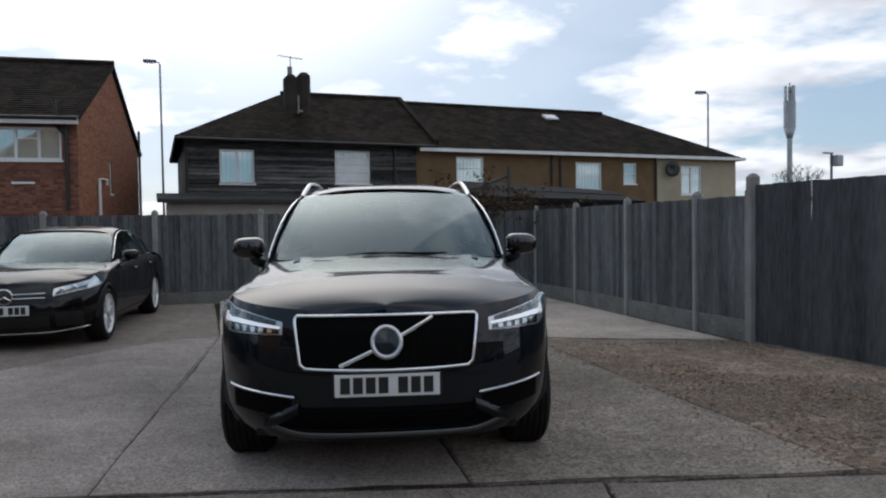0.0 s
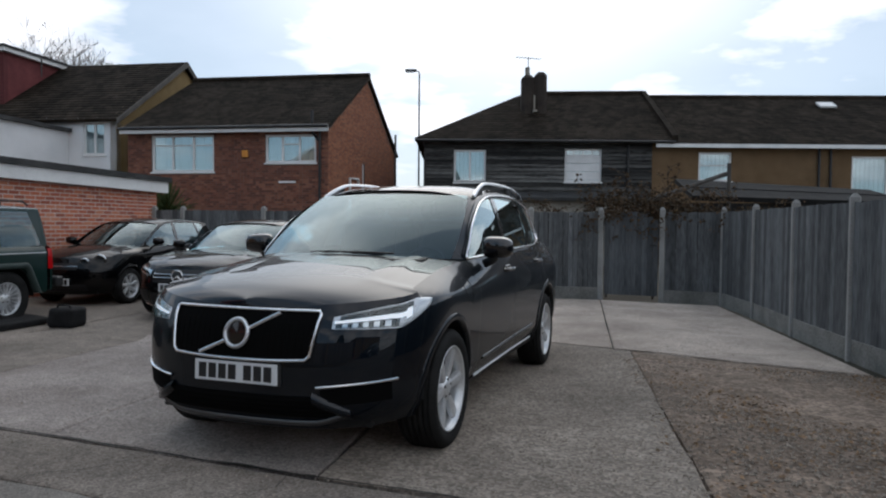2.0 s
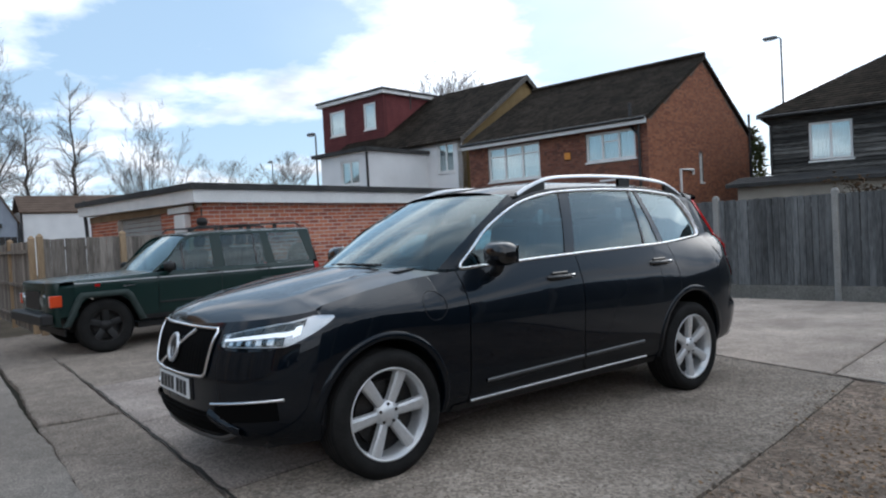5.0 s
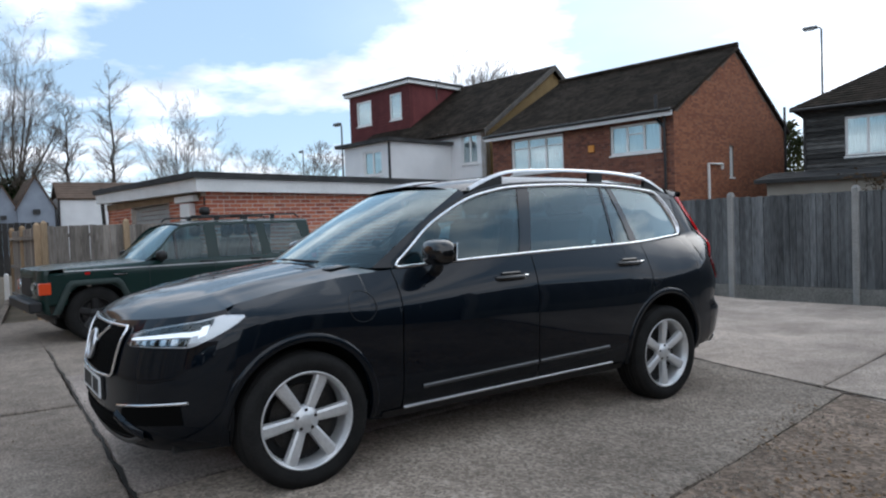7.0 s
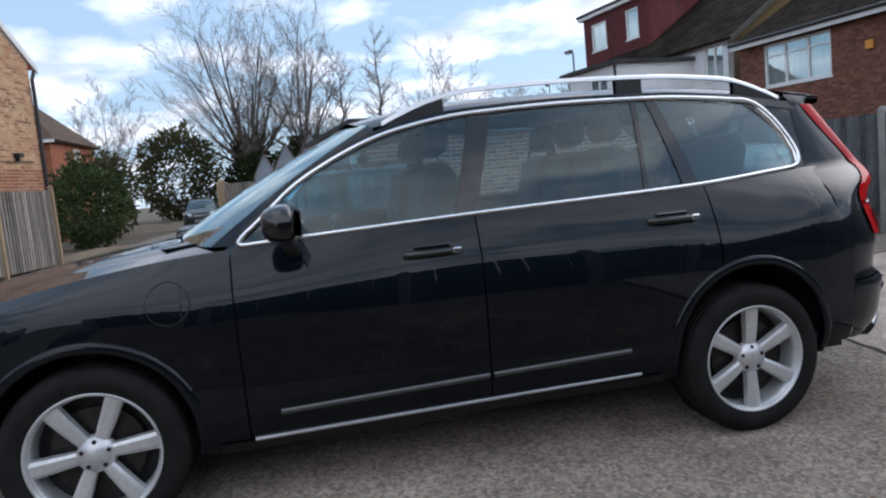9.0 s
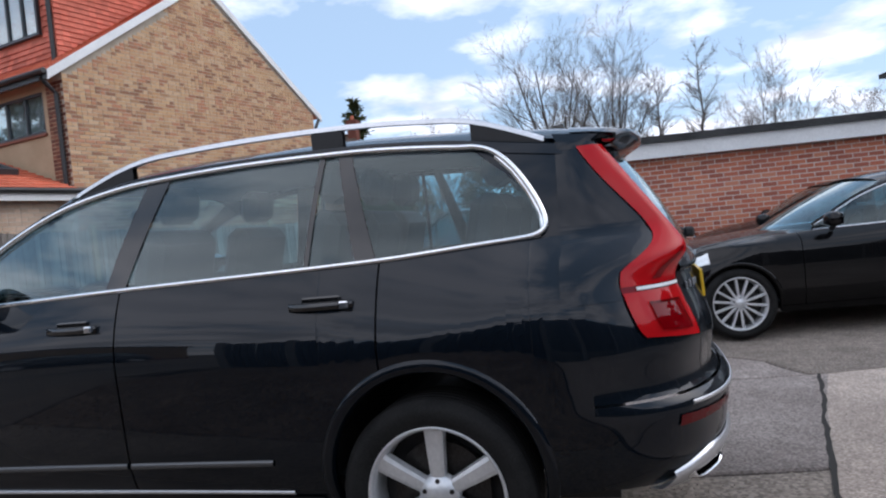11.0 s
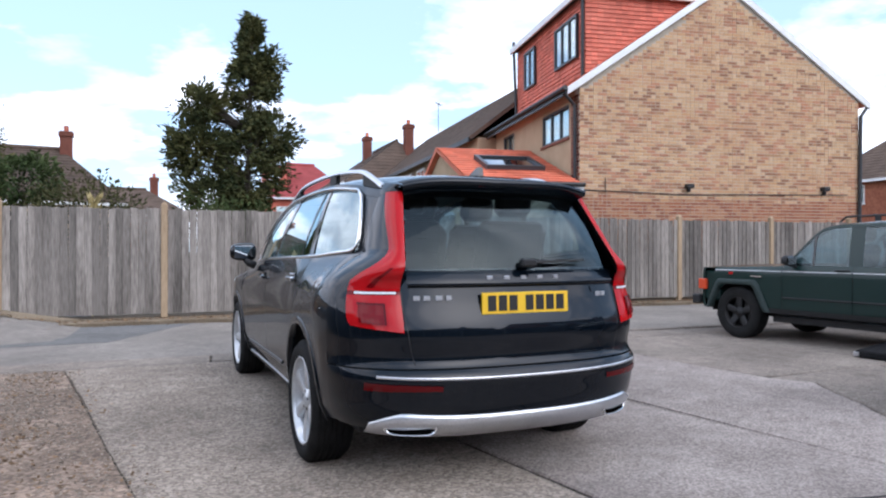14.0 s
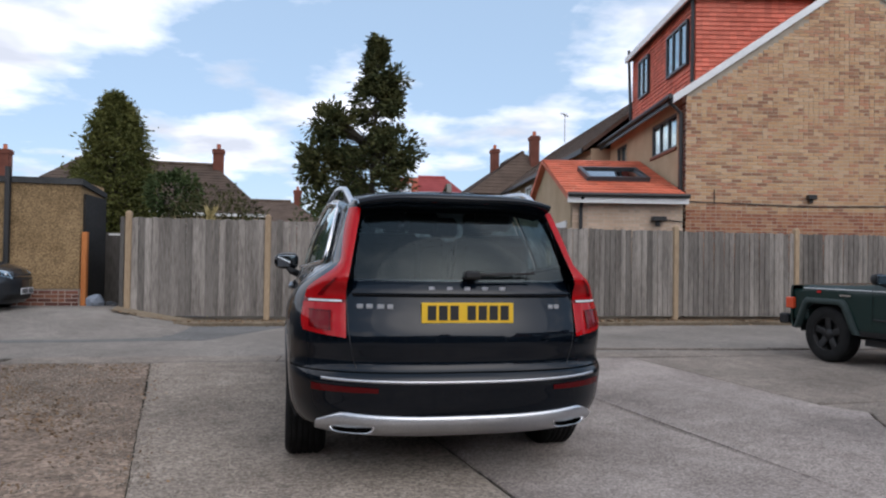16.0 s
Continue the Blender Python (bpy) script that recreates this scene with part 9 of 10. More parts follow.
    for y in (2.45, 3.2):
        bm = bmesh.new()
        tube(bm, [(-0.60, y, 1.645), (0.60, y, 1.645)], 0.012, 6)
        part("cross_bar", bm, M["trim_black"], car)
    spare = make_wheel(car, 0.05, 4.40, 0.97, 0.35, 0.20, 0.22, 1, dict(spokes=8, wide0=0.03, wide1=0.03, spoke="trim_black", rim="trim_black"))
    spare.matrix_local = pose(-0.12, 4.40, 0.97, 0, 0, 90)
    bm = boxes((-0.20, -0.04, 4.05, 4.22, 0.88, 1.06), bevel=0.02)
    part("spare_bracket", bm, M["trim_black"], car)


def build_saloon():
    s = dict(paint="paint_black", long=4.69, shoulder=0.86, tall=1.36, hub=0.33, arch=0.362, axles=(0.79, 3.63), track=0.892, tyre=0.33, rim=0.247, wheel_wide=0.23, wheel_style=dict(THIN, rim="alloy"),
             half=((0.18, 0.80), (0.30, 0.865), (0.45, 0.90), (0.70, 0.905), (0.86, 0.89), (0.98, 0.83)), nose=((0.16, 0.14), (0.28, 0.03), (0.45, 0.0), (0.60, 0.03), (0.72, 0.11), (0.85, 0.28)), tail=((0.25, 4.60), (0.50, 4.69), (0.80, 4.66), (1.05, 4.58)),
             corner=(0.78, 2.5), corner_rear=(0.50, 2.8), nose_end=0.48, nose_mid=0.6, nose_low=0.16, nose_top=(0.735, 0.82), tail_start=4.20, tail_low=0.25, gate_low=0.60, gate_high=0.98,
             belt=((0.40, 0.80), (0.50, 0.83), (0.90, 0.895), (1.40, 0.935), (2.50, 0.955), (3.60, 0.985), (4.30, 0.995)), sill=((0.3, 0.22), (4.3, 0.24)), bonnet=((0.0, 0.735), (0.10, 0.765), (0.40, 0.85), (1.0, 0.935), (1.4, 0.965)), cowl=1.28, cowl_sweep=0.24, crease=0.012,
             top=((1.45, 0.94), (1.60, 1.02), (2.0, 1.22), (2.4, 1.325), (2.8, 1.355), (3.3, 1.335), (3.7, 1.24), (4.0, 1.11), (4.25, 1.01)), roof=((2.0, 1.355), (2.3, 1.41), (2.7, 1.44), (3.2, 1.42), (3.6, 1.355)), roof_drop=0.06, roof_end=3.55,
             taper=((1.2, 0.90), (1.6, 0.95), (2.2, 1.0), (3.0, 1.0), (3.6, 0.96), (4.2, 0.88)), pane_low=0.85, pane_high=0.60, screen=(1.28, 2.12), rear_glass=(4.15, 3.52), rear_glass_z=(1.02, 1.365), rear_glass_w=(0.64, 0.50), frame=(1.50, 4.05), pillar_a=(1.50, 2.20), cuts=(1.36, 2.42, 3.42),
             windows=((1.52, 2.40, 1.54, 2.50, "pane"), (2.40, 2.50, 2.50, 2.60, "pillar"), (2.50, 3.32, 2.60, 3.28, "pane"), (3.32, 3.37, 3.28, 3.32, "pillar"), (3.37, 3.75, 3.32, 3.60, "rear"), (3.75, 4.15, 3.60, 3.95, "body")),
             seats=((2.3, 2), (3.15, 3)), seat_z=0.52, seat_back=0.55)
    car, S, parts = build_vehicle("parked_saloon", "glossy black saloon with chrome trim parked on concrete", "car", s, turned(-4.27, 4.47, 0, 9))
    dress(car, S, parts, s, dict(lip=(0.02, 0.004), mirror=(0.98, 1.62, 1.03), handles=(("front_door", 2.26, 0.83), ("rear_door", 3.28, 0.85)), trim=3.95, tail_lamp=(0.45, 0.72, 4.35, (0.74, 0.78), (0.92, 0.92)), pillar_d=(3.95, 3.55), plate=0.475, plate_rear=0.72,
                                 lamp=(0.47, 0.74, 0.56, (0.62, 0.72), (0.70, 0.82)), lamp_mat="reflector", sill_mat="paint_black",
                                 patches=((-0.40, 0.40, 0.545, 0.715, "trim_black", "grille"), (-0.44, 0.44, 0.24, 0.40, "trim_black", "lower_grille"), (0.50, 0.74, 0.27, 0.43, "trim_black", "side_intake"), (-0.74, -0.50, 0.27, 0.43, "trim_black", "side_intake")),
                                 bars=((-0.40, -0.08, 0.655, 0.650, "chrome", "grille_bar"), (0.08, 0.40, 0.650, 0.655, "chrome", "grille_bar"), (-0.40, -0.08, 0.605, 0.605, "chrome", "grille_bar"), (0.08, 0.40, 0.605, 0.605, "chrome", "grille_bar"),
                                       (-0.80, -0.46, 0.235, 0.205, "chrome", "chrome_blade"), (-0.46, 0.46, 0.205, 0.205, "chrome", "chrome_blade"), (0.46, 0.80, 0.205, 0.235, "chrome", "chrome_blade"))))
    # round emblem of plain shape
    bm = bmesh.new()
    tube(bm, [Vector((0.085 * math.cos(a), S.front(0, 0.628) - 0.03, 0.628 + 0.085 * math.sin(a))) for a in steps(0, 6.2832, 28)], 0.008, 6, False)
    for k in range(3):
        a = 1.5708 + 2.0944 * k
        tube(bm, [(0, S.front(0, 0.628) - 0.03, 0.628), (0.082 * math.cos(a), S.front(0, 0.628) - 0.03, 0.628 + 0.082 * math.sin(a))], 0.012, 6, True, 0.004)
    part("emblem", bm, M["chrome"], parts["front_bumper"], "round chrome emblem")
    bm = bmesh.new()
    sheet(bm, [[(x * 0.80, lerp(4.12, S.rear(x * 0.7, 0.98), t), lerp(1.02 - 0.03 * x * x, 0.98, t)) for x in steps(-1, 1, 12)] for t in steps(0, 1, 5)])
    part("boot_lid", bm, M["paint_black"], car, smooth=True)


def build_hatch(name, label, paint_name, m, lamps, wheel):
    s = dict(paint=paint_name, long=3.90, shoulder=0.85, tall=1.38, hub=0.30, arch=0.335, axles=(0.76, 3.22), track=0.815, tyre=0.30, rim=0.205, wheel_wide=0.19, wheel_style=wheel,
             half=((0.20, 0.74), (0.35, 0.80), (0.55, 0.825), (0.85, 0.81), (1.0, 0.76)), nose=((0.20, 0.10), (0.35, 0.01), (0.55, 0.0), (0.70, 0.06), (0.80, 0.14), (0.92, 0.28)), tail=((0.25, 3.80), (0.45, 3.89), (0.70, 3.86), (1.02, 3.78)),
             corner=(0.65, 2.5), corner_rear=(0.45, 2.8), nose_end=0.45, nose_mid=0.6, nose_low=0.19, nose_top=(0.745, 0.825), tail_start=3.50, tail_low=0.27, gate_low=0.60, gate_high=0.99,
             belt=((0.40, 0.81), (0.50, 0.84), (0.90, 0.905), (1.30, 0.94), (2.40, 0.97), (3.40, 1.0), (3.70, 1.01)), sill=((0.3, 0.21), (3.6, 0.24)), bonnet=((0.0, 0.745), (0.10, 0.785), (0.35, 0.875), (0.85, 0.965), (1.2, 0.995)), cowl=1.05, cowl_sweep=0.20, crease=0.015,
             top=((1.20, 0.95), (1.35, 1.03), (1.80, 1.28), (2.15, 1.365), (2.60, 1.385), (3.10, 1.37), (3.50, 1.31), (3.70, 1.25)), roof=((1.7, 1.36), (2.0, 1.42), (2.5, 1.46), (3.1, 1.45), (3.5, 1.405), (3.65, 1.38)), roof_drop=0.05, roof_end=3.50,
             taper=((1.0, 0.90), (1.4, 0.96), (2.0, 1.0), (2.9, 1.0), (3.4, 0.95), (3.8, 0.88)), pane_low=0.79, pane_high=0.585, screen=(1.05, 1.80), rear_glass=(3.79, 3.51), rear_glass_z=(1.0, 1.38), rear_glass_w=(0.60, 0.49), frame=(1.25, 3.46), pillar_a=(1.25, 1.88), cuts=(1.16, 2.18, 3.0),
             windows=((1.27, 2.13, 1.29, 2.20, "pane"), (2.13, 2.23, 2.20, 2.29, "pillar"), (2.23, 2.98, 2.29, 2.94, "pane"), (2.98, 3.04, 2.94, 2.99, "pillar"), (3.04, 3.34, 2.99, 3.20, "rear"), (3.34, 3.56, 3.20, 3.46, "body")),
             seats=((2.0, 2), (2.8, 3)), seat_z=0.52, seat_back=0.55)
    car, S, parts = build_vehicle(name, label, "car", s, m)
    o = dict(lip=(0.02, 0.004), mirror=(0.90, 1.40, 1.04), handles=(("front_door", 2.05, 0.85), ("rear_door", 2.88, 0.87)), tail_lamp=(0.55, 0.70, 3.62, (0.68, 0.72), (0.98, 1.0)), pillar_d=(3.42, 3.42), plate=0.40, plate_rear=0.70,
             patches=((-0.36, 0.36, 0.60, 0.70, "trim_black", "grille"), (-0.50, 0.50, 0.25, 0.36, "trim_black", "lower_grille")), bars=((-0.36, 0.36, 0.65, 0.65, "chrome", "grille_bar"),))
    if lamps == "round":
        o["round_lamps"] = ((0.62, 0.745, 0.095), (0.43, 0.715, 0.070))
    else:
        o["lamp"] = (0.42, 0.66, 0.70, (0.62, 0.76), (0.74, 0.88))
    dress(car, S, parts, s, o)


FIVE = dict(spokes=5, wide0=0.034, wide1=0.046, dish=0.015)
build_estate()
build_saloon()
build_hatch("parked_hatchback", "small black hatchback with twin round headlamps beside a garage", "paint_black", turned(-7.27, 5.10, 0, 8), "round", dict(spokes=7, wide0=0.020, wide1=0.028, dish=0.015))
build_hatch("parked_hatchback", "small dark grey hatchback parked before a pebbledashed outbuilding", "paint_pearl", turned(5.80, -4.80, 0.185, -90), "swept", FIVE)
build_hatch("parked_hatchback", "small dark car parked far along the lane", "paint_pearl", turned(-31.0, -3.4, 0, 95), "swept", FIVE)
build_hatch("parked_hatchback", "small pale blue car parked far along the lane", "paint_pale_blue", turned(-30.0, 0.2, 0, 92), "swept", FIVE)


def load_cover():
    bm = bmesh.new()
    m = turned(-5.55, 2.58, 0, 8) @ Matrix.Rotation(radians(5), 4, "Y")
    box(bm, -0.62, 0.0, 0.0, 1.15, 0.005, 0.085, 0.015, m)
    c = thing("load_cover", "black carpeted load cover lying on the concrete", "load cover")
    part("panel", bm, M["fabric_black"], c)
    bm = bmesh.new()
    box(bm, -0.03, 0.012, -0.012, 0.05, 0.02, 0.068, 0.004, m)
    part("end_clip", bm, M["satin"], c)
    bm = bmesh.new()
    box(bm, -0.17, 0.17, -0.17, 0.17, 0.0, 0.25, 0.03)
    bmesh.ops.subdivide_edges(bm, edges=bm.edges[:], cuts=3, use_grid_fill=True)
    for v in bm.verts:
        q = 1 + 0.10 * noise.noise(v.co * 7)
        v.co.x, v.co.y = v.co.x * q, v.co.y * q
        v.co.z *= 1 + 0.08 * noise.noise(v.co * 5 + Vector((4, 0, 0)))
    b = thing("cloth_bag", "soft black cloth bag standing on the concrete", "bag", turned(-5.28, 3.60, 0, 12))
    part("bag_body", bm, M["fabric_black"], b, smooth=True)
    bm = bmesh.new()
    tube(bm, [(-0.10, -0.05, 0.24), (-0.08, -0.06, 0.285), (0.06, -0.05, 0.29), (0.10, -0.05, 0.24)], 0.012, 6)
    part("strap", bm, M["fabric_black"], b)


M["fabric_black"] = worn("fabric_black", (0.008, 0.008, 0.009), (0.022, 0.022, 0.023), 9, 150, 0.9, 0.4, 0.003)
load_cover()


# ---- trees, shrubs ----
def leafy(name, dark, light):
    m = worn(name, dark, light, 0.9, 7, 0.85, 0.1, 0.002, vary=0.22)
    m.node_tree.nodes["Principled BSDF"].inputs["Specular IOR Level"].default_value = 0.12
    return m


M["conifer_green"] = leafy("conifer_green", (0.055, 0.068, 0.020), (0.155, 0.152, 0.046))
M["pine_green"] = leafy("pine_green", (0.026, 0.042, 0.020), (0.105, 0.100, 0.036))
M["ivy"] = leafy("ivy", (0.012, 0.022, 0.008), (0.035, 0.050, 0.017))
M["hedge"] = leafy("hedge", (0.040, 0.045, 0.018), (0.085, 0.080, 0.035))
M["shrub_green"] = leafy("shrub_green", (0.030, 0.052, 0.018), (0.075, 0.095, 0.036))
M["straw"] = leafy("straw", (0.30, 0.24, 0.10), (0.48, 0.40, 0.20))
M["bark"] = worn("bark", (0.045, 0.038, 0.030), (0.11, 0.095, 0.078), 3, 30, 0.9, 0.6, 0.02)
M["twig"] = worn("twig", (0.12, 0.10, 0.085), (0.22, 0.19, 0.16), 2, 20, 0.9, 0.2)
M["vine"] = worn("vine", (0.055, 0.035, 0.014), (0.13, 0.085, 0.055), 4, 30, 0.9, 0.3, vary=0.4)


class Spray:
    """Collects many small leaves and thin limbs for one mesh."""

    def __init__(self):
        self.v, self.f = [], []

    def leaf(self, p, d, long, wide, rng):
        """A bent leaf or twig tip of two faces from p along d."""
        d = d.normalized()
        u = d.cross(Vector((rng.uniform(-1, 1), rng.uniform(-1, 1), rng.uniform(-1, 1))))
        if u.length < 0.05:
            u = d.orthogonal()
        u = u.normalized() * wide
        n = d.cross(u).normalized() * wide * 0.5
        k = len(self.v)
        self.v += [p, p + d * long * 0.5 + u, p + d * long, p + d * long * 0.5 - u, p + d * long * 0.55 + n]
        self.f += [(k, k + 1, k + 4), (k + 1, k + 2, k + 4), (k + 2, k + 3, k + 4), (k + 3, k, k + 4)]

    def limb(self, a, b, r0, r1, n=4):
        d = (b - a).normalized()
        u = d.orthogonal().normalized()
        w = d.cross(u)
        k = len(self.v)
        for p, r in ((a, r0), (b, r1)):
            self.v += [p + (u * math.cos(6.2832 * i / n) + w * math.sin(6.2832 * i / n)) * r for i in range(n)]
        self.f += [(k + i, k + (i + 1) % n, k + n + (i + 1) % n, k + n + i) for i in range(n)]

    def done(self, name, mat, parent, label=""):
        me = bpy.data.meshes.new(name)
        me.from_pydata([tuple(p) for p in self.v], [], self.f)
        me.materials.append(M[mat])
        o = new(name, me)
        if parent is not None:
            o.parent = parent
        return tagged(o, label, kind="stuff" if name in ("branchwork", "twig_mass", "stemwork") else "")


def conifer(label, x, y, tall, half, low, mat, seed, branches=260, tips=30, gaps=0.0, lean=(0, 0), shape=None, droop=0.15, size=0.22, lobes=()):
    """Trunk, limbs and a crown of sprays; half: its widest half-width; low: where the crown starts."""
    t = thing("conifer", label, "tree", turned(x, y, -0.06, 0))
    rng = random.Random(seed)
    bm = bmesh.new()
    tube(bm, [(0, 0, 0), (lean[0] * 0.3, lean[1] * 0.3, tall * 0.4), (lean[0], lean[1], tall * 0.97)], 0.03 * tall * 0.7, 8, True, 0.02)
    part("trunk", bm, M["bark"], t)
    crown, limbs = Spray(), Spray()
    shape = shape or (lambda q: (1 - q) ** 0.75 * min(1, 0.35 + q * 5))
    for k in range(branches):
        q = ((k + rng.random()) / branches) ** 1.15
        z = low + (tall - low) * q
        a = rng.uniform(0, 6.2832)
        bulge = 1 + 0.45 * noise.noise(Vector((math.cos(a) * 1.3, math.sin(a) * 1.3, z * 0.55 + seed)))
        r = half * shape(q) * bulge * rng.uniform(0.75, 1.08)
        if gaps and noise.noise(Vector((math.cos(a) * 1.7 + seed, math.sin(a) * 1.7, z * 0.9))) > 0.35 - gaps:
            continue
        c = Vector((lean[0] * z / tall, lean[1] * z / tall, z))
        out = Vector((math.cos(a), math.sin(a), 0))
        end = c + out * r + Vector((0, 0, (0.30 - droop * 1.4) * r))
        limbs.limb(c, end, 0.02 + 0.012 * r, 0.008)
        for j in range(tips):
            u = (0.25 + 0.80 * rng.random() ** 0.6)
            p = c.lerp(end, u) + Vector((rng.gauss(0, 1), rng.gauss(0, 1), rng.gauss(0, 0.7))) * (0.08 + 0.10 * r)
            d = out * 0.8 + Vector((rng.uniform(-0.8, 0.8), rng.uniform(-0.8, 0.8), rng.uniform(-0.5, 0.8) - droop))
            crown.leaf(p, d, size * rng.uniform(0.6, 1.5), size * rng.uniform(0.14, 0.28), rng)
    for lx, ly, lz, lr, n in lobes:
        for k in range(n):
            d = Vector((rng.gauss(0, 1), rng.gauss(0, 1), rng.gauss(0, 1))).normalized()
            c = Vector((lx, ly, lz)) + Vector((d.x, d.y, d.z * 0.75)) * lr * (0.4 + 0.7 * rng.random())
            if noise.noise(c * 0.9) > 0.14:
                continue
            if k % 6 == 0:
                limbs.limb(Vector((lean[0] * lz / tall * 0.8, 0, lz - lr * 0.9)), c, 0.03, 0.01)
            for j in range(7):
                crown.leaf(c + Vector((rng.gauss(0, 0.12), rng.gauss(0, 0.12), rng.gauss(0, 0.10))), d + Vector((rng.uniform(-0.7, 0.7), rng.uniform(-0.7, 0.7), rng.uniform(-0.4, 0.7))), size * rng.uniform(0.6, 1.5), size * rng.uniform(0.14, 0.28), rng)
    limbs.done("branchwork", "bark", t)
    crown.done("crown", mat, t)
    return t


def bare_tree(label, x, y, tall, spread, seed, trunk=0.3, fork=0.28, lean=0.0, depth=6, ivy=0.0, thick=0.016, upright=0.55):
    """A leafless tree: a tapered trunk that forks again and again."""
    t = thing("bare_tree", label, "tree", turned(x, y, -0.08, 0))
    rng = random.Random(seed)
    wood, fine, leaves = Spray(), Spray(), Spray()
    def grow(p, d, long, r, n):
        steps_n = 3 if n > 2 else 2
        for i in range(steps_n):
            d = (d + Vector((rng.uniform(-1, 1), rng.uniform(-1, 1), rng.uniform(-0.4, 0.7))) * 0.13).normalized()
            q = p + d * (long / steps_n)
            r1 = max(r * (1 - 0.32 / steps_n * (i + 1)), thick * 0.6)
            (wood if n > 3 else fine).limb(p, q, r, r1, 6 if n > 4 else 3)
            if ivy and q.z < ivy and n > 2:
                for k in range(int(60 * (0.5 + r * 3))):
                    a = Vector((rng.gauss(0, 1), rng.gauss(0, 1), rng.gauss(0, 0.6))).normalized()
                    leaves.leaf(p.lerp(q, rng.random()) + a * (r + rng.uniform(0.05, 0.45)), a + Vector((0, 0, -0.3)), 0.34 * rng.uniform(0.6, 1.3), 0.15, rng)
            if n > 1 and i < steps_n - 1 and rng.random() < 0.65:
                side = (d + Vector((rng.uniform(-1, 1), rng.uniform(-1, 1), rng.uniform(-0.1, 0.6))) * spread).normalized()
                grow(q, side, long * rng.uniform(0.45, 0.7), r1 * 0.55, n - 2 if n > 2 else 0)
            p, r = q, r1
        if n > 0:
            for k in range(3 if rng.random() < 0.55 else 2):
                nd = (d * upright + Vector((rng.uniform(-1, 1), rng.uniform(-1, 1), rng.uniform(-0.15, 0.7))) * spread).normalized()
                grow(p, nd, long * rng.uniform(0.66, 0.86), r * rng.uniform(0.55, 0.72), n - 1)
    base = Vector((0, 0, 0))
    top = Vector((lean * tall * fork, 0.3 * lean * tall * fork, tall * fork))
    wood.limb(base, top, trunk * 1.15, trunk * 0.85, 9)
    if ivy:
        for k in range(700):
            a = rng.uniform(0, 6.2832)
            z = rng.uniform(0, min(ivy, tall * fork))
            o = Vector((math.cos(a), math.sin(a), 0))
            leaves.leaf(base.lerp(top, z / (tall * fork)) + o * (trunk + rng.uniform(0.0, 0.6)), o + Vector((0, 0, -0.4)), 0.36, 0.17, rng)
    for k in range(3):
        a = 2.1 * k + rng.uniform(-0.4, 0.4)
        grow(top, Vector((math.cos(a) * spread * 0.8 + lean, math.sin(a) * spread * 0.8, 1.0)).normalized(), tall * (1 - fork) * 0.30, trunk * 0.6, depth)
    wood.done("trunk", "bark", t)
    fine.done("twig_mass", "twig", t)
    if ivy:
        leaves.done("ivy", "ivy", t, "dark ivy on the trunk")
    return t


def domed_tree(label, x, y, tall, wide, seed, trunk=0.4, fork=0.22, ivy=0.0, limbs=15, squash=0.78):
    """A broad leafless tree: limbs fan out from the head of the trunk and fill a dome with twigs."""
    t = thing("bare_tree", label, "tree", turned(x, y, -0.08, 0))
    rng = random.Random(seed)
    wood, fine, leaves = Spray(), Spray(), Spray()
    head = Vector((0, 0, tall * fork))
    wood.limb(Vector((0, 0, 0)), head * 1.06, trunk * 1.2, trunk * 0.8, 9)
    reach = tall * (1 - fork)

    def shoot(p, d, long, r, level):
        n = (5, 4, 3, 2)[level]
        for i in range(n):
            d = (d + Vector((rng.uniform(-1, 1), rng.uniform(-1, 1), rng.uniform(-0.7, 0.8))) * (0.06, 0.10, 0.14, 0.16)[level]).normalized()
            q = p + d * long / n
            r1 = max(r * (1 - 0.75 * (i + 1) / n), 0.007)
            (wood if level < 2 else fine).limb(p, q, max(r * (1 - 0.75 * i / n), 0.007), r1, 5 if level == 0 else 3)
            if level < 3:
                for k in range((2, 2, 3)[level]):
                    if level == 0 and i == 0 and k:
                        continue
                    side = d.cross(Vector((rng.uniform(-1, 1), rng.uniform(-1, 1), rng.uniform(-1, 1))))
                    nd = (d + side.normalized() * rng.uniform(0.45, 0.95) + Vector((0, 0, 0.15))).normalized()
                    shoot(p.lerp(q, rng.uniform(0.3, 1.0)), nd, long * rng.uniform(0.30, 0.46), r1 * 0.55, level + 1)
            p = q

    for k in range(limbs):
        u = (k + 0.5) / limbs
        el, a = math.asin(0.16 + 0.82 * u), k * 2.39996 + rng.uniform(-0.3, 0.3)
        d = Vector((math.cos(el) * math.cos(a), math.cos(el) * math.sin(a), math.sin(el)))
        end = Vector((d.x * wide, d.y * wide, d.z * reach * squash + reach * (1 - squash) * d.z))
        shoot(head * rng.uniform(0.82, 1.05), (end.normalized() + Vector((0, 0, 0.10))).normalized(), end.length * rng.uniform(0.86, 0.98), trunk * rng.uniform(0.20, 0.34), 0)
    if ivy:
        for k in range(1500):
            z, a = rng.uniform(0, ivy), rng.uniform(0, 6.2832)
            o = Vector((math.cos(a), math.sin(a), 0))
            leaves.leaf(Vector((0, 0, z)) + o * (trunk + rng.uniform(0, 0.25 + 0.10 * z)), o + Vector((0, 0, -0.4)), 0.34, 0.16, rng)
        leaves.done("ivy", "ivy", t, "dark ivy on the trunk")
    wood.done("trunk", "bark", t)
    fine.done("twig_mass", "twig", t)
    return t


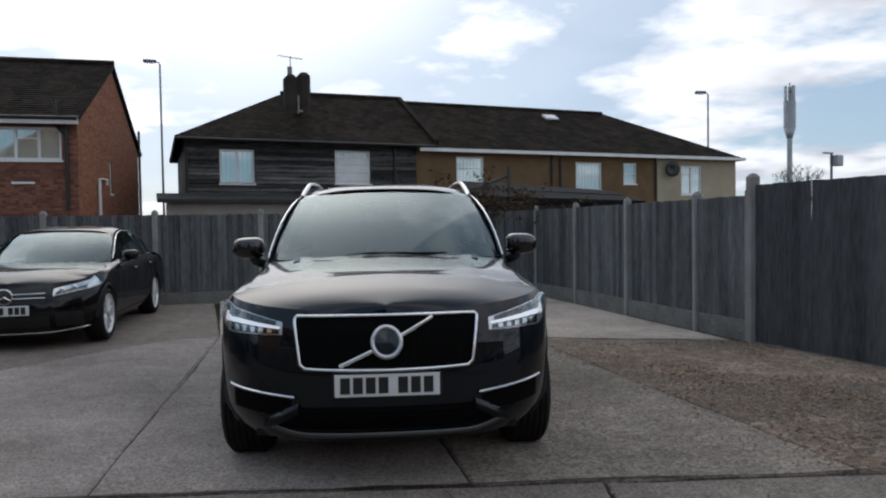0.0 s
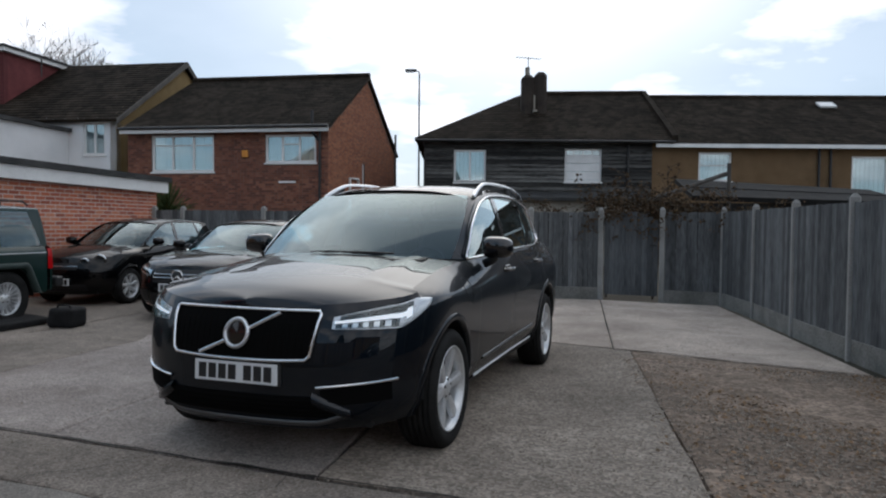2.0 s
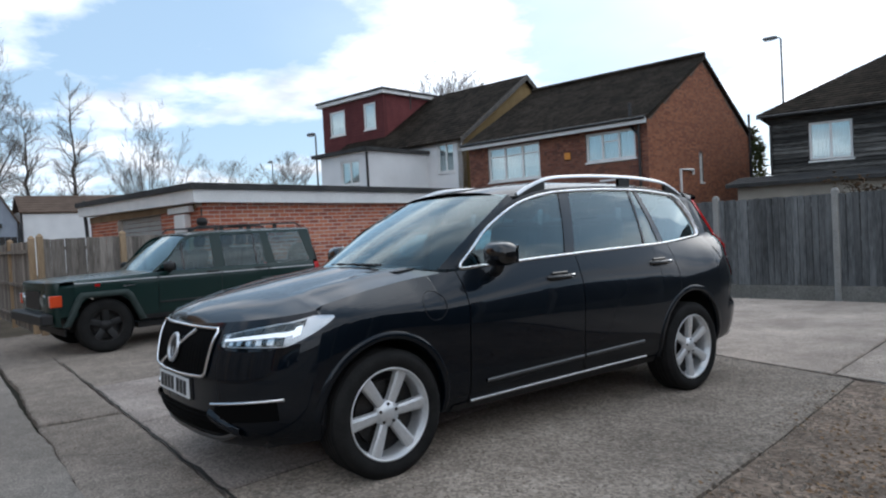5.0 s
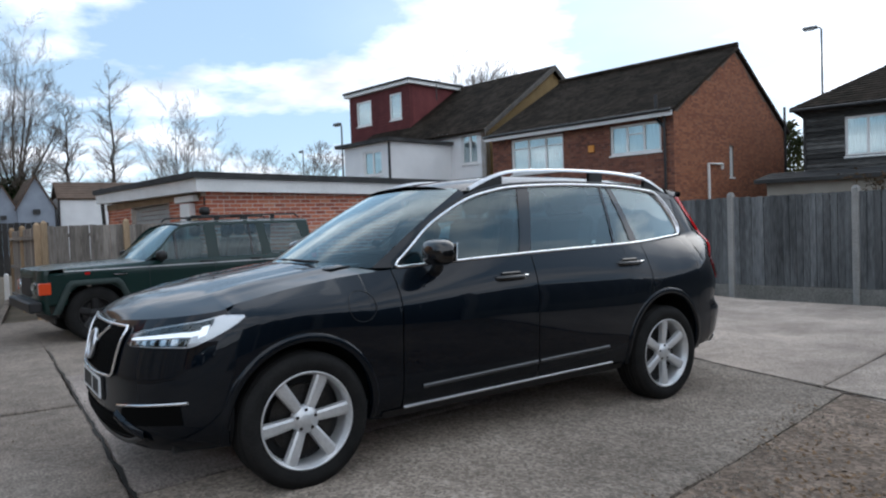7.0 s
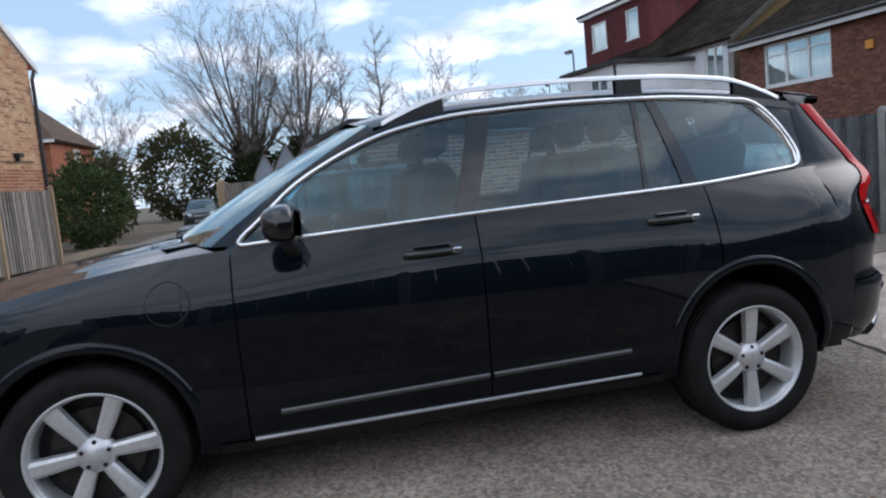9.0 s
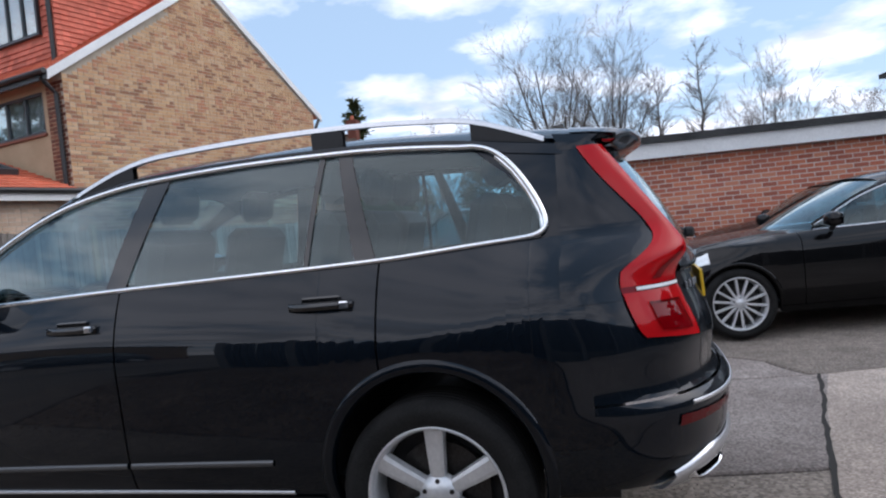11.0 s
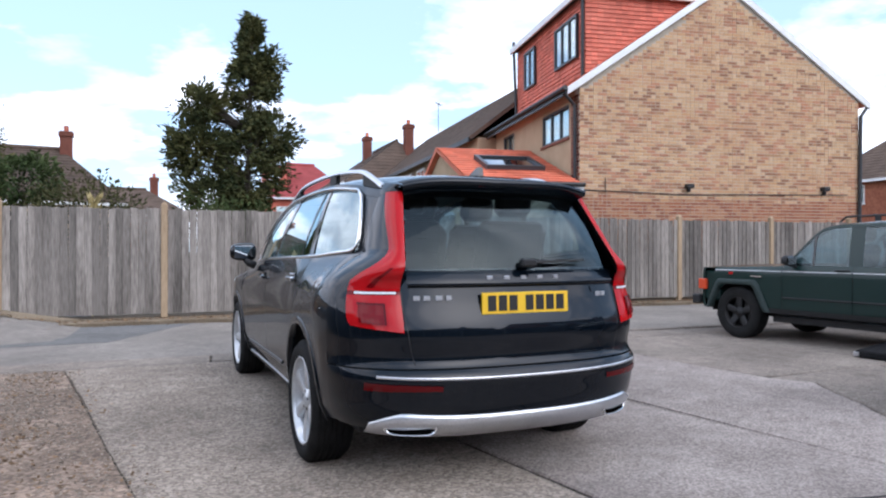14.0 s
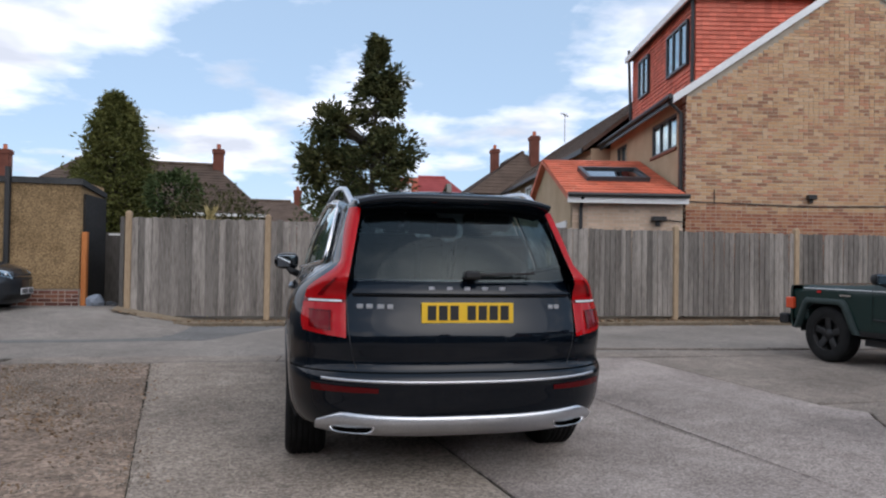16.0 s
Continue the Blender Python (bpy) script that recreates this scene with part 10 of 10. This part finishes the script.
def leader_tree(label, x, y, tall, seed, trunk=0.2, lean=0.0, reach=0.24):
    """A thin leafless tree: one stem to the top, with fine side branches that rise from it."""
    t = thing("bare_tree", label, "tree", turned(x, y, -0.08, 0))
    rng = random.Random(seed)
    wood, fine = Spray(), Spray()

    def twig(p, d, long, r, level):
        n = 4 if level == 0 else 3
        for i in range(n):
            d = (d + Vector((rng.uniform(-1, 1), rng.uniform(-1, 1), rng.uniform(-0.6, 0.9))) * 0.14).normalized()
            q = p + d * long / n
            (wood if level == 0 else fine).limb(p, q, max(r * (1 - 0.7 * i / n), 0.007), max(r * (1 - 0.7 * (i + 1) / n), 0.007), 3)
            for k in range(2 if level < 2 else 0):
                side = d.cross(Vector((rng.uniform(-1, 1), rng.uniform(-1, 1), rng.uniform(-1, 1)))).normalized()
                twig(p.lerp(q, rng.random()), (d + side * rng.uniform(0.4, 0.9)).normalized(), long * rng.uniform(0.3, 0.5), r * 0.45, level + 1)
            p = q

    p, n = Vector((0, 0, 0)), 16
    for i in range(n):
        q = Vector((lean * tall * (i + 1) / n + rng.gauss(0, 0.10), rng.gauss(0, 0.10), tall * 0.97 * (i + 1) / n))
        wood.limb(p, q, trunk * (1 - 0.92 * i / n), trunk * (1 - 0.92 * (i + 1) / n), 7)
        if i > 3:
            for k in range(3):
                a = rng.uniform(0, 6.2832)
                d = Vector((math.cos(a), math.sin(a), rng.uniform(0.5, 1.3))).normalized()
                twig(p.lerp(q, rng.random()), d, tall * reach * rng.uniform(0.55, 1.0) * (1.15 - 0.65 * i / n), trunk * 0.26 * (1.1 - 0.7 * i / n), 0)
        p = q
    wood.done("trunk", "bark", t)
    fine.done("twig_mass", "twig", t)
    return t


def shrub(name, label, x, y, rx, ry, rz, z0, mat, seed, n=1600, size=0.11, cat="shrub"):
    t = thing(name, label, cat, turned(x, y, 0, 0))
    rng = random.Random(seed)
    s, st = Spray(), Spray()
    for k in range(n):
        d = Vector((rng.gauss(0, 1), rng.gauss(0, 1), rng.gauss(0, 1))).normalized()
        q = (0.55 + 0.5 * rng.random() ** 0.5) * (1 + 0.35 * noise.noise(d * 2.2 + Vector((seed, 0, 0))))
        p = Vector((d.x * rx * q, d.y * ry * q, z0 + rz + d.z * rz * q))
        if p.z < 0.05:
            continue
        s.leaf(p, d + Vector((rng.uniform(-1, 1), rng.uniform(-1, 1), rng.uniform(-0.6, 0.9))), size * rng.uniform(0.6, 1.6), size * rng.uniform(0.2, 0.4), rng)
    for k in range(9):
        a = rng.uniform(0, 6.28)
        st.limb(Vector((0.1 * math.cos(a), 0.1 * math.sin(a), -0.05)), Vector((rx * 0.5 * math.cos(a), ry * 0.5 * math.sin(a), z0 + rz)), 0.03, 0.012)
    st.done("stemwork", "bark", t)
    s.done("foliage", mat, t)
    return t


conifer("narrow bright green conifer standing behind the board fence", 7.4, -16.1, 6.65, 1.95, 0.4, "conifer_green", 3, 460, 84, shape=lambda q: (1 - q) ** 0.62 * min(1, 0.75 + q * 2), droop=0.05, size=0.145)
conifer("tall dark cypress with brown dead patches and gaps", -1.55, -21.0, 10.8, 1.85, 0.9, "pine_green", 5, 520, 56, 0.24, (-0.25, 0), lambda q: (1 - q) ** 0.55 * min(1, 0.62 + q * 1.1) * (0.88 + 0.24 * math.sin(q * 19)), 0.16, 0.24, ((1.9, 0.2, 7.0, 0.95, 430), (1.9, -0.2, 5.3, 1.25, 560), (1.4, 0, 3.4, 1.35, 480), (-1.0, 0, 6.0, 1.1, 300), (-0.6, 0.1, 9.0, 0.8, 160)))
conifer("small dark conifer behind a brick house", -50.0, -18.3, 13.0, 2.6, 1.0, "pine_green", 8, 160, 22, size=0.45)
conifer("small dark conifer behind a brick gable", -16.6, 36.5, 6.3, 1.3, 0.5, "pine_green", 9, 120, 20, size=0.3)
domed_tree("broad leafless winter tree with an ivy-clad trunk", -61.0, -3.1, 17.7, 7.6, 11, 0.55, 0.20, 7.0, 17)
domed_tree("leafless winter tree with ivy on its trunk", -61.0, 1.9, 17.4, 5.2, 12, 0.42, 0.28, 6.5, 13, 0.9)
leader_tree("thin leaning leafless winter tree", -62.0, 5.8, 13.6, 13, 0.24, -0.10, 0.27)
leader_tree("thin straight leafless winter tree", -64.8, 9.6, 15.8, 14, 0.24, 0.02)
domed_tree("pale leafless winter tree", -59.3, 14.5, 12.4, 4.4, 15, 0.26, 0.20, 0.0, 11, 0.9)
bare_tree("pale leafless winter tree", -56.0, 20.0, 9.5, 0.6, 16, 0.24, 0.22, 0.0, 5, 0.0, 0.014)
bare_tree("leafless winter tree beyond a white house", -42.0, 34.5, 14.6, 0.5, 17, 0.24, 0.3, 0.0, 6, 0.0, 0.02)
bare_tree("small leafless winter tree beyond a garage roof", -50.0, 23.5, 8.6, 0.5, 18, 0.2, 0.3, 0.0, 5, 0.0, 0.02)
domed_tree("leafless winter tree far beyond a brick house", -60.0, -14.5, 11.5, 5.0, 19, 0.3, 0.25, 0.0, 10)
bare_tree("low leafless tree beyond the fence", 22.0, 35.0, 4.6, 0.6, 20, 0.12, 0.25, 0.0, 5, 0.0, 0.014)
shrub("hedge_mass", "large olive evergreen shrub beside the lane", -56.5, -8.5, 3.2, 3.0, 3.6, 0.0, "hedge", 4, 5200, 0.34)
shrub("hedge_mass", "dark evergreen hedge below winter trees", -57.5, -1.0, 2.2, 4.6, 2.3, 0.0, "ivy", 5, 4200, 0.34)
shrub("hedge_mass", "dark overgrown evergreen hedge beside the lane", -30.0, -7.6, 3.0, 1.4, 1.9, 0.0, "hedge", 9, 3600, 0.22)
shrub("hedge_mass", "dark overgrown evergreen shrub across the lane", -24.5, -6.4, 2.2, 1.2, 1.5, 0.0, "shrub_green", 10, 3000, 0.20)
shrub("garden_shrub", "broad rounded olive shrub behind the board fence", 3.4, -11.0, 1.45, 1.2, 1.45, 0.1, "hedge", 6, 3800, 0.10)
shrub("garden_shrub", "dark green leafy shrub behind the board fence", 5.0, -13.5, 0.75, 0.75, 0.6, 2.55, "shrub_green", 7, 1100, 0.16)
shrub("garden_hedge", "clipped dark green garden hedge behind the fence", 0.4, -10.0, 1.9, 0.7, 1.25, 0.0, "shrub_green", 8, 3000, 0.10)


def fence_top_plant():
    t = thing("dry_plant", "pale dry upright plant showing above the fence", "plant", turned(2.85, -5.6, 0, 0))
    rng = random.Random(2)
    s = Spray()
    for k in range(46):
        a = rng.uniform(0, 6.28)
        d = Vector((math.cos(a) * 0.5, math.sin(a) * 0.5, rng.uniform(0.5, 1.3)))
        s.leaf(Vector((rng.gauss(0, 0.04), rng.gauss(0, 0.04), 1.78 + rng.uniform(0, 0.3))), d, rng.uniform(0.12, 0.30), 0.025, rng)
    s.limb(Vector((0, 0, -0.05)), Vector((0, 0, 2.05)), 0.02, 0.012)
    s.done("foliage", "straw", t)


def cabbage_palm():
    t = thing("spiky_palm", "spiky green palm-like plant beside a white house", "plant", turned(-9.9, 10.45, 0, 0))
    rng = random.Random(31)
    bm = bmesh.new()
    tube(bm, [(0, 0, -0.06), (0.03, 0.0, 0.7), (0.0, 0.02, 1.55)], 0.09, 8, True, 0.07)
    part("trunk", bm, M["bark"], t)
    s = Spray()
    for k in range(230):
        a, el = rng.uniform(0, 6.2832), rng.uniform(-0.25, 1.5)
        d = Vector((math.cos(a) * math.cos(el), math.sin(a) * math.cos(el), math.sin(el)))
        p = Vector((0, 0, 1.52 + rng.uniform(-0.12, 0.12)))
        long = rng.uniform(0.55, 0.95)
        mid = p + d * long * 0.55
        s.leaf(p, d, long * 0.7, 0.020, rng)
        s.leaf(mid, d + Vector((0, 0, -0.25)), long * 0.5, 0.017, rng)
    s.done("crown", "shrub_green", t)


def gate_vines():
    t = thing("dead_vine", "tangled brown dead climber hanging over the garden gate", "climber", turned(1.15, 10.75, 0, -2))
    rng = random.Random(6)
    st, lv = Spray(), Spray()
    for k in range(300):
        p = Vector((rng.gauss(0.3, 0.85), rng.uniform(0.02, 0.5), 1.50 + abs(rng.gauss(0, 0.22))))
        d = Vector((rng.uniform(-1, 1), rng.uniform(-0.5, 0.3), rng.uniform(-0.4, 0.6)))
        for j in range(5):
            d = (d + Vector((rng.uniform(-0.7, 0.7), rng.uniform(-0.4, 0.4), rng.uniform(-0.6, 0.4)))).normalized()
            q = p + d * 0.13
            st.limb(p, q, 0.006, 0.004, 3)
            for i in range(3):
                lv.leaf(q + Vector((rng.gauss(0, 0.04), rng.gauss(0, 0.04), rng.gauss(0, 0.04))), Vector((rng.uniform(-1, 1), rng.uniform(-1, 0.5), rng.uniform(-1, 0.3))), rng.uniform(0.05, 0.10), 0.026, rng)
            p = q
    for x in (-0.5, 0.4, 1.1):
        st.limb(Vector((x, 0.3, -0.05)), Vector((x + 0.2, 0.25, 1.6)), 0.03, 0.015)
    st.done("stemwork", "bark", t)
    lv.done("dead_foliage", "vine", t)


fence_top_plant(); cabbage_palm(); gate_vines()


# ---- lamps and masts ----
def street_lamp(label, x, y, tall, turn, arm=0.55):
    t = thing("street_lamp", label, "street lamp", turned(x, y, -0.07, turn))
    bm = bmesh.new()
    tube(bm, [(0, 0, 0), (0, 0, 1.3)], 0.09, 10)
    tube(bm, [(0, 0, 1.3), (0, 0, tall - 0.1)], 0.055, 8, True, 0.04)
    part("pole", bm, M["lamp_metal"], t)
    bm = bmesh.new()
    tube(bm, [(0, 0, tall - 0.15), (0.04, 0, tall - 0.04), (arm * 0.4, 0, tall)], 0.03, 6)
    part("arm", bm, M["lamp_metal"], t)
    bm = boxes((arm * 0.25, arm + 0.18, -0.12, 0.12, tall - 0.06, tall + 0.07), bevel=0.04)
    part("lamp_head", bm, M["lamp_metal"], t)
    bm = boxes((arm * 0.5, arm + 0.12, -0.09, 0.09, tall - 0.085, tall - 0.058))
    part("lamp_glass", bm, M["plate_white"], t)


M["lamp_metal"] = worn("lamp_metal", (0.11, 0.115, 0.12), (0.17, 0.175, 0.18), 3, 40, 0.5, 0.1, metal=0.4)
street_lamp("grey street lamp between two brick houses", -11.3, 29.8, 9.35, 200)
street_lamp("slim grey street lamp beside a white house", -26.0, 14.1, 6.5, 190, 0.4)
street_lamp("grey street lamp behind a terrace roof", 15.8, 31.9, 8.15, 190)
street_lamp("distant grey street lamp beyond a garage", -44.0, 19.5, 7.3, 180, 0.4)


def phone_mast():
    t = thing("phone_mast", "pale grey phone mast with a canister on top", "mast", turned(29.2, 48.0, -0.08, 0) @ Matrix.Diagonal((0.92, 0.92, 0.86, 1.0)))
    bm = bmesh.new()
    tube(bm, [(0, 0, 0), (0, 0, 9.2)], 0.24, 14, True, 0.20)
    part("pole", bm, M["mast_grey"], t)
    bm = bmesh.new()
    tube(bm, [(0, 0, 9.0), (0, 0, 9.9)], 0.22, 14, True, 0.46)
    part("collar", bm, M["mast_grey"], t, smooth=True)
    bm = bmesh.new()
    tube(bm, [(0, 0, 9.9), (0, 0, 12.3)], 0.46, 14)
    part("canister", bm, M["mast_grey"], t)
    for k in range(3):
        a = 2.094 * k + 0.4
        bm = boxes((-0.17, 0.17, -0.06, 0.06, 12.3, 13.6), bevel=0.02)
        bm.transform(Matrix.Rotation(a, 4, "Z") @ Matrix.Translation((0, -0.34, 0)))
        part("antenna_panel", bm, M["mast_grey"], t)
    bm = bmesh.new()
    tube(bm, [(0, 0, 12.3), (0, 0, 13.9)], 0.05, 6)
    part("spike", bm, M["mast_grey"], t)


M["mast_grey"] = worn("mast_grey", (0.30, 0.32, 0.35), (0.42, 0.44, 0.47), 2, 40, 0.5, 0.1)
phone_mast()


def yard_light():
    t = thing("flood_lamp", "small floodlight on a pole behind the tall fence", "lamp", turned(10.8, 13.4, -0.07, 20))
    bm = bmesh.new()
    tube(bm, [(0, 0, 0), (0, 0, 3.1)], 0.03, 8)
    part("pole", bm, M["lamp_metal"], t)
    bm = bmesh.new()
    tube(bm, [(-0.3, 0, 3.1), (0.05, 0, 3.1)], 0.02, 6)
    part("arm", bm, M["lamp_metal"], t)
    bm = boxes((0.04, 0.30, -0.12, 0.10, 2.78, 3.06), bevel=0.03)
    part("lamp_head", bm, M["mast_grey"], t)


yard_light()
t = thing("bollard", "short white bollard at the lane edge", "bollard", turned(-14.5, -0.1, -0.02, 0))
bm = bmesh.new()
tube(bm, [(0, 0, 0), (0, 0, 0.60)], 0.055, 12, True, 0.05)
part("bollard_post", bm, M["white_paint"], t)
bm = bmesh.new()
tube(bm, [(0, 0, 0.60), (0, 0, 0.64)], 0.05, 12, True, 0.02)
part("bollard_cap", bm, M["white_paint"], t)
